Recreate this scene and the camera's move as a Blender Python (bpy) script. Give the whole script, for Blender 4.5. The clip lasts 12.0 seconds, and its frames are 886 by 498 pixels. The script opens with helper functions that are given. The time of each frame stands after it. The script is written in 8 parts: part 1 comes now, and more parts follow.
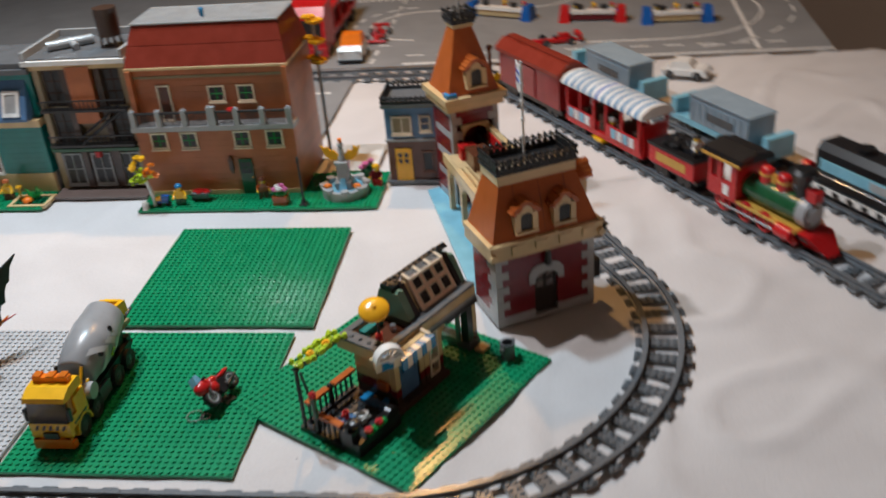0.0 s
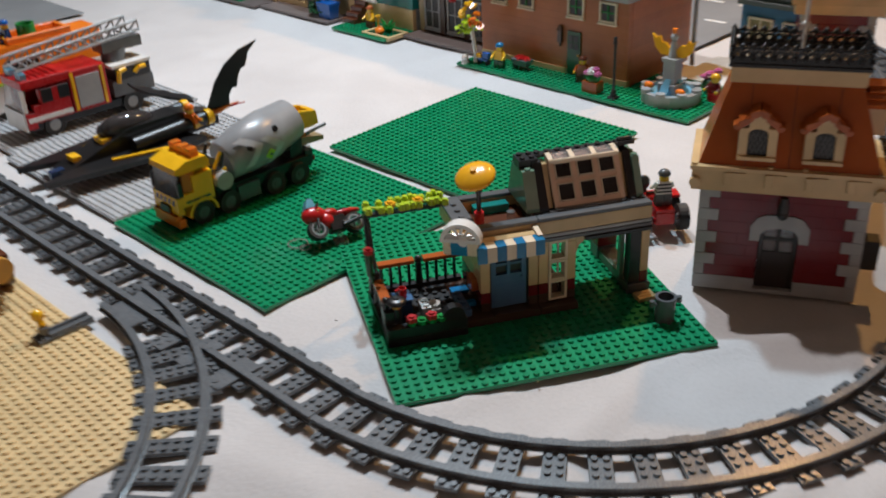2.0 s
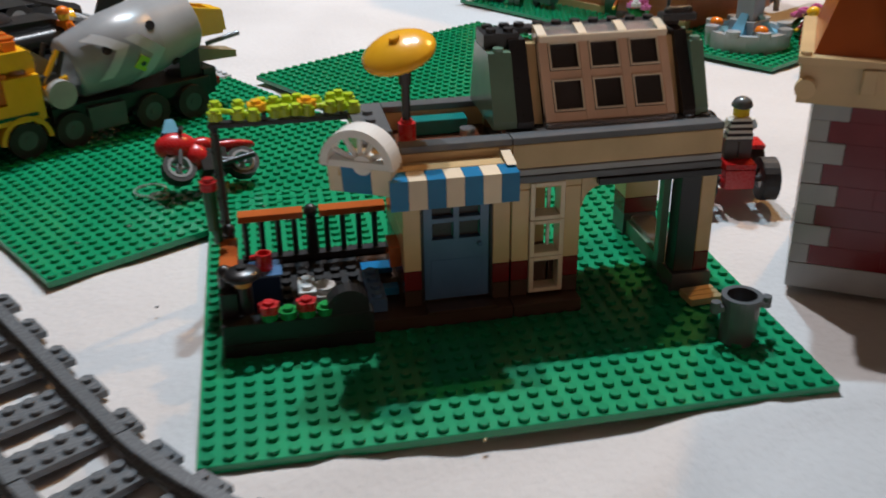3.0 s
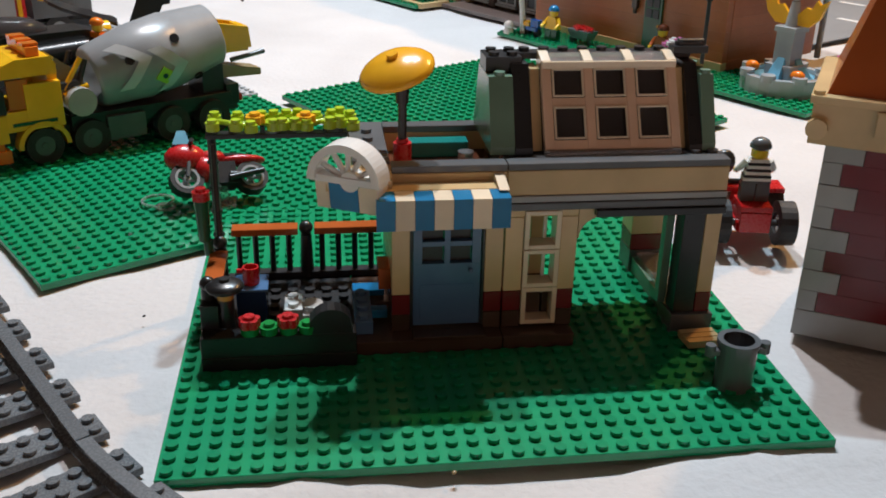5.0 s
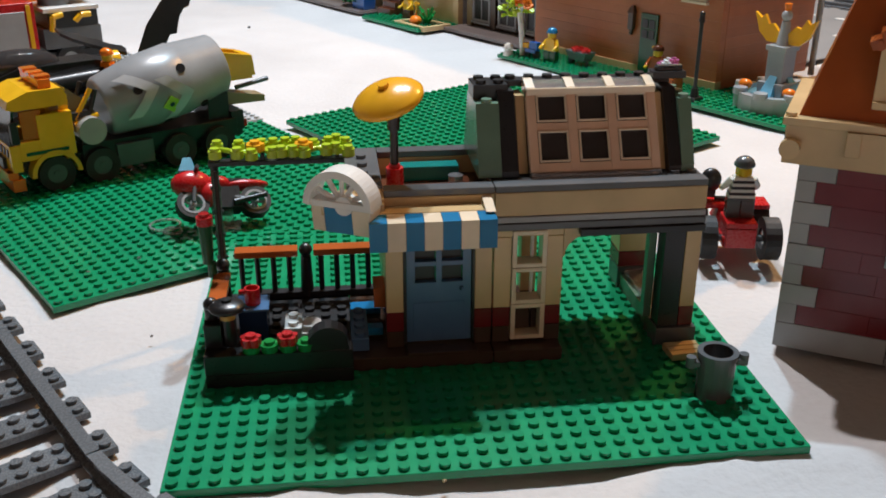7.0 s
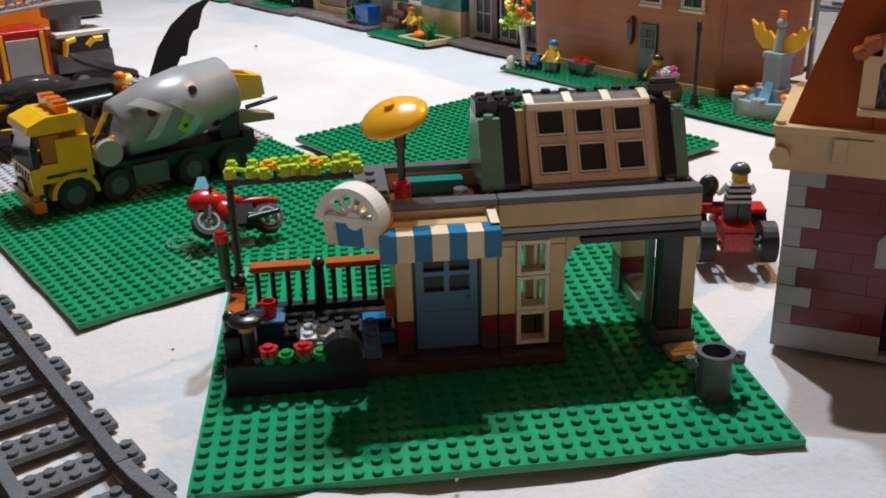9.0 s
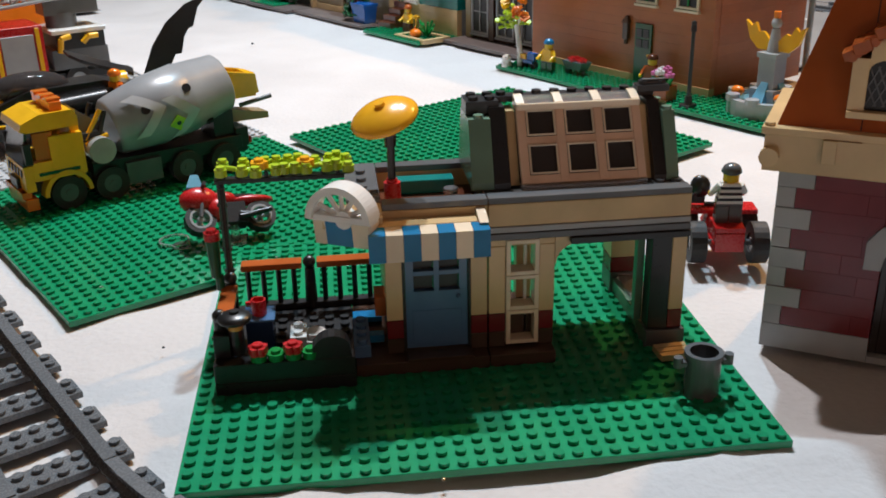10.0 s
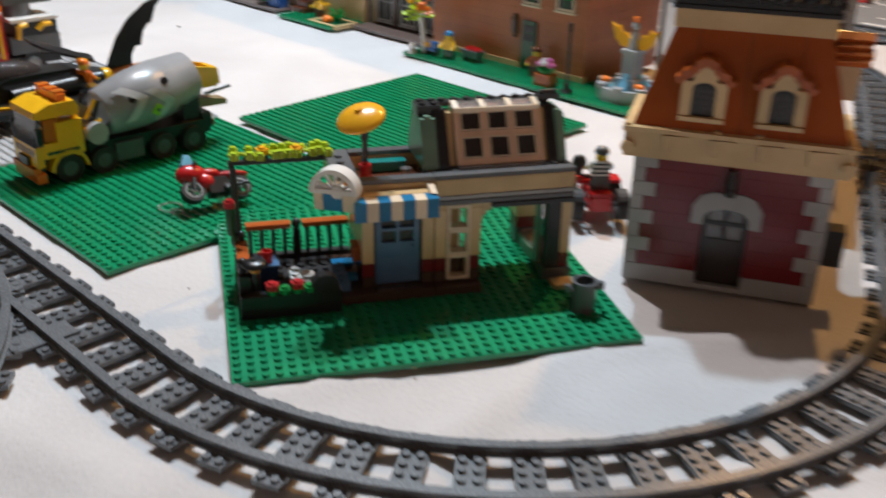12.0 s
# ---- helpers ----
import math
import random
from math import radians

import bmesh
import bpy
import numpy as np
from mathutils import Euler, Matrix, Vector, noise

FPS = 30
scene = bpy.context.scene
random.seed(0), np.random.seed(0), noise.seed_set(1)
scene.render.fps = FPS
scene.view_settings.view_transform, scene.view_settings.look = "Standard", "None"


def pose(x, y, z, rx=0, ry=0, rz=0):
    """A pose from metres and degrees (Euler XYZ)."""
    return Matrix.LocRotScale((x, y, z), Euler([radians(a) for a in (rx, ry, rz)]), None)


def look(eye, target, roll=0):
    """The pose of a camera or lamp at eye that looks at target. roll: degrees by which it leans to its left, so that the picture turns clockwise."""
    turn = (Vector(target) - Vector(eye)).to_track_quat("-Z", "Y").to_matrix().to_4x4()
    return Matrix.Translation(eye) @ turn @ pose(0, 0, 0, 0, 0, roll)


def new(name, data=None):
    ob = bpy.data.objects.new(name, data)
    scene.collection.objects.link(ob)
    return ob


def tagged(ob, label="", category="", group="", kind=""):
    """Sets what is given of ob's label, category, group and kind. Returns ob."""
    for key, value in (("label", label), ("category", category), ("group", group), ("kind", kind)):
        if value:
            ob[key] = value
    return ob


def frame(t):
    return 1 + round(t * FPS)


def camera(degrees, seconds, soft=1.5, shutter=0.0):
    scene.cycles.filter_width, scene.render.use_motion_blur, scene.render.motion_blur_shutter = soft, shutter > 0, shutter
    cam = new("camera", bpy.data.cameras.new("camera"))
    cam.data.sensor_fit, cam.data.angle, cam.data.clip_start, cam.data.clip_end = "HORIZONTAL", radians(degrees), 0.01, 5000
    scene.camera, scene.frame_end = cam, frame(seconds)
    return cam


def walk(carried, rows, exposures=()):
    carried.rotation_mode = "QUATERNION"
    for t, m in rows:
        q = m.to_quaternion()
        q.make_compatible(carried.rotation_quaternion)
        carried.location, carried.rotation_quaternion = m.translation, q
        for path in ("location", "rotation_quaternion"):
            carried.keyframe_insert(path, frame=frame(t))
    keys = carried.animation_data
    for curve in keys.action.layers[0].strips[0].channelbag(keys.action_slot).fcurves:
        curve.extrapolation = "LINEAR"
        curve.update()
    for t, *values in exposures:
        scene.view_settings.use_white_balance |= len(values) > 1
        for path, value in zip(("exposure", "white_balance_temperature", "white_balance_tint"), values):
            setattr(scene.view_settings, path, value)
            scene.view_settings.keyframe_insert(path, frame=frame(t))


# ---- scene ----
cam = camera(49.1, 12.0, soft=1.8, shutter=0.5)
PATH = [
    (0, (-0.507, -0.489, 0.651), (0.841, 0.631, -0.313), -5.0),
    (0.5, (-0.329, -0.534, 0.61), (0.802, 0.846, -0.294), -1.9),
    (0.7, (-0.308, -0.56, 0.62), (0.717, 0.89, -0.3), -2.9),
    (1, (-0.295, -0.622, 0.603), (0.574, 0.936, -0.302), -4.1),
    (1.5, (-0.23, -0.66, 0.565), (0.466, 0.935, -0.421), -3.6),
    (2, (-0.095, -0.557, 0.431), (0.32, 1.156, -0.515), -2.7),
    (2.5, (-0.015, -0.411, 0.302), (0.348, 1.338, -0.597), -1.0),
    (3, (0.038, -0.293, 0.229), (0.366, 1.471, -0.656), -0.9),
    (3.2, (0.053, -0.268, 0.215), (0.355, 1.504, -0.661), -0.9),
    (5, (0.063, -0.289, 0.22), (0.304, 1.52, -0.599), 1.2),
    (5.5, (0.065, -0.3, 0.224), (0.294, 1.516, -0.58), 1.2),
    (6, (0.067, -0.306, 0.224), (0.289, 1.516, -0.571), 0.9),
    (6.5, (0.067, -0.309, 0.227), (0.287, 1.515, -0.563), 0.6),
    (7, (0.07, -0.308, 0.229), (0.287, 1.519, -0.557), 0.1),
    (9, (0.069, -0.326, 0.237), (0.268, 1.511, -0.53), -1.5),
    (9.5, (0.072, -0.321, 0.237), (0.274, 1.514, -0.531), -1.3),
    (10, (0.073, -0.327, 0.238), (0.275, 1.507, -0.533), -1.2),
    (10.5, (0.066, -0.334, 0.242), (0.272, 1.499, -0.531), -1.0),
    (11, (0.058, -0.349, 0.243), (0.253, 1.487, -0.526), -1.1),
    (11.5, (0.049, -0.385, 0.258), (0.257, 1.449, -0.512), -1.3),
    (12, (-0.001, -0.486, 0.311), (0.449, 1.27, -0.535), 1.3),
]
walk(cam, [(t, look(eye, target, roll)) for t, eye, target, roll in PATH],
     exposures=[(0, 0.0), (1.5, 0.04), (2.5, 0.06), (3.2, 0.15), (5, 0.31), (9, 0.33), (11, 0.32), (12, 0.30)])

# ---------------------------------------------------------------- light
world = bpy.data.worlds.new("room_light")
world.use_nodes = True
world.node_tree.nodes["Background"].inputs["Color"].default_value = (0.9, 0.62, 0.5, 1)
world.node_tree.nodes["Background"].inputs["Strength"].default_value = 0.042
scene.world = world


def disk_lamp(name, place, target, watts, size, colour):
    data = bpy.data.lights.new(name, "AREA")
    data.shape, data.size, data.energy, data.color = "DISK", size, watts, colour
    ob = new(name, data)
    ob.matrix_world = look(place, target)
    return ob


COOL = disk_lamp("cool_lamp", (0.41, 0.97, 1.64), (-0.50, 0.45, 0), 20.5, 0.08, (0.60, 0.83, 1.0))
WHITE_BULB = disk_lamp("white_lamp", (0.10, 0.88, 1.48), (0.02, 0.30, 0), 15.0, 0.05, (0.97, 0.94, 0.97))
WARM = disk_lamp("warm_lamp", (1.02, 0.88, 1.30), (0.60, 0.40, 0), 8.6, 0.05, (1.0, 0.52, 0.17))
# broad unseen fill behind the camera, added to lighten the front faces
FRONT_FILL = disk_lamp("front_fill", (0.9, -2.1, 0.50), (0.0, 0.3, 0.1), 2.7, 1.3, (1.0, 0.54, 0.40))

# ---------------------------------------------------------------- materials


def nodes_of(name):
    m = bpy.data.materials.new(name)
    m.use_nodes = True
    nt = m.node_tree
    return m, nt, nt.nodes["Principled BSDF"]


def plastic(name, rgb, rough=0.20, vary=0.10, clear=0.0):
    """Moulded toy plastic: fine scuffs in the gloss, faint dust and a slight unevenness of colour."""
    m, nt, p = nodes_of(name)
    co = nt.nodes.new("ShaderNodeTexCoord")
    big = nt.nodes.new("ShaderNodeTexNoise")
    big.inputs["Scale"].default_value, big.inputs["Detail"].default_value = 45, 4
    fine = nt.nodes.new("ShaderNodeTexNoise")
    fine.inputs["Scale"].default_value, fine.inputs["Detail"].default_value = 900, 3
    nt.links.new(co.outputs["Object"], big.inputs["Vector"])
    nt.links.new(co.outputs["Object"], fine.inputs["Vector"])
    info = nt.nodes.new("ShaderNodeObjectInfo")
    add = nt.nodes.new("ShaderNodeMath")
    add.operation = "MULTIPLY_ADD"
    nt.links.new(info.outputs["Random"], add.inputs[0])
    add.inputs[1].default_value = 0.35
    nt.links.new(big.outputs["Fac"], add.inputs[2])
    ramp = nt.nodes.new("ShaderNodeValToRGB")
    lo = [max(0.0, c * (1 - vary * 1.6)) for c in rgb]
    hi = [min(0.95, c * (1 + vary) + 0.006) for c in rgb]
    ramp.color_ramp.elements[0].position, ramp.color_ramp.elements[0].color = 0.35, (*lo, 1)
    ramp.color_ramp.elements[1].position, ramp.color_ramp.elements[1].color = 0.95, (*hi, 1)
    nt.links.new(add.outputs[0], ramp.inputs["Fac"])
    nt.links.new(ramp.outputs["Color"], p.inputs["Base Color"])
    rr = nt.nodes.new("ShaderNodeMapRange")
    rr.inputs["To Min"].default_value, rr.inputs["To Max"].default_value = rough * 0.65, rough * 1.5
    nt.links.new(fine.outputs["Fac"], rr.inputs["Value"])
    nt.links.new(rr.outputs["Result"], p.inputs["Roughness"])
    bump = nt.nodes.new("ShaderNodeBump")
    bump.inputs["Strength"].default_value, bump.inputs["Distance"].default_value = 0.12, 0.0002
    nt.links.new(fine.outputs["Fac"], bump.inputs["Height"])
    nt.links.new(bump.outputs["Normal"], p.inputs["Normal"])
    p.inputs["IOR"].default_value = 1.52
    if clear:
        p.inputs["Transmission Weight"].default_value = clear
        p.inputs["Roughness"].default_value = 0.05
        nt.links.remove(p.inputs["Roughness"].links[0])
    return m


GREEN = plastic("green_baseplate_plastic", (0.003, 0.255, 0.105), 0.20)
BGREEN = plastic("bright_green_plastic", (0.01, 0.26, 0.05))
TAN = plastic("tan_plastic", (0.66, 0.47, 0.24))
FLESH = plastic("light_nougat_plastic", (0.76, 0.52, 0.36))
CREAM = plastic("cream_plastic", (0.82, 0.68, 0.5))
SAND = plastic("sand_baseplate_plastic", (0.70, 0.52, 0.27), 0.38)
DTAN = plastic("dark_tan_plastic", (0.32, 0.24, 0.13))
BROWN = plastic("reddish_brown_plastic", (0.12, 0.036, 0.016))
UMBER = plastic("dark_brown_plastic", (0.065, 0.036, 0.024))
PAVE = plastic("brown_grey_paving_plastic", (0.17, 0.135, 0.125), 0.35)
GBLUE = plastic("grey_blue_plastic", (0.15, 0.18, 0.26))
INK = plastic("black_brown_plastic", (0.022, 0.014, 0.012), 0.2)
DRED = plastic("dark_red_plastic", (0.165, 0.006, 0.011))
RUST = plastic("dark_red_roof_plastic", (0.23, 0.030, 0.016), 0.22)
VANRED = plastic("red_brown_plastic", (0.27, 0.016, 0.016))
BOXGREY = plastic("blue_grey_plastic", (0.27, 0.34, 0.39))
RED = plastic("red_plastic", (0.52, 0.010, 0.012), 0.26)
DORANGE = plastic("dark_orange_plastic", (0.44, 0.10, 0.018))
NOUGAT = plastic("nougat_brick_plastic", (0.47, 0.135, 0.04), 0.35)
ORANGE = plastic("orange_plastic", (0.85, 0.20, 0.012))
AMBER = plastic("bright_light_orange_plastic", (0.9, 0.42, 0.015), 0.2)
YELLOW = plastic("yellow_plastic", (0.88, 0.47, 0.012))
LIME = plastic("lime_plastic", (0.47, 0.64, 0.03))
DGREEN = plastic("dark_green_plastic", (0.01, 0.085, 0.03))
SGREEN = plastic("sand_green_plastic", (0.15, 0.26, 0.19))
TEAL = plastic("teal_plastic", (0.004, 0.20, 0.18))
BLUE = plastic("blue_plastic", (0.01, 0.11, 0.42))
MBLUE = plastic("medium_blue_plastic", (0.010, 0.18, 0.38))
SBLUE = plastic("sand_blue_plastic", (0.085, 0.18, 0.33))
DBLUE = plastic("dark_blue_plastic", (0.012, 0.035, 0.10))
PBLUE = plastic("pale_blue_plastic", (0.22, 0.50, 0.62))
PLATEGREY = plastic("pale_grey_baseplate_plastic", (0.50, 0.51, 0.52), 0.3)
LGREY = plastic("light_grey_plastic", (0.37, 0.38, 0.38))
MGREY = plastic("flat_silver_plastic", (0.30, 0.31, 0.32), 0.3)
DGREY = plastic("dark_grey_plastic", (0.115, 0.12, 0.125))
TRACK = plastic("dark_grey_rail_plastic", (0.13, 0.14, 0.15), 0.25)
BLACK = plastic("black_plastic", (0.010, 0.010, 0.011), 0.30)
RUBBER = plastic("black_rubber", (0.017, 0.016, 0.016), 0.6)
WHITE = plastic("white_plastic", (0.80, 0.78, 0.74))
PINK = plastic("pink_plastic", (0.65, 0.16, 0.35))
GOLD = plastic("pearl_gold_plastic", (0.62, 0.34, 0.06), 0.3)
SKIN = plastic("yellow_toy_plastic", (0.86, 0.55, 0.03))
CLEAR = plastic("clear_plastic", (0.8, 0.8, 0.8), 0.1, clear=0.85)
SMOKE = plastic("smoked_clear_plastic", (0.10, 0.09, 0.09), 0.1, clear=0.6)
TORANGE = plastic("clear_orange_plastic", (0.9, 0.25, 0.03), 0.1, clear=0.4)
TBLUE = plastic("clear_light_blue_plastic", (0.25, 0.6, 0.8), 0.1, clear=0.4)
TRED = plastic("clear_red_plastic", (0.7, 0.03, 0.02), 0.1, clear=0.4)


def chrome():
    m, nt, p = nodes_of("chrome_silver_plastic")
    p.inputs["Base Color"].default_value, p.inputs["Metallic"].default_value = (0.7, 0.7, 0.72, 1), 0.85
    n = nt.nodes.new("ShaderNodeTexNoise")
    n.inputs["Scale"].default_value = 300
    r = nt.nodes.new("ShaderNodeMapRange")
    r.inputs["To Min"].default_value, r.inputs["To Max"].default_value = 0.16, 0.34
    nt.links.new(n.outputs["Fac"], r.inputs["Value"])
    nt.links.new(r.outputs["Result"], p.inputs["Roughness"])
    return m


SILVER = chrome()


def rough_stuff(name, dark, light, scale, fine_scale, bump_m, rough=0.85):
    """Cloth, mat, paint or wood: two scales of mottling and a fine weave or grain."""
    m, nt, p = nodes_of(name)
    co = nt.nodes.new("ShaderNodeTexCoord")
    a = nt.nodes.new("ShaderNodeTexNoise")
    a.inputs["Scale"].default_value, a.inputs["Detail"].default_value, a.inputs["Distortion"].default_value = scale, 6, 0.6
    b = nt.nodes.new("ShaderNodeTexNoise")
    b.inputs["Scale"].default_value, b.inputs["Detail"].default_value = fine_scale, 3
    for n in (a, b):
        nt.links.new(co.outputs["Object"], n.inputs["Vector"])
    mix = nt.nodes.new("ShaderNodeMath")
    mix.operation = "MULTIPLY_ADD"
    mix.inputs[1].default_value = 0.3
    nt.links.new(b.outputs["Fac"], mix.inputs[0])
    nt.links.new(a.outputs["Fac"], mix.inputs[2])
    ramp = nt.nodes.new("ShaderNodeValToRGB")
    ramp.color_ramp.elements[0].position, ramp.color_ramp.elements[0].color = 0.35, (*dark, 1)
    ramp.color_ramp.elements[1].position, ramp.color_ramp.elements[1].color = 0.95, (*light, 1)
    nt.links.new(mix.outputs[0], ramp.inputs["Fac"])
    nt.links.new(ramp.outputs["Color"], p.inputs["Base Color"])
    p.inputs["Roughness"].default_value = rough
    bump = nt.nodes.new("ShaderNodeBump")
    bump.inputs["Strength"].default_value, bump.inputs["Distance"].default_value = 0.5, bump_m
    nt.links.new(mix.outputs[0], bump.inputs["Height"])
    nt.links.new(bump.outputs["Normal"], p.inputs["Normal"])
    return m


CLOTH = rough_stuff("white_cotton_cloth", (0.52, 0.495, 0.485), (0.64, 0.617, 0.607), 7, 260, 0.0035, 0.95)
MAT = rough_stuff("grey_printed_play_mat", (0.20, 0.205, 0.21), (0.26, 0.265, 0.27), 12, 400, 0.0002, 0.7)
MATLINE = rough_stuff("white_road_marking", (0.62, 0.61, 0.59), (0.74, 0.73, 0.71), 20, 300, 0.0001, 0.7)
WALLP = rough_stuff("beige_wall_paint", (0.42, 0.33, 0.26), (0.48, 0.38, 0.30), 2, 60, 0.001, 0.9)
CEILP = rough_stuff("tan_ceiling_paint", (0.40, 0.32, 0.26), (0.46, 0.38, 0.31), 2, 60, 0.001, 0.9)
WOOD = rough_stuff("light_wood", (0.36, 0.21, 0.10), (0.50, 0.32, 0.17), 14, 120, 0.0004, 0.5)
CARPET = rough_stuff("brown_carpet", (0.06, 0.042, 0.03), (0.10, 0.07, 0.05), 20, 300, 0.004, 0.95)

# ---------------------------------------------------------------- building helpers
S, P, B = 0.008, 0.0032, 0.0096
I4 = Matrix.Identity(4)


class Mesh:
    """Collects plain pieces of one part."""

    def __init__(self):
        self.v, self.f, self.s, self.m = [], [], [], I4

    def add(self, verts, faces, smooth=False):
        n = len(self.v)
        m = self.m
        self.v += [tuple(m @ Vector(v)) for v in verts]
        self.f += [tuple(n + i for i in f) for f in faces]
        self.s += [smooth] * len(faces) if isinstance(smooth, bool) else list(smooth)
        return self

    def box(self, x0, y0, z0, x1, y1, z1, c=0.00025):
        c = min(c, (x1 - x0) / 3, (y1 - y0) / 3, (z1 - z0) / 3)
        X, Y, Z = (x0, x1), (y0, y1), (z0, z1)
        vs, ids = [], {}
        for i in (0, 1):
            for j in (0, 1):
                for k in (0, 1):
                    sx, sy, sz = (c if i == 0 else -c), (c if j == 0 else -c), (c if k == 0 else -c)
                    for a, p in enumerate(((X[i], Y[j] + sy, Z[k] + sz), (X[i] + sx, Y[j], Z[k] + sz), (X[i] + sx, Y[j] + sy, Z[k]))):
                        ids[i, j, k, a] = len(vs)
                        vs.append(p)
        fs = []
        for i in (0, 1):
            r = [(i, 0, 0), (i, 1, 0), (i, 1, 1), (i, 0, 1)]
            fs.append([ids[(*q, 0)] for q in (r if i else r[::-1])])
            r = [(0, i, 0), (0, i, 1), (1, i, 1), (1, i, 0)]
            fs.append([ids[(*q, 1)] for q in (r if i else r[::-1])])
            r = [(0, 0, i), (1, 0, i), (1, 1, i), (0, 1, i)]
            fs.append([ids[(*q, 2)] for q in (r if i else r[::-1])])
        for i in (0, 1):
            for j in (0, 1):
                e = [ids[i, j, 0, 0], ids[i, j, 0, 1], ids[i, j, 1, 1], ids[i, j, 1, 0]]
                fs.append(e if (i + j) % 2 == 0 else e[::-1])
                e = [ids[i, 0, j, 0], ids[i, 1, j, 0], ids[i, 1, j, 2], ids[i, 0, j, 2]]
                fs.append(e if (i + j) % 2 == 0 else e[::-1])
                e = [ids[0, i, j, 1], ids[0, i, j, 2], ids[1, i, j, 2], ids[1, i, j, 1]]
                fs.append(e if (i + j) % 2 == 0 else e[::-1])
                for k in (0, 1):
                    t = [ids[i, j, k, 0], ids[i, j, k, 1], ids[i, j, k, 2]]
                    fs.append(t if (i + j + k) % 2 else t[::-1])
        return self.add(vs, fs)

    def cyl(self, x, y, z0, z1, r, n=14, r2=None, axis="z", bottom=True, phase=0.0):
        r2 = r if r2 is None else r2
        a = [2 * math.pi * (i + phase) / n for i in range(n)]

        def at(u, w, h):
            return {"z": (x + u, y + w, h), "x": (h, x + u, y + w), "y": (x + w, h, y + u)}[axis]
        vs = [at(r * math.cos(t), r * math.sin(t), z0) for t in a] + [at(r2 * math.cos(t), r2 * math.sin(t), z1) for t in a]
        vs += vs[:n] + vs[n:]
        fs = [(i, (i + 1) % n, n + (i + 1) % n, n + i) for i in range(n)]
        caps = [tuple(3 * n + i for i in range(n))] + ([tuple(2 * n + i for i in reversed(range(n)))] if bottom else [])
        return self.add(vs, fs + caps, [True] * n + [False] * len(caps))

    def ring(self, x, y, z0, z1, r, ri, n=20, a0=0.0, a1=360.0, axis="z"):
        full = abs(a1 - a0) >= 359.9
        k = n if full else n + 1
        ang = [radians(a0 + (a1 - a0) * i / n) for i in range(k)]

        def at(u, w, h):
            return {"z": (x + u, y + w, h), "x": (h, x + u, y + w), "y": (x + w, h, y + u)}[axis]
        vs = []
        for rr, z in ((r, z0), (r, z1), (ri, z1), (ri, z0)):
            vs += [at(rr * math.cos(t), rr * math.sin(t), z) for t in ang]
        fs, sm = [], []
        for i in range(n):
            j = (i + 1) % k
            for q in range(4):
                w = (q + 1) % 4
                fs.append((q * k + i, q * k + j, w * k + j, w * k + i))
                sm.append(False)
        if not full:
            fs += [(0, k, 2 * k, 3 * k), (k - 1, 4 * k - 1, 3 * k - 1, 2 * k - 1)]
            sm += [False, False]
        return self.add(vs, fs, sm)

    def prism(self, poly, a0, a1, axis="x"):
        """A polygon drawn in the plane square to the axis, thick from a0 to a1: x takes (y, z), y takes (x, z), z takes (x, y)."""
        n = len(poly)
        put = {"x": lambda p, h: (h, p[0], p[1]), "y": lambda p, h: (p[0], h, p[1]), "z": lambda p, h: (p[0], p[1], h)}[axis]
        area = sum(poly[i][0] * poly[(i + 1) % n][1] - poly[(i + 1) % n][0] * poly[i][1] for i in range(n))
        if (area < 0) != (axis == "y"):
            poly = poly[::-1]
        vs = [put(p, a0) for p in poly] + [put(p, a1) for p in poly]
        fs = [tuple(reversed(range(n))), tuple(range(n, 2 * n))] + [(i, (i + 1) % n, n + (i + 1) % n, n + i) for i in range(n)]
        return self.add(vs, fs)

    def taper(self, lo, hi, z0, z1):
        """A block between two rectangles (x0, y0, x1, y1)."""
        vs = [(lo[0], lo[1], z0), (lo[2], lo[1], z0), (lo[2], lo[3], z0), (lo[0], lo[3], z0), (hi[0], hi[1], z1), (hi[2], hi[1], z1), (hi[2], hi[3], z1), (hi[0], hi[3], z1)]
        return self.add(vs, [(3, 2, 1, 0), (4, 5, 6, 7), (0, 1, 5, 4), (1, 2, 6, 5), (2, 3, 7, 6), (3, 0, 4, 7)])

    def ball(self, x, y, z, rx, ry=None, rz=None, n=14, k=9):
        ry, rz = ry or rx, rz or rx
        vs = [(x, y, z - rz)]
        for j in range(1, k):
            t = math.pi * j / k
            vs += [(x + rx * math.sin(t) * math.cos(2 * math.pi * i / n), y + ry * math.sin(t) * math.sin(2 * math.pi * i / n), z - rz * math.cos(t)) for i in range(n)]
        vs.append((x, y, z + rz))
        fs = [(0, 1 + (i + 1) % n, 1 + i) for i in range(n)]
        for j in range(k - 2):
            fs += [(1 + j * n + i, 1 + j * n + (i + 1) % n, 1 + (j + 1) * n + (i + 1) % n, 1 + (j + 1) * n + i) for i in range(n)]
        top = len(vs) - 1
        fs += [(top, top - n + i, top - n + (i + 1) % n) for i in range(n)]
        return self.add(vs, fs, True)

    def rod(self, a, b, r, n=8, r2=None):
        a, b = Vector(a), Vector(b)
        d = b - a
        keep = self.m
        self.m = keep @ Matrix.Translation(a) @ d.to_track_quat("Z", "Y").to_matrix().to_4x4()
        self.cyl(0, 0, 0, d.length, r, n, r2)
        self.m = keep
        return self

    def tube(self, pts, r, n=8):
        for a, b in zip(pts, pts[1:]):
            self.rod(a, b, r, n)
        return self

    def stud(self, x, y, z, n=12):
        return self.cyl(x, y, z - 0.0001, z + 0.0017, 0.0024, n, bottom=False)

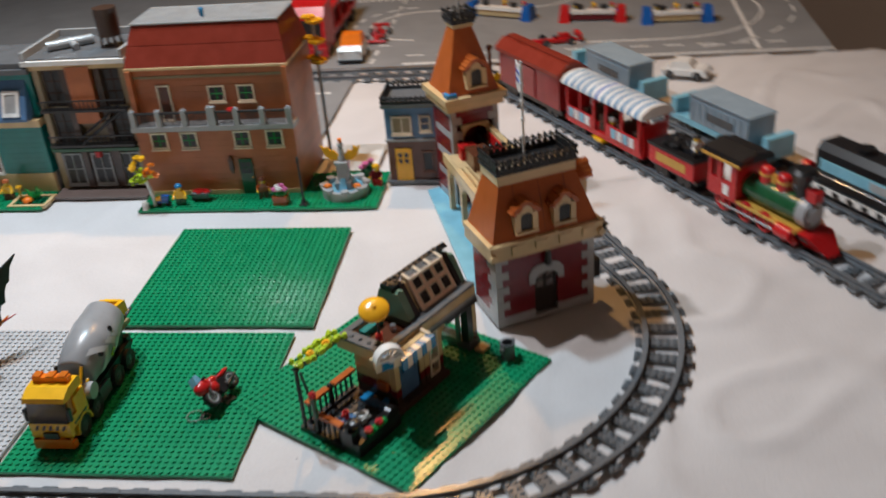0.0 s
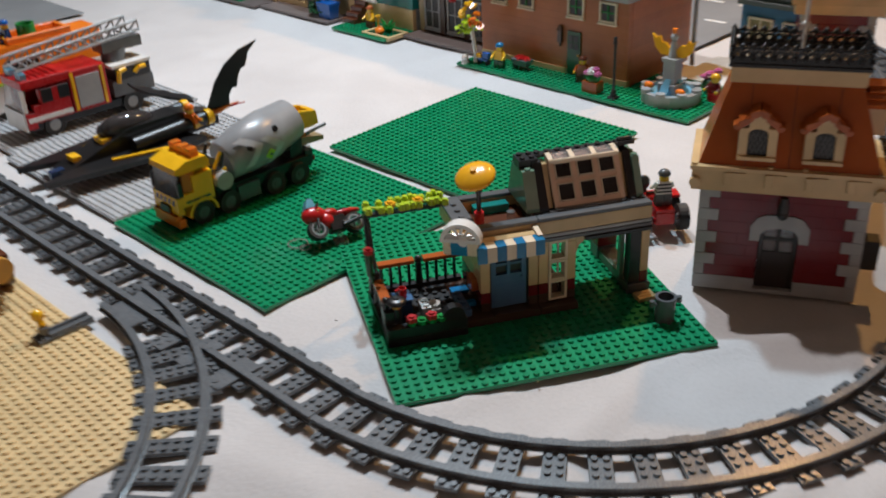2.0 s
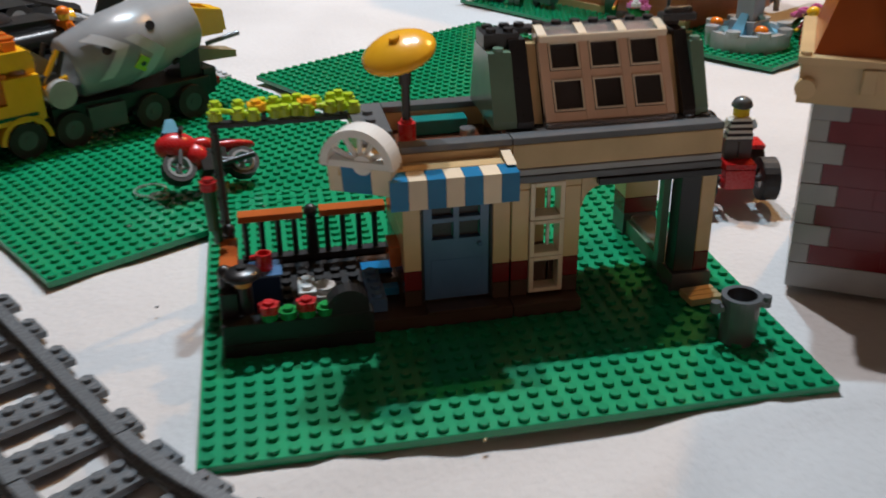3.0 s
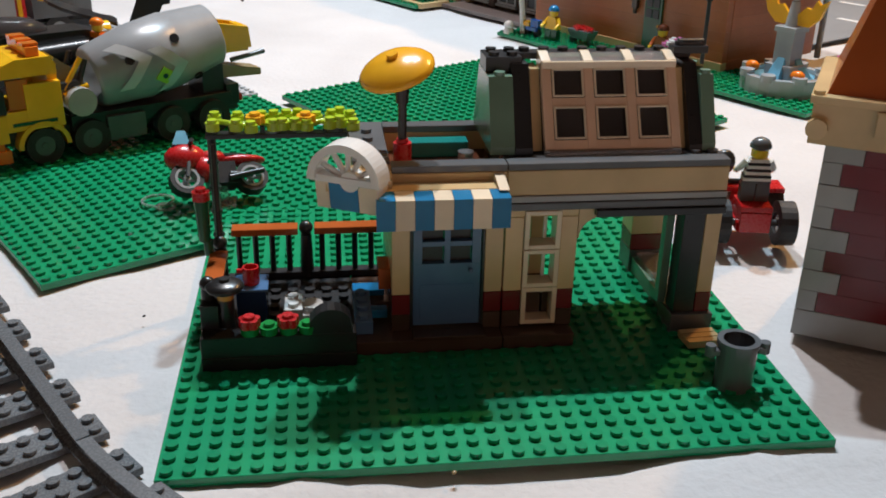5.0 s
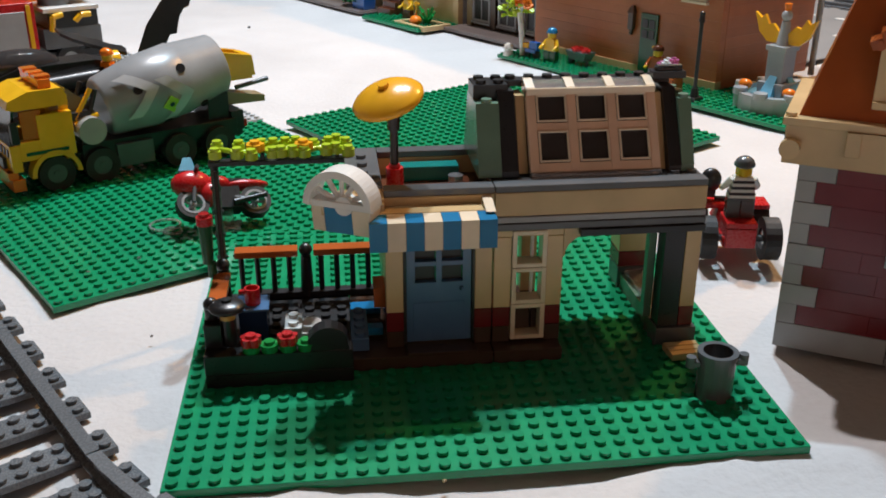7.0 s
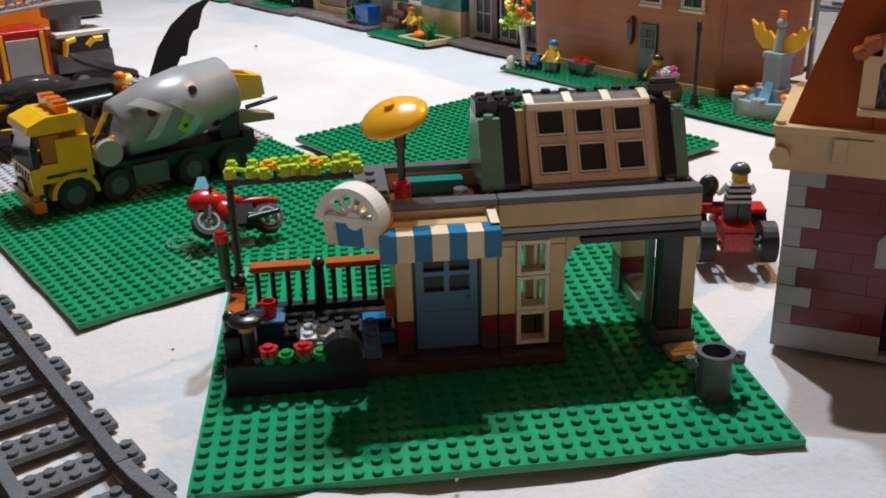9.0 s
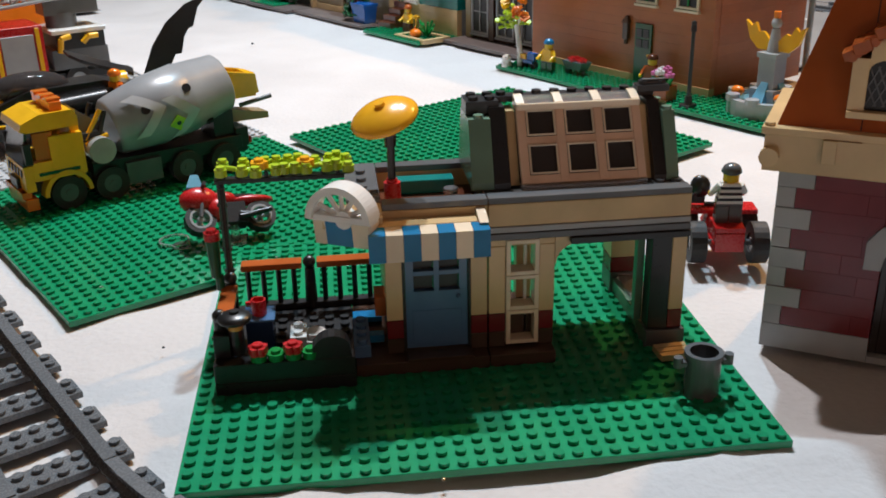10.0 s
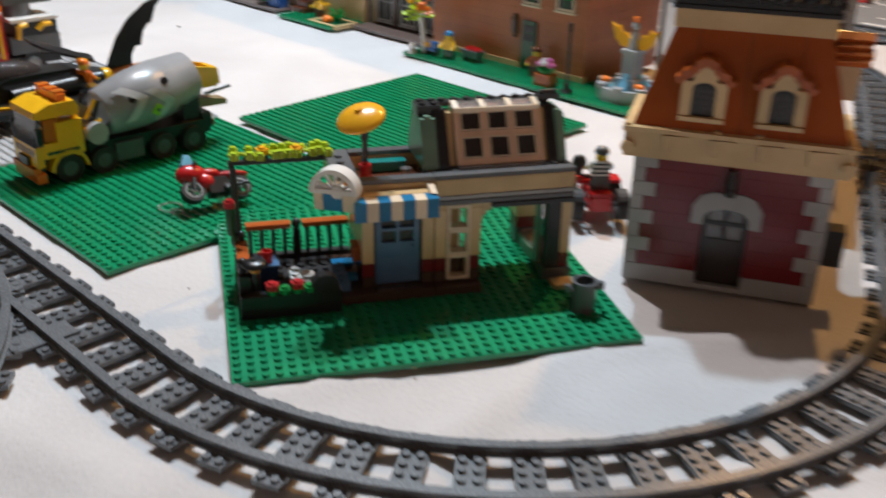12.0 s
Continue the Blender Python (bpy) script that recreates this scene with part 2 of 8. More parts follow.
    def studs(self, x0, y0, nx, ny, z, n=12, skip=None):
        for i in range(nx):
            for j in range(ny):
                if not (skip and skip(i, j)):
                    self.stud(x0 + (i + 0.5) * S, y0 + (j + 0.5) * S, z, n)
        return self

    def brick(self, x, y, z, nx, ny, h, studs=True):
        self.box(x, y, z, x + nx * S, y + ny * S, z + h)
        return self.studs(x, y, nx, ny, z + h) if studs else self

    def data(self, name):
        me = bpy.data.meshes.new(name)
        me.from_pydata(self.v, [], self.f)
        me.polygons.foreach_set("use_smooth", self.s)
        me.update()
        return me


def part(name, mesh, mat, parent, label=""):
    me = mesh.data(name) if isinstance(mesh, Mesh) else mesh
    if not me.materials:
        me.materials.append(mat)
    ob = new(name, me)
    ob.parent = parent
    return tagged(ob, label)


def thing(name, label, category, at=I4, group="", kind=""):
    ob = new(name)
    ob.empty_display_size = 0.01
    ob.matrix_world = at
    return tagged(ob, label, category, group, kind)


def solid(name, mesh, mat, label, category, at=I4, group="", kind=""):
    me = mesh.data(name)
    me.materials.append(mat)
    ob = new(name, me)
    ob.matrix_world = at
    return tagged(ob, label, category, group, kind)


def M_(*boxes):
    m = Mesh()
    for b in boxes:
        m.box(*b)
    return m


def town(u, v, z=0.0, turn=0.0):
    """The pose at a place along the row of houses (u) and back from it (v); x runs along the row, y to its back."""
    a = radians(-59.2)
    return pose(0.258 + u * math.cos(a) - v * math.sin(a), 0.763 + u * math.sin(a) + v * math.cos(a), z, 0, 0, -59.2 + turn)


# ---------------------------------------------------------------- table, cloth, room
def smooth01(x):
    x = min(1.0, max(0.0, x))
    return x * x * (3 - 2 * x)


def build_cloth():
    """A wrinkled sheet laid along the street direction, hanging down past the table's edge, with rounded corners."""
    u0, u1, v0, v1, n, m = -1.62, 1.68, -1.57, 0.672, 260, 190
    step, drop = (u1 - u0) / n, 8
    vs, fs = [], []
    for j in range(m + 1 + drop):
        for i in range(n + 1 + drop):
            u, v = u0 + step * i, v0 + (v1 - v0) / m * j
            du, dv = max(0.0, u - (u1 - 0.12)), max(0.0, v - (v1 - 0.12))
            r = math.hypot(du, dv)
            over = r - 0.12
            if over > 0:
                k = 0.12 / r
                u, v = u1 - 0.12 + du * k + 0.012 * min(1.0, over * 20), v1 - 0.12 + dv * k + 0.012 * min(1.0, over * 20) if dv else v
                if not du:
                    u = u0 + step * i
            p = town(u, v).translation
            x, y = p.x, p.y
            a = noise.noise((x * 3.1 + 5, y * 3.1, 0.3))
            b = noise.noise((x * 9 + y * 4, y * 5 - x * 6, 1.7))
            c = abs(noise.noise((x * 5.5 - y * 3.5, y * 7 + x * 2, 4.1)))
            fold = max(0.0, 1 - 7 * c)
            near = smooth01((0.16 - y + 0.15 * x) / 0.25)
            z = -0.0014 - 0.0013 * (1 + a) - 0.0013 * (1 + b) + 0.0062 * fold * (0.25 + 0.75 * near)
            z = min(z, 0.0030 if near > 0.5 else 0.0012)
            if over > 0:
                z -= min(0.25, over * 2.2)
            vs.append((x, y, z))
    w = n + 1 + drop
    for j in range(m + drop):
        for i in range(n + drop):
            fs.append((j * w + i, j * w + i + 1, (j + 1) * w + i + 1, (j + 1) * w + i))
    me = Mesh().add(vs, fs, True)
    return solid("tablecloth", me, CLOTH, "white cotton sheet spread wrinkled over the display tables", "tablecloth", kind="structure")


build_cloth()
# ---------------------------------------------------------------- baseplates
def baseplate(nx, ny, at, mat, label, sides=10, group="baseplates"):
    t = thing("baseplate", label, "baseplate", at, group)
    part("plate", M_((0, 0, -0.0008, nx * S, ny * S, 0.003)), mat, t)
    tagged(part("studs", Mesh().studs(0, 0, nx, ny, 0.003, sides), mat, t), kind="stuff")
    return t


baseplate(32, 32, I4, GREEN, "green studded baseplate under the corner shop", 14)
baseplate(32, 32, pose(-0.0785, 0.166, -0.0012, 0, 0, 30.8), GREEN, "green studded baseplate under the cement mixer truck", 10)
baseplate(32, 32, pose(0.1645, 0.288, -0.0006, 0.5, -0.4, 31.3), GREEN, "empty green studded baseplate on the white cloth", 10)
baseplate(32, 32, town(-0.178, -0.590, -0.001), PLATEGREY, "light grey studded baseplate under the black jet", 8)
baseplate(32, 32, town(-0.434, -0.580, -0.001), PLATEGREY, "light grey studded baseplate under the fire engine", 8)
baseplate(48, 48, town(0.041, -1.096, -0.0012), SAND, "sand coloured studded baseplate beside the railway siding", 8)
baseplate(48, 16, town(0.0, 0.0), GREEN, "green studded baseplate in front of the brown hotel", 8)
baseplate(16, 16, town(-0.300, 0.015), GREEN, "small green studded baseplate in front of the teal house", 8)

# ---------------------------------------------------------------- railway track
GAUGE = 0.040
RAIL_Z0, RAIL_Z1 = 0.0032, 0.0098


def rail_profile(mesh, line, offset, n0=0.0028):
    """One rail swept along a centre line [(x, y, heading)]: a foot, a web and a head."""
    prof = [(-0.004, 0.0032), (-0.004, 0.0044), (-0.0018, 0.0052), (-0.0018, 0.0084), (-0.0028, 0.0086), (-0.0028, 0.0096), (0.0028, 0.0096), (0.0028, 0.0086), (0.0018, 0.0084), (0.0018, 0.0052), (0.004, 0.0044), (0.004, 0.0032)]
    vs, fs, k = [], [], len(prof)
    for x, y, h in line:
        nx, ny = -math.sin(h), math.cos(h)
        vs += [(x + nx * (offset + a), y + ny * (offset + a), z) for a, z in prof]
    for i in range(len(line) - 1):
        fs += [(i * k + q, i * k + (q + 1) % k, (i + 1) * k + (q + 1) % k, (i + 1) * k + q) for q in range(k)]
    fs += [tuple(range(k)), tuple(range((len(line) - 1) * k, len(line) * k))[::-1]]
    return mesh.add(vs, fs)


def sleeper_mesh():
    m = Mesh().box(-S, -4 * S, 0.0, S, 4 * S, P)
    for y in (-3.5, -1.5, -0.5, 0.5, 1.5, 3.5):
        m.stud(-S / 2, y * S, P, 10)
        m.stud(S / 2, y * S, P, 10)
    return m.data("sleeper")


SLEEPER = sleeper_mesh()


def track_piece(line, sleepers, label):
    t = thing("track_piece", label, "railway track", I4, "railway track")
    for off in (-GAUGE / 2, GAUGE / 2):
        part("rail", rail_profile(Mesh(), line, off), TRACK, t)
    for x, y, h in sleepers:
        ob = part("sleeper", SLEEPER, TRACK, t)
        ob.matrix_local = pose(x, y, 0, 0, 0, math.degrees(h))
    return t


def arc_track(cx, cy, r, a0, a1, count, label="dark grey curved railway track piece"):
    """Pieces along an arc about (cx, cy), from angle a0 to a1 in degrees."""
    sgn = 1 if a1 > a0 else -1
    for i in range(count):
        b0, b1 = a0 + (a1 - a0) * i / count, a0 + (a1 - a0) * (i + 1) / count

        def at(d):
            return (cx + r * math.cos(radians(d)), cy + r * math.sin(radians(d)), radians(d + 90 * sgn))
        line = [at(b0 + (b1 - b0) * k / 8) for k in range(9)]
        track_piece(line, [at(b0 + (b1 - b0) * (k + 0.5) / 4) for k in range(4)], label)


def straight_track(x, y, heading, count, label="dark grey straight railway track piece", length=16 * S):
    h = radians(heading)
    dx, dy = math.cos(h), math.sin(h)
    for i in range(count):
        a = i * length

        def at(d):
            return (x + dx * d, y + dy * d, h)
        track_piece([at(a + 0.0002), at(a + length - 0.0002)], [at(a + length * (k + 0.5) / 4) for k in range(4)], label)


CX, CY, RAD = 0.2095, 0.178, 0.3050
# the loop curves round from the siding to the straight behind the station
A_IN, A_OUT = 30.8 + 180 + 3, 329.0
arc_track(CX, CY, RAD, A_IN, A_OUT, 5)
ex, ey = CX + RAD * math.cos(radians(A_OUT)), CY + RAD * math.sin(radians(A_OUT))
straight_track(ex, ey, 56.0, 4)
fx, fy = ex + 64 * S * math.cos(radians(56)), ey + 64 * S * math.sin(radians(56))
arc_track(fx - RAD * math.cos(radians(-34)), fy - RAD * math.sin(radians(-34)), RAD, -34, 11, 2)
sx, sy = CX + RAD * math.cos(radians(A_IN)), CY + RAD * math.sin(radians(A_IN))
straight_track(sx, sy, 121.0, 5)
# ---------------------------------------------------------------- room
# walls and ceiling are added to close the room and bounce the light
def build_room():
    x0, x1, y0, y1, zf, zc = -2.3, 3.2, -2.6, 3.4, -0.75, 1.75
    solid("floor", M_((x0, y0, zf - 0.1, x1, y1, zf)), CARPET, "brown carpeted floor of the room", "floor", kind="structure")
    solid("ceiling", M_((x0, y0, zc, x1, y1, zc + 0.1)), CEILP, "tan painted ceiling", "ceiling", kind="structure")
    for nm, b in (("wall_west", (x0 - 0.1, y0, zf, x0, y1, zc)), ("wall_east", (x1, y0, zf, x1 + 0.1, y1, zc)), ("wall_south", (x0, y0 - 0.1, zf, x1, y0, zc)), ("wall_north", (x0, y1, zf, x1, y1 + 0.1, zc))):
        solid(nm, M_(b), WALLP, "plain beige painted wall", "wall", kind="structure")


build_room()


# ---------------------------------------------------------------- corner shop
def stud_brick(x, y, z, nx, ny, h, studs=True):
    return Mesh().brick(x, y, z, nx, ny, h, studs)


def corner_shop():
    t = thing("corner_shop", "small tan toy shop with blue door and striped awning", "toy shop", pose(0, 0, 0))
    z0 = 0.003
    part("plinth", M_((0.0752, 0.080, z0, 0.1396, 0.150, 0.0094), (0.1400, 0.080, z0, 0.172, 0.150, 0.0094)), UMBER, t, "dark brown tiled plinth")
    part("doorstep", M_((0.100, 0.0795, 0.0094, 0.132, 0.0875, 0.0110)), UMBER, t)
    yf, yb = 0.0885, 0.0965
    # front wall: courses of bricks either side of the door and window
    cols = [(0.0912, 0.0990), (0.1318, 0.1396), (0.1404, 0.1484), (0.1648, 0.1722)]
    for x0, x1 in cols:
        part("wall_brick", M_((x0, yf, 0.0096, x1, yb, 0.0176)), UMBER, t)
        part("wall_brick", M_((x0, yf, 0.0178, x1, yb, 0.0274)), DRED, t, "dark red brick course")
        part("wall_column", M_((x0, yf, 0.0276, x1, yb, 0.0626)), TAN, t)
    part("wall_brick", M_((0.1404, yf, 0.0628, 0.1722, yb, 0.0664)), TAN, t)
    part("lintel", M_((0.0912, yf, 0.0628, 0.1396, yb, 0.0720)), TAN, t)
    # side wall towards the terrace
    for k in range(5):
        za = 0.0096 + k * 0.0117
        part("wall_brick", M_((0.0912, 0.0967, za, 0.0990, 0.145, za + 0.0115)), (UMBER, DRED, TAN, TAN, TAN)[k], t)
    part("shelf", M_((0.086, 0.098, 0.026, 0.0912, 0.112, 0.036)), DORANGE, t, "brown side box on the shop wall")
    # inner wall and corner post carrying the roof
    part("rear_post", M_((0.164, 0.142, 0.0096, 0.172, 0.150, 0.066)), TAN, t)
    part("inner_wall", M_((0.132, 0.142, 0.0096, 0.140, 0.150, 0.066)), UMBER, t)
    # door
    d = Mesh()
    x0, x1, zb, zt = 0.1006, 0.1304, 0.0112, 0.0626
    for b in ((x0, 0.0905, zb, x1, 0.0945, 0.0412), (x0, 0.0905, 0.0412, x0 + 0.0040, 0.0945, zt), (x1 - 0.0040, 0.0905, 0.0412, x1, 0.0945, zt), (x0 + 0.004, 0.0905, zt - 0.003, x1 - 0.004, 0.0945, zt), (x0 + 0.0136, 0.0905, 0.0412, x0 + 0.0162, 0.0945, zt - 0.003)):
        d.box(*b, 0.0001)
    for xa in (x0 + 0.004, x0 + 0.0162):
        d.box(xa, 0.0905, 0.0494, xa + 0.0096, 0.0945, 0.0516, 0.0001)
    door = part("door", d, SBLUE, t, "sand blue door with four dark panes")
    part("door_panel", M_((x0 + 0.003, 0.0902, zb + 0.002, x1 - 0.003, 0.0906, zb + 0.020)), SBLUE, door)
    part("door_knob", Mesh().ball(x1 - 0.0045, 0.0893, zb + 0.027, 0.0011, n=10, k=6), SBLUE, door)
    for i in (0, 1):
        for j in (0, 1):
            part("door_pane", M_((x0 + 0.0041 + i * 0.0122, 0.0935, 0.0413 + j * 0.0104, x0 + 0.0135 + i * 0.0122, 0.0942, 0.0493 + j * 0.0104)), BLACK, door, "dark glazed pane")
    for x_ in (0.0990, 0.1306):
        part("door_frame", M_((x_, 0.0892, 0.0110, x_ + 0.0013, 0.0962, 0.0628)), BLACK, t)
    # three stacked window frames
    for k in range(3):
        za = 0.0112 + k * 0.0183
        w = Mesh()
        for b in ((0.1486, 0.0872, za, 0.1508, 0.0962, za + 0.0180), (0.1624, 0.0872, za, 0.1646, 0.0962, za + 0.0180), (0.1508, 0.0872, za, 0.1624, 0.0962, za + 0.0020), (0.1508, 0.0872, za + 0.0160, 0.1624, 0.0962, za + 0.0180)):
            w.box(*b)
        wf = part("window", w, CREAM, t, "white one-pane window frame")
        if k == 0:
            part("back_panel", M_((0.1508, 0.0945, za + 0.002, 0.1624, 0.0960, za + 0.016)), UMBER, wf)
        part("window_post", M_((0.1585, 0.0945, za + 0.002, 0.1600, 0.0960, za + 0.016)), WHITE, wf)
    # arch over the passage
    arch = [(0.1724, 0.0664), (0.1724, 0.0520)]
    for k in range(7):
        a = radians(180 - 15 * k)
        arch.append((0.1840 + 0.0112 * math.cos(a), 0.0520 + 0.0105 * math.sin(a)))
    arch += [(0.2188, 0.0625), (0.2188, 0.0664)]
    part("arch", Mesh().prism(arch, yf, yb, "y"), TAN, t)
    part("arch_step", M_((0.1790, 0.0845, 0.0632, 0.2370, 0.0885, 0.0664)), BLACK, t)
    # front pillar, rear pillar, low wall between
    part("pillar_base", M_((0.2190, 0.0865, z0, 0.2385, 0.1045, 0.0130)), DGREY, t)
    part("pillar_band", M_((0.2300, 0.0885, 0.0132, 0.2372, 0.1040, 0.0230)), DRED, t)
    part("pillar", M_((0.2300, 0.0885, 0.0232, 0.2372, 0.1040, 0.0625)), TAN, t)
    part("pillar_shaft", M_((0.2200, 0.0885, 0.0132, 0.2298, 0.0985, 0.0625)), BLACK, t, "black column beside the passage")
    part("pillar_strip", M_((0.2162, 0.0990, 0.0132, 0.2200, 0.1040, 0.0625)), SGREEN, t)
    part("rear_pillar", M_((0.2190, 0.1520, 0.0250, 0.2372, 0.1680, 0.0640)), TAN, t)
    part("rear_pillar_band", M_((0.2190, 0.1520, 0.0162, 0.2372, 0.1680, 0.0248)), DRED, t)
    part("rear_pillar_base", M_((0.2190, 0.1520, z0, 0.2372, 0.1680, 0.0160)), DGREY, t)
    part("low_wall", M_((0.2205, 0.1047, z0, 0.2365, 0.1518, 0.0125)), SGREEN, t, "sand green low side wall")
    part("low_wall_window", M_((0.2225, 0.1050, 0.0127, 0.2345, 0.1515, 0.0150)), CLEAR, t)
    # beam and roof edge
    for x0, x1 in ((0.1402, 0.2372),):
        part("cornice", M_((x0, 0.0860, 0.0666, x1, 0.152, 0.0698)), DGREY, t)
        part("cornice_strip", M_((x0, 0.0868, 0.0700, x1, 0.152, 0.0728)), LGREY, t)
        part("parapet_front", M_((x0, 0.0876, 0.0730, x1, 0.0956, 0.0840)), TAN, t)
        part("parapet_rear", M_((x0, 0.1440, 0.0730, x1, 0.1520, 0.0840)), TAN, t)
        part("parapet_side", M_((x1 - 0.008, 0.0958, 0.0730, x1, 0.1438, 0.0840)), TAN, t)
        part("coping_tile", M_((x0, 0.0876, 0.0842, x1, 0.0956, 0.0872)), DGREY, t)
    part("attic_floor", M_((0.1402, 0.0958, 0.0830, 0.2290, 0.1438, 0.0862)), DGREY, t)
    part("corner_studs", Mesh().studs(0.2212, 0.0955, 2, 2, 0.0864).box(0.2212, 0.0957, 0.0840, 0.2372, 0.1117, 0.0866), DGREY, t)
    part("coping_tile", M_((0.0912, 0.0876, 0.0842, 0.1398, 0.0956, 0.0872)), DGREY, t)
    part("coping_tile", M_((0.0912, 0.1440, 0.0842, 0.1398, 0.1520, 0.0872)), DGREY, t)
    part("parapet_front", M_((0.0912, 0.0876, 0.0722, 0.1398, 0.0956, 0.0840)), TAN, t)
    part("parapet_rear", M_((0.0752, 0.1440, 0.0722, 0.1398, 0.1520, 0.0840)), TAN, t)
    rp = Mesh().box(0.0752, 0.0960, 0.0842, 0.0910, 0.1520, 0.0872)
    for k in range(3):
        rp.stud(0.0832, 0.112 + k * 0.012, 0.0872)
    rp.box(0.0838, 0.0972, 0.0872, 0.0905, 0.1010, 0.0886).box(0.0838, 0.1022, 0.0872, 0.0905, 0.1060, 0.0886)
    part("roof_plate", rp, DGREY, t)
    part("roof_support", M_((0.0752, 0.0962, 0.0722, 0.0910, 0.1438, 0.0840)), TAN, t)
    part("roof_terrace", M_((0.0912, 0.0958, 0.0722, 0.1398, 0.1438, 0.0756)), BROWN, t)
    part("roof_bench", M_((0.1000, 0.1330, 0.0756, 0.1300, 0.1420, 0.0826)), TEAL, t, "dark teal tile on the roof terrace")
    part("roof_light", Mesh().cyl(0.1262, 0.1160, 0.0756, 0.0838, 0.0036, 14), CLEAR, t)
    # dish on a pole
    part("pole_socket", Mesh().cyl(0.0975, 0.1100, 0.0756, 0.0905, 0.0040, 16).cyl(0.0975, 0.1100, 0.0905, 0.0922, 0.0026, 12), RED, t)
    part("pole", Mesh().cyl(0.0975, 0.1100, 0.0922, 0.1100, 0.0019, 12).cyl(0.0974, 0.1100, 0.1080, 0.1180, 0.0027, 12, 0.0033), INK, t)
    dish = Mesh()
    dish.m = pose(0.0955, 0.1105, 0.1210, 14, -17, 0)
    prof = [(0.0162, 0.0), (0.0164, 0.0014), (0.0150, 0.0030), (0.0118, 0.0051), (0.0078, 0.0067), (0.0026, 0.0075)]
    n = 32
    vs, fs = [], []
    for r, z in prof:
        vs += [(r * math.cos(2 * math.pi * i / n), r * math.sin(2 * math.pi * i / n), z) for i in range(n)]
    for q in range(len(prof) - 1):
        fs += [(q * n + i, q * n + (i + 1) % n, (q + 1) * n + (i + 1) % n, (q + 1) * n + i) for i in range(n)]
    fs.append(tuple((len(prof) - 1) * n + i for i in range(n)))
    fs.append(tuple(reversed(range(n))))
    dish.add(vs, fs, [True] * (len(fs) - 2) + [False, False])
    dish.cyl(0, 0, 0.0074, 0.0092, 0.0024, 14)
    part("parasol_dish", dish, AMBER, t, "glossy light orange tilted dish")
    # attic with skylight
    for x0, x1 in ((0.1345, 0.1450), (0.2285, 0.2345)):
        g = Mesh().prism([(0.1000, 0.0872), (0.1000, 0.0905), (0.1125, 0.1180), (0.138, 0.1180), (0.148, 0.0905), (0.148, 0.0872)], x0, x1, "x")
        for k in range(3):
            g.stud((x0 + x1) / 2, 0.1150 + k * 0.0082, 0.1180)
        part("gable", g, SGREEN, t, "sand green gable end")
    for x0, x1 in ((0.1452, 0.1528), (0.2225, 0.2283)):
        part("gable_slope", Mesh().prism([(0.0995, 0.0872), (0.0995, 0.090), (0.1185, 0.1220), (0.131, 0.1220), (0.148, 0.0900), (0.148, 0.0872)], x0, x1, "x"), BLACK, t, "glossy black slope brick")
    for x_ in (0.1537, 0.2182):
        part("attic_panel", Mesh().prism([(0.1035, 0.0874), (0.1195, 0.1195), (0.131, 0.1195), (0.146, 0.0874)], x_, x_ + 0.0041, "x"), TAN, t)
    sky = Mesh()
    tilt = math.degrees(math.atan2(0.1215 - 0.0885, 0.1205 - 0.1010))
    sky.m = pose(0.158, 0.1008, 0.0880, tilt, 0, 0)
    L, W = 0.0388, 0.0602
    for b in ((0, 0, 0, W, 0.0042, 0.003), (0, L - 0.003, 0, W, L, 0.003), (0, 0.0190, 0, W, 0.0228, 0.003)):
        sky.box(*b)
    for k in range(4):
        xa = k * (W - 0.0042) / 3
        sky.box(xa, 0.0002, -0.0004, xa + 0.0042, L - 0.0002, 0.0034)
    part("skylight_frame", sky, FLESH, t, "pinkish tan six-pane sloping skylight frame")
    for i in range(3):
        for j in range(2):
            pm = Mesh()
            pm.m = sky.m
            xa = 0.0044 + i * (W - 0.0042) / 3
            ya = (0.0044, 0.0230)[j]
            pm.box(xa, ya, 0.0006, xa + 0.0140, ya + (0.0144, 0.0126)[j], 0.0014)
            pane = part("skylight_pane", pm, SMOKE, t, "smoked transparent pane")
            # raised pane rim; its cream colour stands in for glints on clear edges
            rm = Mesh()
            rm.m = sky.m
            hh = (0.0144, 0.0126)[j]
            for b in ((xa, ya, 0.0028, xa + 0.014, ya + 0.0009, 0.0040), (xa, ya + hh - 0.0009, 0.0028, xa + 0.014, ya + hh, 0.0040), (xa, ya, 0.0028, xa + 0.0009, ya + hh, 0.0040), (xa + 0.0131, ya, 0.0028, xa + 0.014, ya + hh, 0.0040)):
                rm.box(*b)
            part("pane_rim", rm, CREAM, pane, "pane rim coloured pale for its edge glints")
    part("skylight_sill", M_((0.1580, 0.0962, 0.0864, 0.2182, 0.1030, 0.0892)), CLEAR, t)
    # dark brown block stands in for the shaded attic hollow behind the panes
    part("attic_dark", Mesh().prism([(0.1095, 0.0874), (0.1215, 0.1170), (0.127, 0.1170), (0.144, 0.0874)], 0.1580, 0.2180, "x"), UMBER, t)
    ridge = Mesh().box(0.1480, 0.1264, 0.1222, 0.2285, 0.1345, 0.1250)
    for k in range(9):
        ridge.stud(0.1530 + k * 0.0088, 0.1305, 0.1250)
    part("ridge", ridge, BLACK, t)
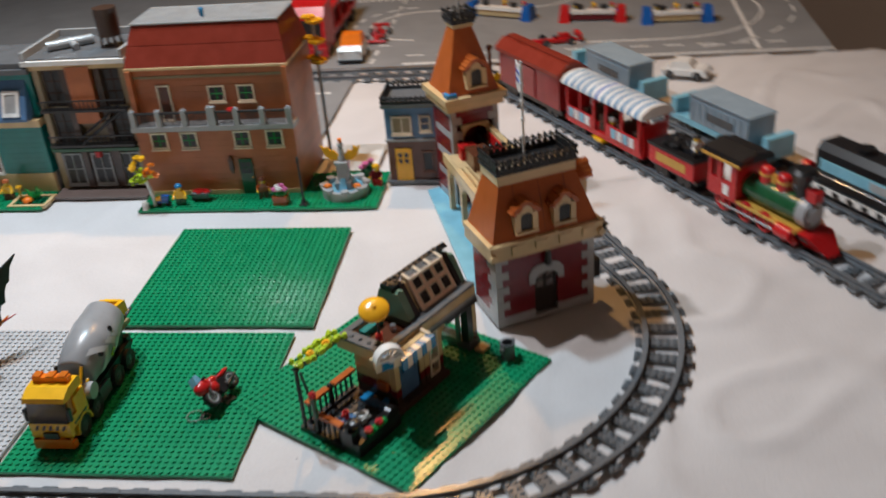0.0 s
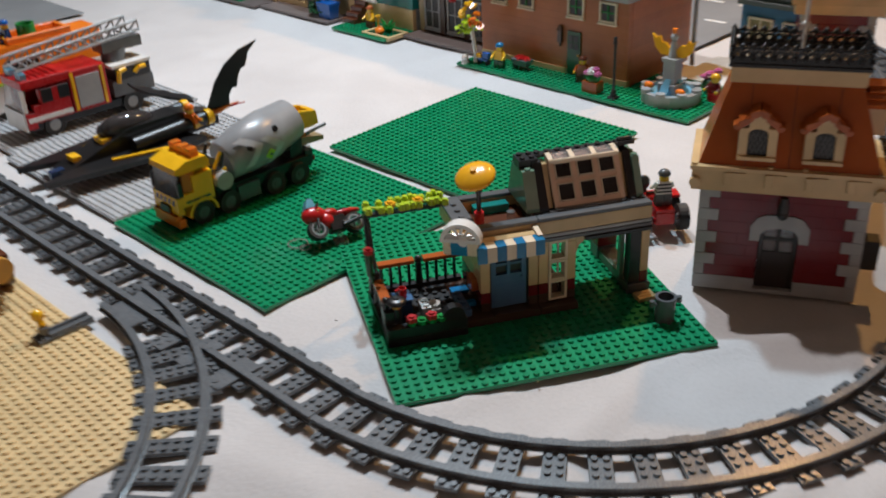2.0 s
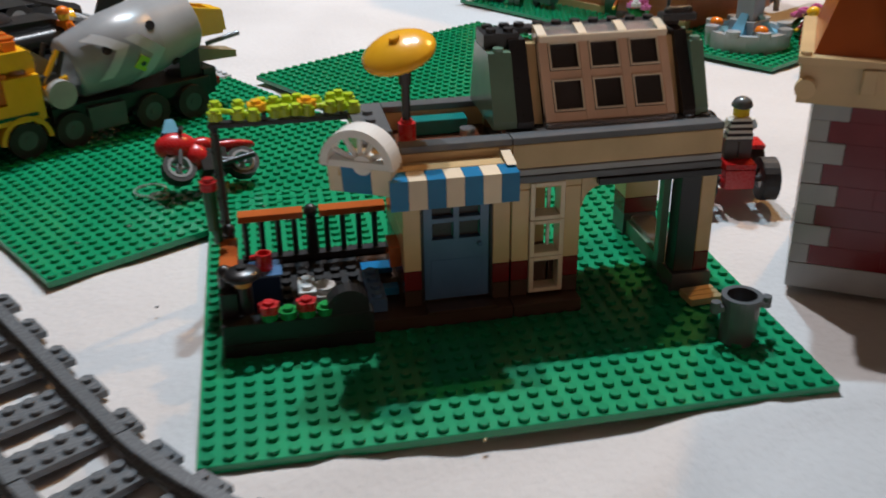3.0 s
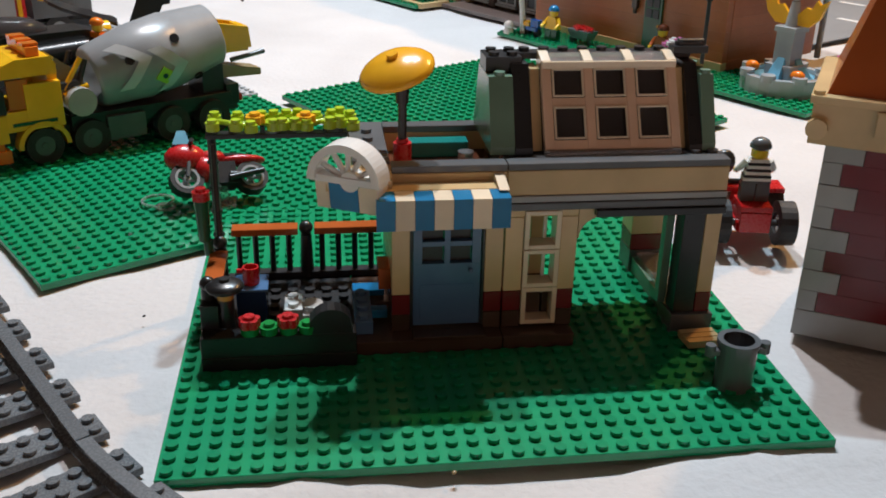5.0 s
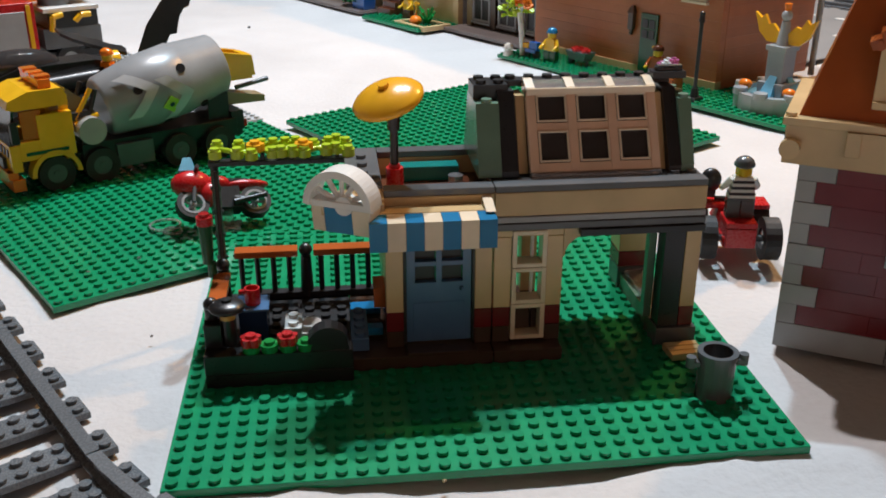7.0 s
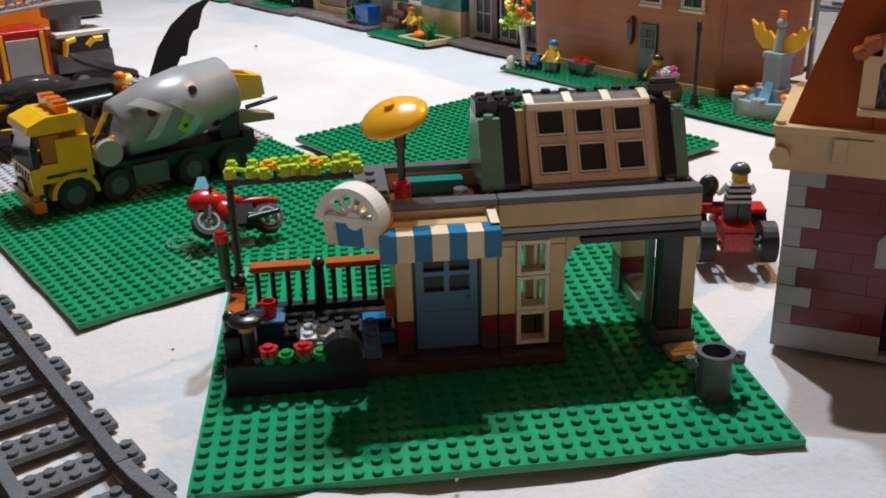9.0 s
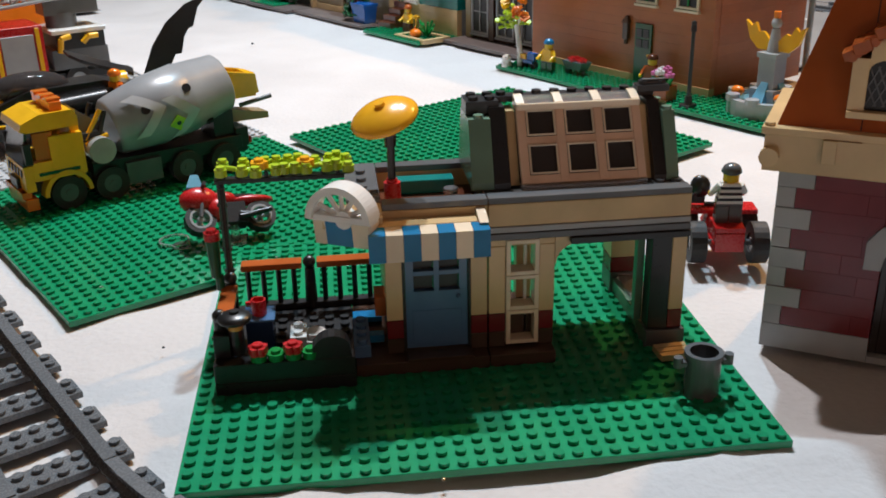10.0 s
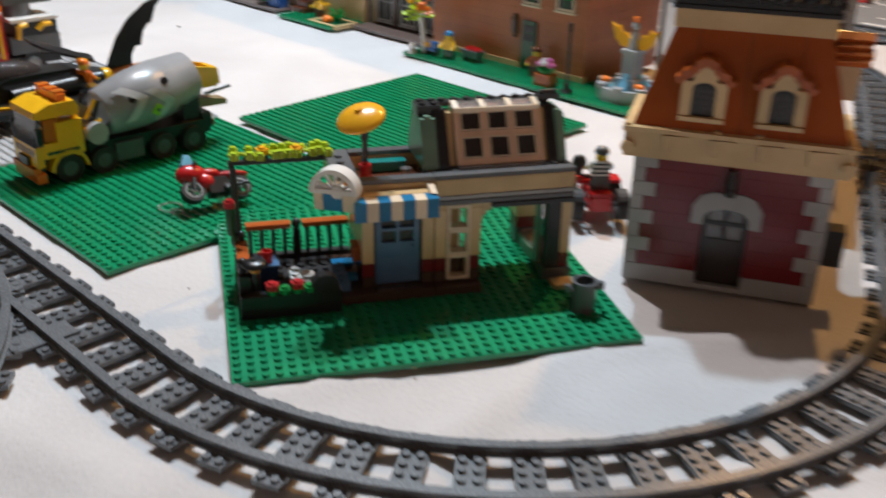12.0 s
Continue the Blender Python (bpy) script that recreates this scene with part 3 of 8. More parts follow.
    for k in range(4):
        xa = 0.158 + k * 0.0187
        part("skylight_head", Mesh().prism([(0.1165, 0.1195), (0.1165, 0.1238), (0.1240, 0.1262), (0.1262, 0.1262), (0.1262, 0.1195)], xa, xa + 0.0041, "x"), CREAM, t)
        if k < 3:
            part("head_pane", Mesh().prism([(0.1172, 0.1200), (0.1172, 0.1230), (0.1240, 0.1254), (0.1258, 0.1254), (0.1258, 0.1200)], xa + 0.0042, xa + 0.0186, "x"), CLEAR, t, "glossy clear skylight head")
    part("skylight_edge", M_((0.1582, 0.1148, 0.1206, 0.2180, 0.1163, 0.1236)), CREAM, t)
    part("gable_cap", Mesh().brick(0.1345, 0.1200, 0.1182, 2, 2, 0.0064), BLACK, t)
    cap = Mesh().brick(0.2185, 0.1210, 0.1252, 2, 1, 0.0032)
    cap.rod((0.2215, 0.1250, 0.1290), (0.2330, 0.1250, 0.1290), 0.0022, 10)
    part("ridge_cap", cap, BLACK, t)
    # awning
    prof = [(0.0772, 0.0804), (0.0772, 0.0784), (0.0705, 0.0774), (0.0692, 0.0670), (0.0674, 0.0670), (0.0678, 0.0798)]
    for k in range(7):
        xa = 0.0836 + k * 0.0078
        part("awning_stripe", Mesh().prism(prof, xa, xa + 0.0076, "x"), MBLUE if k % 2 == 0 else CREAM, t, "blue awning strip" if k % 2 == 0 else "white awning strip")
    part("awning_end", Mesh().prism([(0.0735, 0.0812), (0.0873, 0.0812), (0.0873, 0.0836)], 0.1340, 0.1382, "x"), CREAM, t, "cream wedge at the awning end")
    part("awning_ledge", M_((0.0838, 0.0774, 0.0762, 0.1338, 0.0872, 0.0806)), TAN, t, "tan ledge over the awning")
    # corner piece of the awning with the half-wheel fan light
    cm = pose(0.0838, 0.0690, 0.0, 0, 0, 152)
    for k, mat in enumerate((CREAM, MBLUE, CREAM)):
        w = Mesh()
        w.m = cm
        xa = (0.0, 0.0085, 0.0215)[k]
        xb = (0.0085, 0.0215, 0.0275)[k]
        w.prism([(-0.002, 0.0725), (-0.0005, 0.0840), (-0.010, 0.0870), (-0.012, 0.0820), (-0.004, 0.0725)], xa + 0.0001, xb - 0.0001, "x")
        part("awning_corner", w, mat, t)
    fan = Mesh()
    fan.m = pose(0.0735, 0.0768, 0.0865, 0, 0, -28)
    fan.ring(0.0, 0.0, -0.0064, 0.0044, 0.0158, 0.0126, 24, -90, 90, axis="y")
    fan.box(-0.0158, -0.0045, -0.0012, 0.0158, 0.0025, 0.0018)
    fan.cyl(0.0018, 0.0, -0.004, 0.002, 0.0042, 16, axis="y")
    for a in (25, 58, 90, 122, 155):
        fan.rod((0.003 * math.cos(radians(a)), -0.001, 0.003 * math.sin(radians(a))), (0.0132 * math.cos(radians(a)), -0.001, 0.0132 * math.sin(radians(a))), 0.0012, 6)
    part("fan_window", fan, WHITE, t, "white half-wheel fan window above the shop corner")
    part("corner_roof", M_((0.0640, 0.0800, 0.0800, 0.0910, 0.0960, 0.0840)), TAN, t)
    part("corner_roof_plate", M_((0.0700, 0.0830, 0.0840, 0.0910, 0.0958, 0.0856)), TAN, t)

    # terrace
    base = Mesh().box(0.0100, 0.0720, z0, 0.0750, 0.1560, 0.0094)
    base.studs(0.0270, 0.0960, 6, 5, 0.0094)
    part("terrace_floor", base, BLACK, t, "black studded terrace floor")
    part("terrace_wall", M_((0.0100, 0.0720, 0.0096, 0.0750, 0.0800, 0.0190), (0.0100, 0.0802, 0.0096, 0.0176, 0.0950, 0.0300)), BLACK, t)
    hump = [(0.0555, 0.0192), (0.0555, 0.0250)] + [(0.0645 + 0.0085 * math.cos(radians(160 - 20 * k)), 0.0235 + 0.0068 * math.sin(radians(160 - 20 * k))) for k in range(8)] + [(0.0735, 0.0192)]
    part("planter_arch", Mesh().prism(hump, 0.0722, 0.0800, "y"), BLACK, t)
    for k, (fx_, kind_) in enumerate(((0.0305, 1), (0.0385, 0), (0.0465, 1), (0.0545, 0))):
        f = Mesh().cyl(fx_, 0.0755, 0.0190, 0.0225, 0.0038, 14, 0.0042)
        part("flower_cup", f, BGREEN, t)
        g = Mesh()
        if kind_:
            for q in range(5):
                a = radians(72 * q + 20)
                g.cyl(fx_ + 0.0026 * math.cos(a), 0.0755 + 0.0026 * math.sin(a), 0.0225, 0.0262, 0.0021, 10)
            g.cyl(fx_, 0.0755, 0.0225, 0.0275, 0.0024, 12)
        else:
            g.cyl(fx_, 0.0755, 0.0225, 0.0240, 0.0024, 12)
        part("flower", g, RED if kind_ else BGREEN, t)
    # rear fence
    fy_ = 0.1500
    part("fence_rail_bottom", M_((0.0190, fy_ - 0.003, 0.0096, 0.0910, fy_ + 0.003, 0.0128)), BLACK, t)
    for x0, x1 in ((0.0186, 0.0500), (0.0580, 0.0908)):
        part("fence_rail", M_((x0, fy_ - 0.004, 0.0330, x1, fy_ + 0.004, 0.0364)), DORANGE, t, "brown fence top rail")
    for k in range(9):
        xa = 0.0215 + k * 0.0080
        if abs(xa - 0.0535) > 0.002:
            part("fence_baluster", Mesh().cyl(xa, fy_, 0.0128, 0.0330, 0.0014, 8), BLACK, t)
    part("fence_post", Mesh().cyl(0.0540, fy_, 0.0096, 0.0320, 0.0034, 12, 0.0026).ball(0.0540, fy_, 0.0352, 0.0034), BLACK, t)
    # left fence
    part("side_rail", M_((0.0104, 0.0955, 0.0310, 0.0184, 0.1280, 0.0342)), DORANGE, t, "brown fence top rail")
    for k in range(4):
        part("side_baluster", Mesh().cyl(0.0144, 0.100 + k * 0.008, 0.0094, 0.0310, 0.0014, 8), BLACK, t)
    part("side_post", Mesh().cyl(0.0130, 0.0880, 0.0300, 0.0345, 0.0030, 12).ball(0.0130, 0.0880, 0.0368, 0.0034), BLACK, t)
    part("side_post", Mesh().cyl(0.0144, 0.1330, 0.0094, 0.0330, 0.0030, 12).ball(0.0144, 0.1330, 0.0360, 0.0034), BLACK, t)
    # trellis
    tr = Mesh()
    for x_, y_ in ((0.0125, 0.1500),):
        for k in range(6):
            tr.cyl(x_, y_, 0.0094 + k * 0.0122, 0.0094 + k * 0.0122 + 0.0110, 0.0020, 10).cyl(x_, y_, 0.0204 + k * 0.0122, 0.0216 + k * 0.0122, 0.0028, 10)
    tr.rod((0.0145, 0.1330, 0.0350), (0.0135, 0.1450, 0.0800), 0.0014)
    part("trellis_post", tr, BLACK, t)
    tb = Mesh().box(0.0100, 0.1470, 0.0815, 0.0752, 0.1530, 0.0838)
    for k in range(9):
        tb.box(0.0135 + k * 0.0072, 0.1480, 0.0838, 0.0155 + k * 0.0072, 0.1520, 0.0872)
    part("trellis_beam", tb, BLACK, t)
    lv = Mesh()
    rnd = random.Random(4)
    spine = [(0.0110 + k * 0.0052, 0.1495 + 0.0016 * math.sin(k * 1.9), 0.0884 + 0.0006 * math.sin(k * 1.3)) for k in range(13)]
    lv.tube(spine, 0.0013, 6)
    for k, (xa, ya, za) in enumerate(spine):
        for sy in (-1, 1):
            if rnd.random() < 0.8:
                xb, yb = xa + 0.0040 + rnd.uniform(-0.001, 0.001), ya + sy * rnd.uniform(0.0052, 0.0078)
                lv.rod((xa, ya, za), (xb, yb, za), 0.0011, 6).cyl(xb, yb, za - 0.0014, za + 0.0022, 0.0031, 12).cyl(xb, yb, za + 0.0022, za + 0.0038, 0.0023, 10)
    part("vine", lv, LIME, t, "lime green leafy vine with studs")
    for xa, ya in ((0.0330, 0.1475), (0.0560, 0.1470)):
        fl = Mesh()
        for q in range(5):
            a = radians(72 * q)
            fl.cyl(xa + 0.0027 * math.cos(a), ya + 0.0027 * math.sin(a), 0.0890, 0.0925, 0.0020, 10)
        fl.cyl(xa, ya, 0.0890, 0.0940, 0.0024, 12)
        part("vine_flower", fl, AMBER, t, "light orange flower")
    part("lamp_flower", Mesh().cyl(0.0085, 0.1270, 0.0600, 0.0640, 0.0040, 14).cyl(0.0085, 0.1270, 0.0640, 0.0656, 0.0025, 12), RED, t)
    part("lamp_stem", Mesh().cyl(0.0085, 0.1270, 0.0400, 0.0600, 0.0026, 12, 0.0036).cyl(0.0100, 0.1270, 0.0330, 0.0402, 0.0022, 12), DGREEN, t)
    # table with mug, chair, lantern
    part("table_box", M_((0.0235, 0.0985, 0.0096, 0.0365, 0.1125, 0.0270)), DBLUE, t, "dark blue box table")
    part("table_top", M_((0.0225, 0.0975, 0.0272, 0.0375, 0.1135, 0.0284)), SBLUE, t)
    mug = Mesh().ring(0.0300, 0.1050, 0.0284, 0.0362, 0.0036, 0.0029, 16).cyl(0.0300, 0.1050, 0.0284, 0.0300, 0.0034, 14)
    mug.box(0.0238, 0.1040, 0.0335, 0.0268, 0.1060, 0.0352)
    part("mug", mug, RED, t, "red toy mug")
    part("seat", stud_brick(0.0440, 0.0980, 0.0096, 1, 2, 0.0080), WHITE, t, "white seat")
    part("plate_round", Mesh().cyl(0.0560, 0.1060, 0.0142, 0.0166, 0.0052, 18).box(0.0520, 0.0990, 0.0110, 0.0600, 0.1030, 0.0140), WHITE, t)
    part("stool", Mesh().brick(0.0748, 0.0870, 0.0096, 1, 2, 0.0064).brick(0.0748, 0.1050, 0.0096, 1, 2, 0.0050), SBLUE, t)
    part("stool_top", M_((0.0752, 0.0990, 0.0110, 0.0900, 0.1045, 0.0150), (0.0752, 0.1215, 0.0110, 0.0900, 0.1300, 0.0140)), MBLUE, t)
    ln = Mesh().ball(0.0205, 0.0840, 0.0372, 0.0082, 0.0082, 0.0030, 20, 8).cyl(0.0205, 0.0840, 0.0395, 0.0412, 0.0022, 12)
    part("lantern_dish", ln, BLACK, t, "glossy black round lantern dish")
    part("lantern_ring", Mesh().cyl(0.0205, 0.0840, 0.0318, 0.0345, 0.0036, 14), GOLD, t)
    part("lantern_stand", Mesh().cyl(0.0205, 0.0840, 0.0190, 0.0318, 0.0036, 14), BLACK, t)
    return t


corner_shop()


def dustbin():
    t = thing("dustbin", "dark grey round toy bin with two side handles", "bin", pose(0.231, 0.042, 0.003))
    part("barrel", Mesh().ring(0, 0, 0, 0.0215, 0.0080, 0.0064, 24).cyl(0, 0, 0.0002, 0.004, 0.0064, 24).ring(0, 0, 0.0195, 0.0220, 0.0088, 0.0064, 24), DGREY, t)
    for s in (-1, 1):
        part("handle", Mesh().box(*sorted((s * 0.0082, s * 0.0122))[:1], -0.0022, 0.0155, max(s * 0.0082, s * 0.0122), 0.0022, 0.0180).cyl(s * 0.0118, 0, 0.0150, 0.0200, 0.0022, 10), DGREY, t)
    return t


dustbin()
solid("grille_tile", Mesh().prism([(0, 0), (0.0119, 0), (0.0119, 0.0032), (0.0084, 0.0032), (0.0084, 0.0016), (0.0077, 0.0016), (0.0077, 0.0032), (0.0042, 0.0032), (0.0042, 0.0016), (0.0035, 0.0016), (0.0035, 0.0032), (0, 0.0032)], 0, 0.016, "x"), TAN, "tan grille tile lying by the shop pillar", "toy tile", pose(0.222, 0.070, 0.0047, 0, 0, 4))
# ---------------------------------------------------------------- small toy figures and plants
def join(name, pieces, label, category, at, group=""):
    """One mesh with several materials."""
    vs, fs, sm, mi, mats = [], [], [], [], []
    for mesh, mat in pieces:
        if mat not in mats:
            mats.append(mat)
        n = len(vs)
        vs += mesh.v
        fs += [tuple(n + i for i in f) for f in mesh.f]
        sm += mesh.s
        mi += [mats.index(mat)] * len(mesh.f)
    me = bpy.data.meshes.new(name)
    me.from_pydata(vs, [], fs)
    me.polygons.foreach_set("use_smooth", sm)
    me.polygons.foreach_set("material_index", mi)
    for m in mats:
        me.materials.append(m)
    me.update()
    ob = new(name, me)
    ob.matrix_world = at
    return tagged(ob, label, category, group)


def toy_figure(at, legs, body, hat, label, seated=False, stripes=None):
    """A small brick figure: stubby legs, tapered chest, bent arms and a round capped head."""
    L = Mesh()
    if seated:
        L.box(-0.0078, -0.011, 0.0, -0.0004, 0.003, 0.005).box(0.0004, -0.011, 0.0, 0.0078, 0.003, 0.005)
        z = 0.005
    else:
        L.box(-0.0078, -0.004, 0.0, -0.0003, 0.003, 0.0105).box(0.0003, -0.004, 0.0, 0.0078, 0.003, 0.0105).box(-0.0078, -0.003, 0.0105, 0.0078, 0.003, 0.0122)
        z = 0.0122
    T = Mesh().taper((-0.0078, -0.0034, 0.0078, 0.0034), (-0.0052, -0.0034, 0.0052, 0.0034), z, z + 0.0125)
    A = Mesh()
    for s in (-1, 1):
        A.rod((s * 0.0062, 0, z + 0.0112), (s * 0.0092, -0.002, z + 0.006), 0.0020, 8).rod((s * 0.0092, -0.002, z + 0.006), (s * 0.0092, -0.0065, z + 0.0035), 0.0018, 8)
    H = Mesh().cyl(0, 0, z + 0.0125, z + 0.0140, 0.0026, 12).cyl(0, 0, z + 0.0138, z + 0.0222, 0.0047, 16)
    for s in (-1, 1):
        H.ball(s * 0.0092, -0.0078, z + 0.0030, 0.0019, n=8, k=6)
    C = Mesh().ball(0, 0.0003, z + 0.0205, 0.0056, 0.0056, 0.0042, 14, 8).cyl(0, 0, z + 0.0190, z + 0.0204, 0.0060, 16)
    pieces = [(L, legs), (T, body), (A, body), (H, SKIN), (C, hat)]
    if stripes:
        R = Mesh()
        for k in range(3):
            zz = z + 0.0018 + k * 0.0036
            w = 0.0078 - 0.0026 * (zz - z) / 0.0125
            R.box(-w, -0.0036, zz, w, 0.0036, zz + 0.0017, 0.0001)
        pieces.append((R, stripes))
    return join("toy_figure", pieces, label, "toy figure", at)


def flower_head(m, x, y, z, r=0.0032):
    for q in range(5):
        a = radians(72 * q)
        m.cyl(x + 0.75 * r * math.cos(a), y + 0.75 * r * math.sin(a), z, z + 0.003, 0.6 * r, 9)
    return m.cyl(x, y, z, z + 0.0045, 0.6 * r, 10)


# ---------------------------------------------------------------- railway station
def arch_poly(x0, x1, z0, zs, z1, n=10):
    """A wall panel from x0 to x1 and z0 to z1 with a round-headed notch cut from below is not one polygon; this gives the head alone."""
    cx, r = (x0 + x1) / 2, (x1 - x0) / 2
    return [(x0, z1), (x0, zs)] + [(cx - r * math.cos(math.pi * k / n), zs + min(z1 - zs - 0.001, r) * math.sin(math.pi * k / n)) for k in range(1, n)] + [(x1, zs), (x1, z1)]


def dormer(t, m, s=1.0):
    """A tan dormer with an arched dark window and a small tiled gable; m places its sill."""
    f = Mesh()
    f.m = m
    w, h = 0.0165 * s, 0.030 * s
    f.box(-w, -0.010, 0, w, 0.016, 0.0035 * s)
    f.box(-w, -0.008, 0.0035 * s, -0.0085 * s, 0.016, h).box(0.0085 * s, -0.008, 0.0035 * s, w, 0.016, h)
    f.prism([(-0.0085 * s, h + 0.008 * s), (-0.0085 * s, 0.024 * s)] + [(-0.0085 * s * math.cos(math.pi * k / 8), 0.024 * s + 0.0055 * s * math.sin(math.pi * k / 8)) for k in range(1, 8)] + [(0.0085 * s, 0.024 * s), (0.0085 * s, h + 0.008 * s), (0, h + 0.012 * s)], -0.008, 0.016, "y")
    d = part("dormer", f, TAN, t, "tan dormer window surround")
    g = Mesh()
    g.m = m
    g.box(-0.0084 * s, -0.0055, 0.0035 * s, 0.0084 * s, 0.004, 0.030 * s)
    part("dormer_window", g, BLACK, d, "black latticed dormer window")
    lat = Mesh()
    lat.m = m
    for k in range(-2, 3):
        for sx in (-1, 1):
            lat.rod((k * 0.004 * s - sx * 0.004, -0.0060, 0.006 * s), (k * 0.004 * s + sx * 0.004, -0.0060, 0.026 * s), 0.0005, 5)
    part("lattice", lat, DGREY, d)
    for sx in (-1, 1):
        for k in range(4):
            q = Mesh()
            q.m = m @ pose(sx * (0.0168 - 0.0046 * k) * s, 0.002, (0.0300 + 0.0040 * k) * s, 0, sx * 24, 0)
            q.box(-0.0044 * s, -0.0100 - 0.0024 * (k % 2), -0.001, 0.0042 * s, 0.013, 0.0032 + 0.0008 * (k % 2))
            q.rod((0, -0.0116, 0.0002), (0, -0.0080, 0.0002), 0.0024 * s, 8)
            part("roof_tile", q, DORANGE, d)


def crest(t, x0, y0, x1, y1, z, h, mat=BLACK, step=0.0078):
    """Iron cresting: a floor edge, scrolls and points round a flat roof."""
    part("crest_curb", M_((x0, y0, z, x1, y0 + 0.004, z + 0.0045), (x0, y1 - 0.004, z, x1, y1, z + 0.0045), (x0, y0 + 0.004, z, x0 + 0.004, y1 - 0.004, z + 0.0045), (x1 - 0.004, y0 + 0.004, z, x1, y1 - 0.004, z + 0.0045)), mat, t)
    sides = [((x0, y0), (x1, y0)), ((x0, y1), (x1, y1)), ((x0, y0), (x0, y1)), ((x1, y0), (x1, y1))]
    for (ax, ay), (bx, by) in sides:
        m = Mesh()
        d = math.hypot(bx - ax, by - ay)
        n = max(2, round(d / step))
        m.rod((ax, ay, z + h * 0.72), (bx, by, z + h * 0.72), 0.0011, 6)
        for k in range(n + 1):
            px, py = ax + (bx - ax) * k / n, ay + (by - ay) * k / n
            m.rod((px, py, z + 0.004), (px, py, z + h), 0.0011, 6, 0.0005)
            m.ball(px, py, z + h * 0.80, 0.0024, n=8, k=6).ball(px, py, z + h * 0.30, 0.0026, n=8, k=6)
            if k < n:
                qx, qy = ax + (bx - ax) * (k + 0.5) / n, ay + (by - ay) * (k + 0.5) / n
                keep = m.m
                m.m = Matrix.Translation((qx, qy, z + h * 0.42)) @ pose(0, 0, 0, 0, 0, math.degrees(math.atan2(by - ay, bx - ax)))
                m.ring(0, 0, -0.0010, 0.0010, 0.0036, 0.0017, 10, axis="y")
                m.m = keep
        part("cresting", m, mat, t, "black ornamental roof cresting")


def station():
    at = pose(0.279, 0.088, 0, 0, 0, -31)
    t = thing("railway_station", "dark red toy station with grey quoins and orange mansard roof", "toy station", at)
    W, D = 0.130, 0.068
    for b in ((0, 0, 0.0, 0.0500, 0.008, 0.0130), (0.0810, 0, 0.0, W, 0.008, 0.0130)):
        part("footing", M_(b), LGREY, t)
    part("step", M_((0.0502, 0.0, 0.0, 0.0808, 0.008, 0.0036)), LGREY, t)
    for b in ((0, 0.0082, 0.0, 0.008, D, 0.0130), (W - 0.008, 0.0082, 0.0, W, D, 0.0130)):
        part("base_side", M_(b), LGREY, t)
    # courses of wall bricks and alternating quoins
    zc = [0.0132 + k * 0.0103 for k in range(8)]
    qs = random.Random(2)
    for k, z in enumerate(zc):
        ql = 0.0165 if k % 2 else 0.0085
        part("quoin", M_((0, -0.0004 if k % 2 else 0, z, ql, 0.008, z + 0.0101)), LGREY, t)
        part("quoin", M_((W - ql, -0.0004 if k % 2 else 0, z, W, 0.008, z + 0.0101)), LGREY, t)
        part("quoin", M_((0, 0.0082, z, 0.008, 0.0082 + (0.008 if k % 2 else 0.016), z + 0.0101)), LGREY, t)
        part("wall_side", M_((0.0004, 0.0084 + (0.008 if k % 2 else 0.016), z, 0.008, D, z + 0.0101)), DRED, t)
        part("wall_side", M_((W - 0.008, 0.0082, z, W - 0.0004, D, z + 0.0101)), DRED, t)
        spans = [(ql + 0.0002, 0.0500), (0.0808, W - ql - 0.0002)] if z < 0.056 else [(ql + 0.0002, W - ql - 0.0002)]
        for a, b in spans:
            x = a
            while x < b - 0.001:
                e = min(b, x + (0.016 if qs.random() < 0.3 else 0.032))
                if b - e < 0.006:
                    e = b
                part("wall_brick", Mesh().box(x, 0.0004, z - 0.00015, e - 0.00005, 0.008, z + 0.01012, 0.00008), DRED, t)
                x = e
    part("wall_rear", M_((0.008, D - 0.008, 0, W - 0.008, D, 0.096)), DRED, t)
    part("door_arch", Mesh().prism([(x, z * 1.12) for x, z in ((0.0425, 0.0440), (0.0500, 0.0440), (0.0510, 0.0500), (0.0550, 0.0540), (0.0655, 0.0555), (0.0760, 0.0540), (0.0800, 0.0500), (0.0810, 0.0440), (0.0885, 0.0440), (0.0885, 0.0560), (0.0830, 0.0630), (0.0760, 0.0655), (0.0550, 0.0655), (0.0480, 0.0630), (0.0425, 0.0560))], -0.0012, 0.006, "y"), LGREY, t, "light grey arched door hood")
    dm = Mesh()
    for b in ((0.0505, 0.004, 0.0038, 0.0540, 0.007, 0.0545), (0.0770, 0.004, 0.0038, 0.0805, 0.007, 0.0545), (0.0540, 0.004, 0.0038, 0.0770, 0.007, 0.0340), (0.0640, 0.004, 0.034, 0.0668, 0.007, 0.0545), (0.0540, 0.004, 0.0430, 0.0770, 0.007, 0.0455)):
        dm.box(b[0], b[1], b[2] * 1.12, b[3], b[4], b[5] * 1.12)
    dr = part("door", dm, INK, t, "blackish brown station door with glazed top")
    for i in (0, 1):
        part("door_pane", M_((0.0542 + i * 0.0128, 0.0052, 0.0383, 0.0638 + i * 0.0128, 0.0058, 0.0479)), CLEAR, dr)
        part("door_pane", M_((0.0542 + i * 0.0128, 0.0052, 0.0512, 0.0638 + i * 0.0128, 0.0058, 0.0605)), CLEAR, dr)
    part("wall_lamp", Mesh().cyl(0.0655, -0.006, 0.0800, 0.0920, 0.0045, 12, 0.003).ball(0.0655, -0.006, 0.0770, 0.0045).box(0.0640, -0.004, 0.0820, 0.0670, 0.001, 0.0850), BLACK, t)
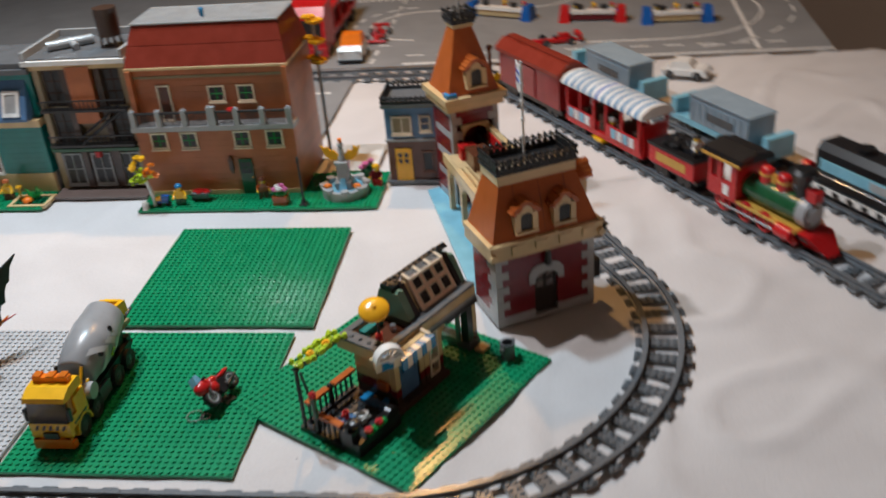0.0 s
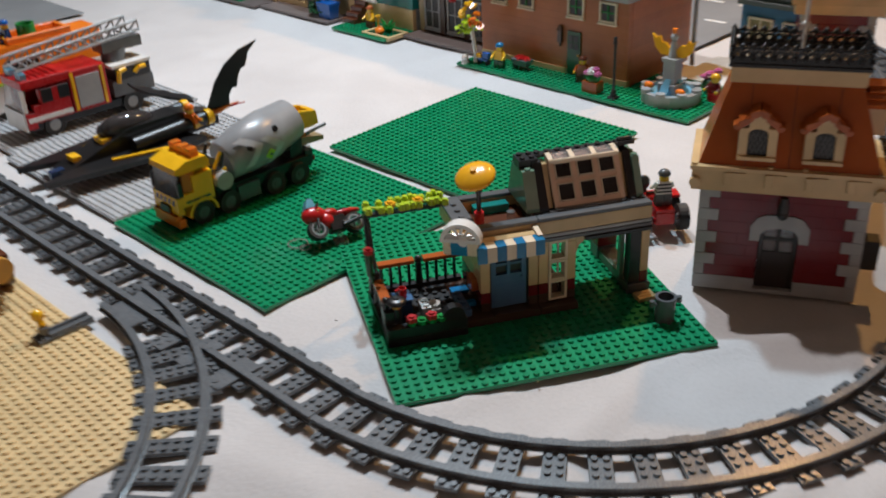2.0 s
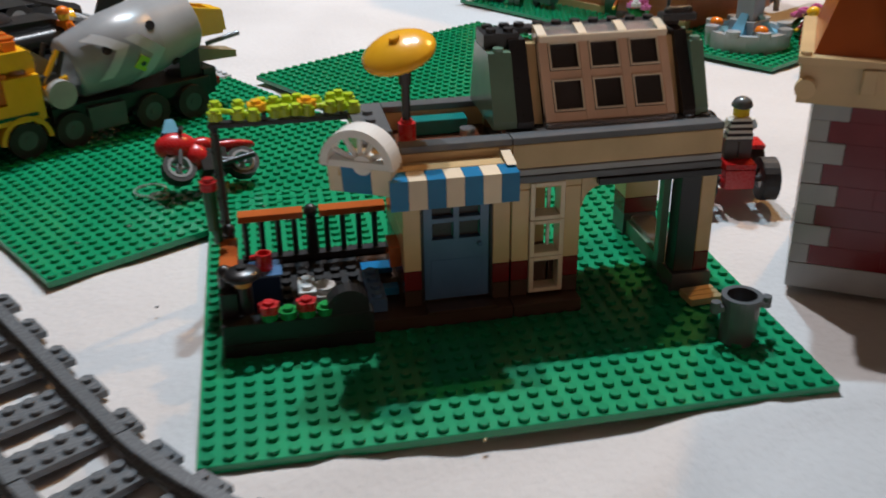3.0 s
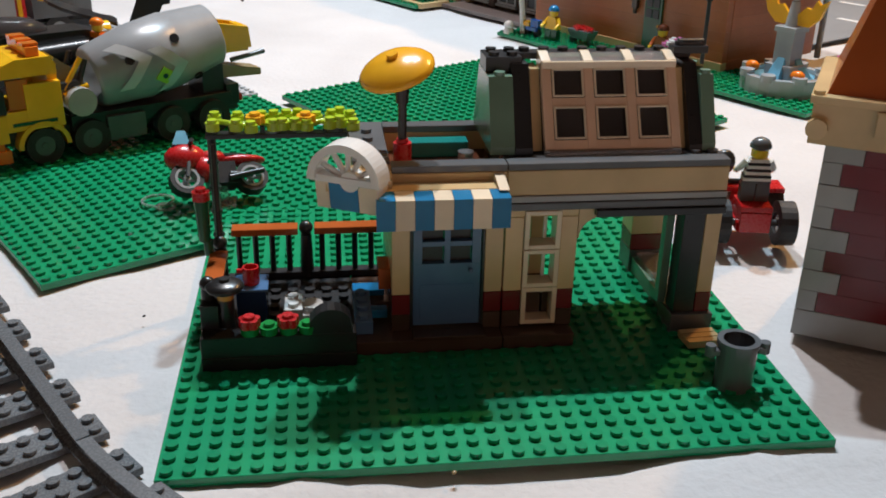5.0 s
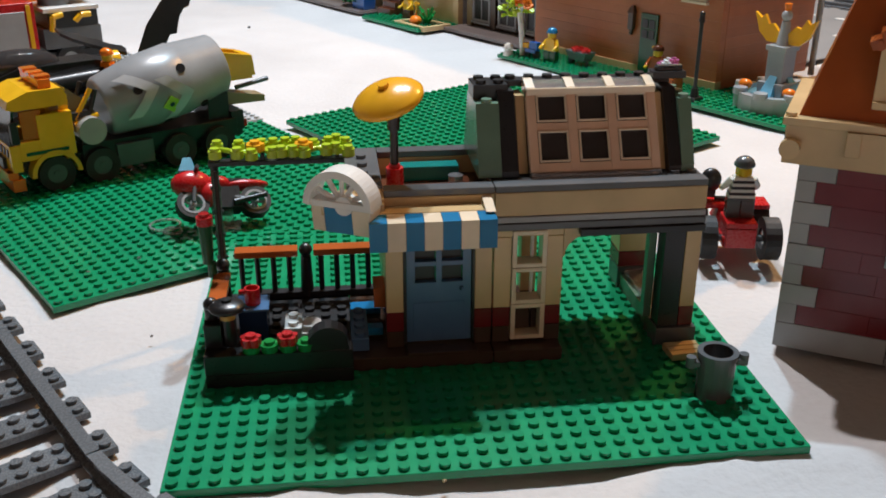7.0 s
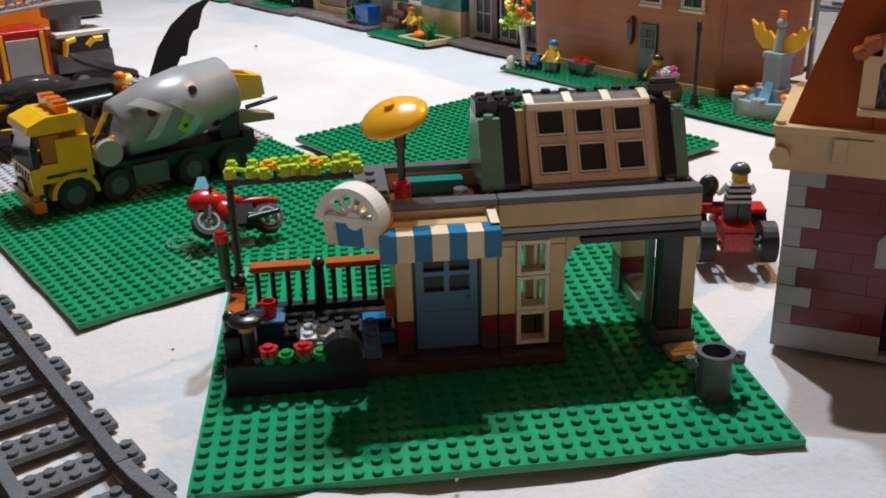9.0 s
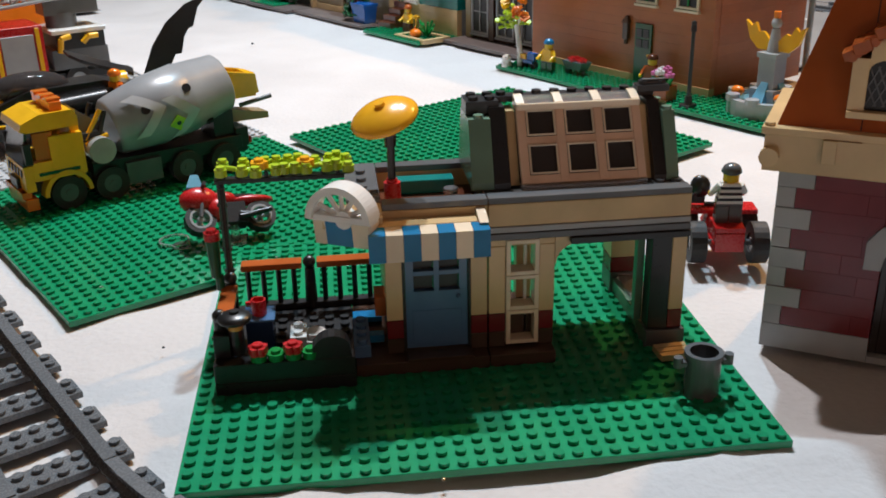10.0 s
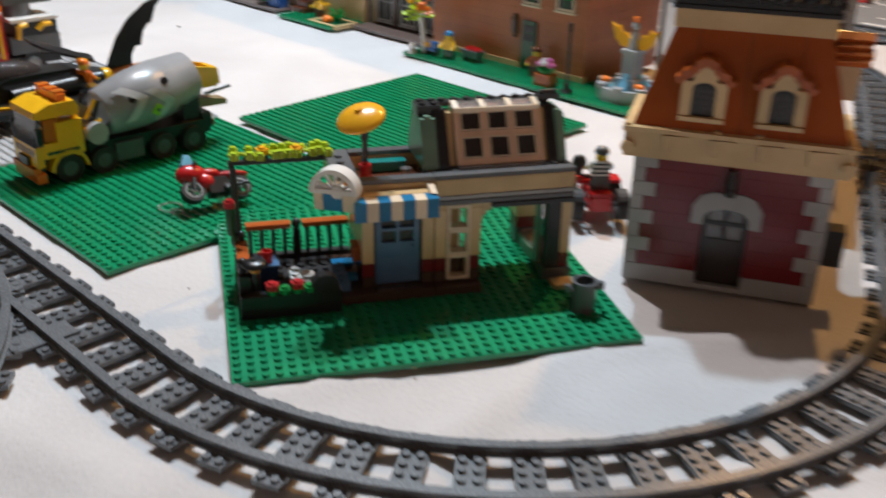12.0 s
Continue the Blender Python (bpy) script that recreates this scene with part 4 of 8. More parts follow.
    # eave
    part("eave", M_((-0.0075, -0.0075, 0.0945, W + 0.0075, D + 0.004, 0.1120)), TAN, t, "tan moulded eave")
    part("eave_tile", M_((-0.009, -0.009, 0.1122, W + 0.009, D + 0.005, 0.1156)), TAN, t)
    for k in range(4):
        xa = 0.018 + k * 0.0305
        part("eave_bracket", M_((xa, -0.0105, 0.1010, xa + 0.006, -0.0077, 0.1120)).prism([(xa + 0.006, 0.1085), (xa + 0.006, 0.1120), (xa + 0.016, 0.1120)], -0.0100, -0.0077, "y"), TAN, t)
    part("eave_scroll", Mesh().cyl(-0.0045, 0.1020, -0.012, -0.0077, 0.0045, 12, axis="y"), TAN, t)
    part("eave_scroll", Mesh().cyl(W + 0.0045, 0.1020, -0.012, -0.0077, 0.0045, 12, axis="y"), TAN, t)
    for xa in (-0.006, 0.052, 0.078, W + 0.004):
        part("eave_stud", Mesh().stud(xa, -0.005, 0.1156), TAN, t)
    part("mansard", Mesh().taper((-0.003, -0.003, W + 0.003, D + 0.003), (0.0165, 0.0165, W - 0.0165, D - 0.006), 0.1156, 0.1780), DORANGE, t, "dark orange sloped mansard roof")
    for x0, x1 in ((0.0325, 0.0330), (0.0650, 0.0655), (0.0975, 0.0980)):
        a = Mesh()
        a.prism([(-0.0032, 0.1158), (0.0163, 0.1780), (0.0166, 0.1780), (-0.0028, 0.1158)], x0, x1, "x")
        part("roof_joint", a, UMBER, t)
    part("roof_band", M_((0.0150, 0.0150, 0.1782, W - 0.0150, D - 0.004, 0.1905)), TAN, t)
    part("roof_deck", M_((0.0130, 0.0130, 0.1907, W - 0.0130, D - 0.002, 0.1935)), BLACK, t)
    crest(t, 0.0145, 0.0145, W - 0.0145, D - 0.004, 0.1935, 0.0175)
    # cream pieces added in place of the pale glints between the crest scrolls
    for k in range(6):
        xa = 0.0200 + k * 0.0155
        part("deck_clip", Mesh().box(xa, 0.0200, 0.1936, xa + 0.0100, 0.0270, 0.1968).rod((xa + 0.002, 0.0225, 0.1968), (xa + 0.005, 0.0200, 0.2040), 0.0016).rod((xa + 0.008, 0.0225, 0.1968), (xa + 0.005, 0.0200, 0.2040), 0.0016), CREAM, t, "cream piece standing in for glints behind the cresting")
    for xa in (0.0400, 0.0890):
        dormer(t, pose(xa, 0.0020, 0.1225), 0.88)
    sd = part("side_dormer", M_((W - 0.012, 0.024, 0.138, W + 0.004, 0.046, 0.166)), TAN, t, "tan side dormer")
    for k in range(4):
        for sy in (-1, 1):
            q = Mesh()
            q.m = pose(W - 0.002, 0.035 + sy * (0.0150 - 0.0040 * k), 0.1640 + 0.0040 * k, -sy * 26, 0, 0)
            q.box(-0.010 - 0.002 * (k % 2), -0.0040, -0.001, 0.010 + 0.0014 * (k % 2), 0.0040, 0.0026)
            part("roof_tile", q, DORANGE, sd)
    part("side_cabinet", M_((W + 0.0002, 0.010, 0.026, W + 0.014, 0.026, 0.052)), BLACK, t, "black box on the side wall")
    ln = Mesh().rod((W + 0.0070, 0.012, 0.106), (W + 0.022, 0.012, 0.106), 0.0012).rod((W + 0.020, 0.012, 0.106), (W + 0.020, 0.012, 0.100), 0.0010)
    ln.cyl(W + 0.020, 0.012, 0.098, 0.101, 0.0060, 12, 0.002).cyl(W + 0.020, 0.012, 0.088, 0.098, 0.0036, 10, 0.0046).ball(W + 0.020, 0.012, 0.087, 0.0024, n=8, k=6)
    part("side_lantern", ln, BLACK, t, "black lantern hanging from a bracket")
    pole = Mesh().cyl(0.068, 0.055, 0.1935, 0.3050, 0.0016, 8)
    for k in range(5):
        pole.ball(0.068, 0.055, 0.215 + k * 0.021, 0.0030, n=8, k=6)
    part("flagpole", pole, WHITE, t, "white flagpole")
    for fx, fy, fz, fa in ((0.068, 0.055, 0.262, 74), (0.118, 0.3615, 0.326, -12)):
        cl = Mesh()
        cl.m = pose(fx, fy, fz, 0, 0, fa)
        fl = part("flag", cl.prism([(0.0, 0.0), (0.010, 0.004), (0.022, -0.001), (0.032, 0.002), (0.032, 0.035), (0.022, 0.032), (0.010, 0.037), (0.0, 0.034)], -0.0005, 0.0005, "y"), WHITE, t, "small white flag with blue bars")
        br = Mesh()
        br.m = cl.m
        part("flag_bar", br.box(0.003, -0.0010, 0.012, 0.030, 0.0010, 0.016).box(0.003, -0.0010, 0.022, 0.030, 0.0010, 0.026), BLUE, fl)
    part("tower_pole", Mesh().cyl(0.118, 0.3615, 0.2700, 0.3640, 0.0016, 8).cyl(0.118, 0.3615, 0.2700, 0.2760, 0.0032, 10), LGREY, t, "grey tower flagpole")

    # arcade between the front block and the clock tower
    y0, y1 = D + 0.002, 0.325
    part("platform", Mesh().prism([(0.0, y0), (0.122, y0), (0.152, y1 + 0.076), (0.062, y1 + 0.076)], 0.0, 0.0040, "z"), PBLUE, t, "pale blue-grey tiled platform")
    n = 4
    ar = thing("station_arcade", "tan arcade with open upper floor joining the station to its tower", "toy station", at @ pose(0.020, 0.004, 0, 0, 0, -5))
    for k in range(n + 1):
        ya = y0 + 0.004 + (y1 - y0 - 0.014) * k / n
        part("arcade_post", M_((0.020, ya, 0.004, 0.028, ya + 0.008, 0.078)), TAN, ar)
        part("arcade_post", M_((0.084, ya, 0.004, 0.092, ya + 0.008, 0.078)), DRED, ar)
        if k < n:
            yb = ya + (y1 - y0 - 0.014) / n
            part("arcade_arch", Mesh().prism([(ya + 0.008, 0.078), (ya + 0.008, 0.056)] + [(ya + 0.008 + (yb - ya - 0.008) * q / 8, 0.056 + 0.016 * math.sin(math.pi * q / 8)) for q in range(1, 8)] + [(yb, 0.056), (yb, 0.078)], 0.0205, 0.0275, "x"), TAN, ar)
            part("arcade_wall", M_((0.060, ya + 0.002, 0.004, 0.066, yb - 0.002, 0.078)), DRED, ar)
    part("upper_floor", M_((0.016, y0, 0.078, 0.096, y1, 0.0880)), TAN, ar, "tan upper floor of the arcade")
    part("upper_studs", Mesh().studs(0.024, y0 + 0.060, 6, 18, 0.0880, 10), TAN, ar)
    part("upper_rail", M_((0.016, y0, 0.0882, 0.022, y1, 0.0930)), TAN, ar)
    part("upper_wall", M_((0.086, y0 + 0.10, 0.0882, 0.094, y1, 0.1240)), TAN, ar)
    part("upper_panel", M_((0.0840, y0 + 0.12, 0.0900, 0.0858, y1 - 0.01, 0.1180)), RED, ar)
    part("stair_wall", M_((0.040, y1 - 0.075, 0.0882, 0.070, y1 - 0.035, 0.1120)), BROWN, ar)
    part("upper_chair", M_((0.036, y1 - 0.03, 0.0882, 0.060, y1 - 0.012, 0.1080)), RED, ar)
    part("lower_shelf", M_((0.030, y0 + 0.02, 0.0042, 0.056, y0 + 0.05, 0.030)), UMBER, ar)

    # clock tower
    tx0, tx1, ty0, ty1 = 0.081, 0.155, 0.325, 0.398
    for k in range(13):
        z = 0.004 + k * 0.0115
        q = 0.016 if k % 2 else 0.008
        for xa, xb in ((tx0, tx0 + q), (tx1 - q, tx1)):
            part("quoin", M_((xa, ty0 - (0.0004 if k % 2 else 0), z, xb, ty0 + 0.008, z + 0.0113)), LGREY, t)
        part("tower_side", M_((tx0, ty0 + 0.0082, z, tx0 + 0.008, ty1 - 0.008, z + 0.0113)), LGREY if k % 3 == 0 else DRED, t)
        part("tower_side", M_((tx1 - 0.008, ty0 + 0.0082, z, tx1, ty1 - 0.008, z + 0.0113)), LGREY if k % 3 == 0 else DRED, t)
        if z < 0.075 or z > 0.125:
            part("wall_brick", M_((tx0 + q + 0.0002, ty0 + 0.0004, z, tx1 - q - 0.0002, ty0 + 0.008, z + 0.0113)), DRED, t)
    part("tower_rear", M_((tx0, ty1 - 0.008, 0.004, tx1, ty1, 0.1530)), DRED, t)
    part("tower_arch", Mesh().prism(arch_poly(tx0 + 0.016, tx1 - 0.016, 0, 0.105, 0.1285), ty0 - 0.001, ty0 + 0.006, "y"), TAN, t)
    part("tower_eave", M_((tx0 - 0.007, ty0 - 0.007, 0.1535, tx1 + 0.007, ty1 + 0.007, 0.1640)), TAN, t)
    part("tower_eave_tile", M_((tx0 - 0.011, ty0 - 0.011, 0.1642, tx1 + 0.011, ty1 + 0.011, 0.1740)), TAN, t)
    part("tower_roof", Mesh().taper((tx0 - 0.002, ty0 - 0.002, tx1 + 0.002, ty1 + 0.002), (tx0 + 0.0235, ty0 + 0.0235, tx1 - 0.0235, ty1 - 0.0235), 0.1742, 0.2640), DORANGE, t, "steep dark orange tower roof")
    part("tower_top", M_((tx0 + 0.0215, ty0 + 0.0215, 0.2642, tx1 - 0.0215, ty1 - 0.0215, 0.2700)), TAN, t)
    crest(t, tx0 + 0.0195, ty0 + 0.0195, tx1 - 0.0195, ty1 - 0.0195, 0.2702, 0.020)
    dormer(t, pose((tx0 + tx1) / 2 + 0.004, ty0 + 0.002, 0.1830), 0.95)
    part("tower_finial", Mesh().cyl(tx1 + 0.004, ty0 + 0.03, 0.174, 0.222, 0.0035, 10, 0.0025).ball(tx1 + 0.004, ty0 + 0.03, 0.226, 0.0045), BROWN, t)
    part("eave_flower", Mesh().box(tx0 - 0.006, ty0 - 0.006, 0.1742, tx0 + 0.010, ty0 + 0.010, 0.1800), MBLUE, t)
    return t


station()

# ---------------------------------------------------------------- quad bike with striped figure, by the station
def quad_bike(at):
    t = thing("quad_bike", "red and black toy quad bike on the cloth beside the station", "toy quad bike", at)
    part("body", Mesh().box(-0.0085, -0.018, 0.008, 0.0085, 0.018, 0.0130).taper((-0.0085, 0.006, 0.0085, 0.020), (-0.006, 0.010, 0.006, 0.018), 0.0130, 0.0200).box(-0.0078, -0.0205, 0.0085, 0.0078, -0.001, 0.0190), RED, t)
    part("rear_rack", Mesh().box(-0.0080, -0.0200, 0.0192, 0.0080, -0.0020, 0.0222).box(-0.0200, 0.0040, 0.0215, 0.0200, 0.0180, 0.0240), RED, t)
    part("handlebar", Mesh().rod((-0.009, 0.010, 0.0255), (0.009, 0.010, 0.0255), 0.0013).rod((0, 0.010, 0.019), (0, 0.010, 0.0255), 0.0015), BLACK, t)
    for x in (-0.0165, 0.0165):
        for y in (-0.013, 0.015):
            part("axle", Mesh().cyl(y, 0.0115, min(x, 0.0), max(x, 0.0), 0.0018, 8, axis="x"), DGREY, t)
            w = part("wheel", Mesh().ring(y, 0.0115, x - 0.0042, x + 0.0042, 0.0115, 0.0055, 22, axis="x"), RUBBER, t)
            part("rim", Mesh().cyl(y, 0.0115, x - 0.0034, x + 0.0034, 0.0055, 14, axis="x"), DGREY, w)
    return t


QB = pose(0.3050, 0.206, 0, 0, 0, -10)
quad_bike(QB @ Matrix.Scale(1.1, 4))
toy_figure(QB @ pose(0, -0.010, 0.0245, 0, 0, 180), DGREY, WHITE, DGREY, "standing toy figure in black and white striped shirt and cap", stripes=BLACK)
solid("bike_bag", Mesh().ball(-0.011, 0.006, 0.030, 0.0065, 0.005, 0.0075, 12, 8).box(-0.016, 0.003, 0.020, -0.008, 0.009, 0.027), BLACK, "black sack carried on the quad bike", "toy sack", QB @ pose(-0.002, 0.006, 0.009))


# ---------------------------------------------------------------- red motorcycle
def motorcycle(at):
    t = thing("motorcycle", "red toy motorcycle, raised and tilted to fit the camera view", "toy motorcycle", at)
    for x in (-0.0165, 0.0165):
        w = part("wheel", Mesh().ring(x, 0.0, -0.0030, 0.0030, 0.0084, 0.0060, 24, axis="y"), RUBBER, t)
        rim = Mesh().ring(x, 0.0, -0.0032, 0.0032, 0.0061, 0.0048, 20, axis="y").cyl(x, 0.0, -0.0030, 0.0030, 0.0018, 10, axis="y")
        for k in range(5):
            a = radians(72 * k)
            rim.rod((x + 0.0012 * math.cos(a), 0, 0.0012 * math.sin(a)), (x + 0.0050 * math.cos(a), 0, 0.0050 * math.sin(a)), 0.0007, 6)
        part("rim", rim, MGREY, w, "grey spoked rim")
    part("fairing", Mesh().ball(-0.0150, 0, 0.0125, 0.0108, 0.0066, 0.0076, 18, 12).ball(-0.0060, 0, 0.0060, 0.0070, 0.0060, 0.0072, 16, 10), RED, t, "glossy red front fairing")
    part("tank", Mesh().ball(-0.0020, 0, 0.0115, 0.0080, 0.0054, 0.0046, 16, 10), RED, t)
    part("tail", Mesh().ball(0.0130, 0, 0.0102, 0.0132, 0.0044, 0.0030, 16, 10), RED, t, "red tail section")
    part("seat", Mesh().prism([(0.0020, 0.0118), (0.0035, 0.0132), (0.0130, 0.0130), (0.0150, 0.0119)], -0.0034, 0.0034, "y"), BLACK, t)
    part("engine", Mesh().box(-0.0060, -0.0046, -0.0045, 0.0085, 0.0046, 0.0080).rod((0.004, -0.0056, -0.002), (0.022, -0.0056, 0.0015), 0.0016), BLACK, t)
    part("fork", Mesh().rod((-0.0165, -0.0044, 0.0), (-0.0130, -0.0044, 0.0165), 0.0011).rod((-0.0165, 0.0044, 0.0), (-0.0130, 0.0044, 0.0165), 0.0011), DGREY, t)
    part("swing_arm", Mesh().rod((0.0165, -0.0042, 0.0), (0.0050, -0.0042, 0.0010), 0.0013).rod((0.0165, 0.0042, 0.0), (0.0050, 0.0042, 0.0010), 0.0013), DGREY, t)
    part("windscreen", Mesh().prism([(-0.0215, 0.0185), (-0.0180, 0.0262), (-0.0138, 0.0262), (-0.0125, 0.0185)], -0.0042, 0.0042, "y"), TBLUE, t, "clear blue windscreen")
    part("handlebar", Mesh().rod((-0.0125, -0.0085, 0.0185), (-0.0125, 0.0085, 0.0185), 0.0012), BLACK, t)
    return t


# pose fitted to the camera's view; a clear prop is added to carry it
BIKE = pose(0.0015, 0.2690, 0.0180, -46, 6, 20) @ Matrix.Scale(1.18, 4)
motorcycle(BIKE)
foot = BIKE @ Vector((0.001, -0.002, -0.004))
solid("bike_stand", Mesh().box(foot.x - 0.007, foot.y - 0.007, 0.0030, foot.x + 0.007, foot.y + 0.007, 0.0056).rod((foot.x, foot.y, 0.0056), tuple(foot), 0.0028, 10), CLEAR, "clear plastic prop added under the raised red motorcycle", "toy stand")
for px_, py_, rr in ((-0.036, 0.272, 0.010), (-0.030, 0.262, 0.006)):
    solid("clear_ring", Mesh().ring(0, 0, 0, 0.0012, rr, rr - 0.0014, 22), CLEAR, "clear plastic ring lying on the green baseplate", "toy ring", pose(px_, py_, 0.0037))
# ---------------------------------------------------------------- town houses (x along the street front, y to the back)
def window(t, x0, x1, z0, z1, y, frame_mat, pane_mat, bars=(1, 1), sill=None, label="", depth=0.003):
    """A framed window standing proud of a wall face at y, with glazing bars."""
    f = Mesh()
    w = 0.0027
    for b in ((x0, y - depth, z0, x0 + w, y, z1), (x1 - w, y - depth, z0, x1, y, z1), (x0 + w, y - depth, z0, x1 - w, y, z0 + w), (x0 + w, y - depth, z1 - w, x1 - w, y, z1)):
        f.box(*b)
    wf = part("window", f, frame_mat, t, label)
    part("pane", M_((x0 + w, y - 0.0008, z0 + w, x1 - w, y - 0.0002, z1 - w)), pane_mat, wf)
    g = Mesh()
    for k in range(1, bars[0] + 1):
        xa = x0 + (x1 - x0) * k / (bars[0] + 1)
        g.box(xa - 0.0009, y - 0.0024, z0 + w, xa + 0.0009, y - 0.001, z1 - w)
    for k in range(1, bars[1] + 1):
        za = z0 + (z1 - z0) * k / (bars[1] + 1)
        g.box(x0 + w, y - 0.0024, za - 0.0009, x1 - w, y - 0.001, za + 0.0009)
    if bars != (0, 0):
        part("glazing_bar", g, sill or frame_mat, wf)
    part("sill", M_((x0 - 0.0012, y - 0.0046, z0 - 0.0028, x1 + 0.0012, y, z0 - 0.0002)), frame_mat, wf)
    return wf


def courses(t, name, x0, x1, y0, y1, z0, z1, mat, h=0.0096):
    """A wall in brick courses with fine open joints, each course one part."""
    n = max(1, round((z1 - z0) / h))
    for k in range(n):
        za, zb = z0 + (z1 - z0) * k / n, z0 + (z1 - z0) * (k + 1) / n
        part(name, Mesh().box(x0, y0, za + 0.00003, x1, y1, zb - 0.00003, 0.00008), mat, t)


def hotel():
    t = thing("hotel", "orange-brown toy hotel with balcony and dark red mansard roof", "toy house", town(0, 0, 0.003))
    W, F, D = 0.256, 0.056, 0.205
    part("plinth", M_((0, F - 0.001, 0, 0.158, F + 0.008, 0.008), (0.182, F - 0.001, 0, W, F + 0.008, 0.008)), TAN, t)
    courses(t, "wall_course", 0.0004, W - 0.0004, F, F + 0.008, 0.008, 0.112, NOUGAT)
    courses(t, "side_course", W - 0.008, W, F + 0.0082, D, 0.0, 0.205, NOUGAT)
    courses(t, "side_course", 0.0, 0.008, F + 0.0082, D, 0.0, 0.205, NOUGAT)
    part("wall_rear", M_((0.008, D - 0.008, 0, W - 0.008, D, 0.205)), NOUGAT, t)
    G = F + 0.018
    part("balcony_floor", M_((-0.003, F - 0.008, 0.112, W + 0.003, G + 0.004, 0.1200)), LGREY, t, "light grey balcony slab")
    courses(t, "wall_course", 0.0084, W - 0.0084, G, G + 0.008, 0.1202, 0.196, NOUGAT)
    part("wall_stripe", M_((0.0, G - 0.0008, 0.1900, W, G + 0.007, 0.1945)), DTAN, t)
    part("cornice", M_((-0.002, G - 0.006, 0.2050, W + 0.002, D + 0.002, 0.2090)), TAN, t, "tan cornice strip")
    part("cornice_wall", M_((0.0, G - 0.002, 0.1962, W, D, 0.2048)), NOUGAT, t)
    part("roof_lower", Mesh().taper((-0.001, G - 0.004, W + 0.001, D + 0.001), (0.006, G + 0.010, W - 0.006, D - 0.008), 0.2092, 0.2400), RUST, t, "glossy dark red mansard roof")
    part("roof_upper", Mesh().taper((0.0058, G + 0.0096, W - 0.0058, D - 0.0076), (0.013, G + 0.024, W - 0.013, D - 0.018), 0.2402, 0.2680), RUST, t)
    part("roof_deck", M_((0.011, G + 0.021, 0.2682, W - 0.011, D - 0.015, 0.2710)), LGREY, t, "pale grey studded roof deck")
    tagged(part("roof_studs", Mesh().studs(0.012, G + 0.022, 29, 11, 0.2710, 8), LGREY, t), kind="stuff")
    part("roof_figure", Mesh().cyl(0.120, 0.120, 0.2710, 0.279, 0.0035, 10).ball(0.120, 0.120, 0.2815, 0.0042), MBLUE, t)
    for x in (0.023, 0.072, 0.158, 0.210):
        window(t, x, x + 0.0275, 0.0815, 0.1085, F, CREAM, BLACK, (1, 1), BGREEN, "cream framed window with green glazing bars")
    for x in (0.124, 0.171):
        window(t, x, x + 0.0275, 0.150, 0.177, G, CREAM, BLACK, (1, 1), BGREEN, "cream framed window with green glazing bars")
    window(t, 0.042, 0.064, 0.1215, 0.180, G, CREAM, BROWN, (0, 1), BROWN, "brown balcony door with cream frame")
    d = part("door", M_((0.1590, F - 0.0026, 0.0, 0.1810, F - 0.0002, 0.0615)), DGREEN, t, "green front door with four dark panes")
    for i in (0, 1):
        for j in (0, 1):
            part("door_pane", M_((0.1618 + i * 0.0088, F - 0.0034, 0.037 + j * 0.0105, 0.1692 + i * 0.0088, F - 0.0027, 0.0455 + j * 0.0105)), BLACK, d)
    part("door_knob", Mesh().ball(0.1785, F - 0.0035, 0.030, 0.0014, n=8, k=6), GOLD, d)
    part("wall_lantern", Mesh().box(0.1435, F - 0.005, 0.043, 0.1500, F, 0.060).taper((0.1425, F - 0.006, 0.1510, F), (0.1455, F - 0.003, 0.1480, F), 0.060, 0.067).cyl(0.1467, F - 0.0025, 0.038, 0.043, 0.002, 8), UMBER, t, "dark wall lantern")
    for k in range(7):
        x = -0.001 + k * 0.0417
        big = k == 3
        part("balcony_post", M_((x, F - 0.008, 0.1202, x + (0.013 if big else 0.008), F, 0.150 if big else 0.146)).stud(x + 0.004, F - 0.004, 0.150 if big else 0.146, 10), LGREY, t)
        if k < 6:
            r = Mesh().box(x + 0.008, F - 0.006, 0.1400, x + 0.0417, F - 0.002, 0.1430)
            br = part("balcony_rail", r, BLACK, t, "black balcony railing")
            for q in range(7):
                part("baluster", M_((x + 0.0102 + q * 0.0043, F - 0.005, 0.1202, x + 0.0122 + q * 0.0043, F - 0.003, 0.1399)), BLACK, br)
    part("balcony_plant", flower_head(Mesh(), 0.163, F - 0.004, 0.143, 0.005), RED, t)
    return t


hotel()


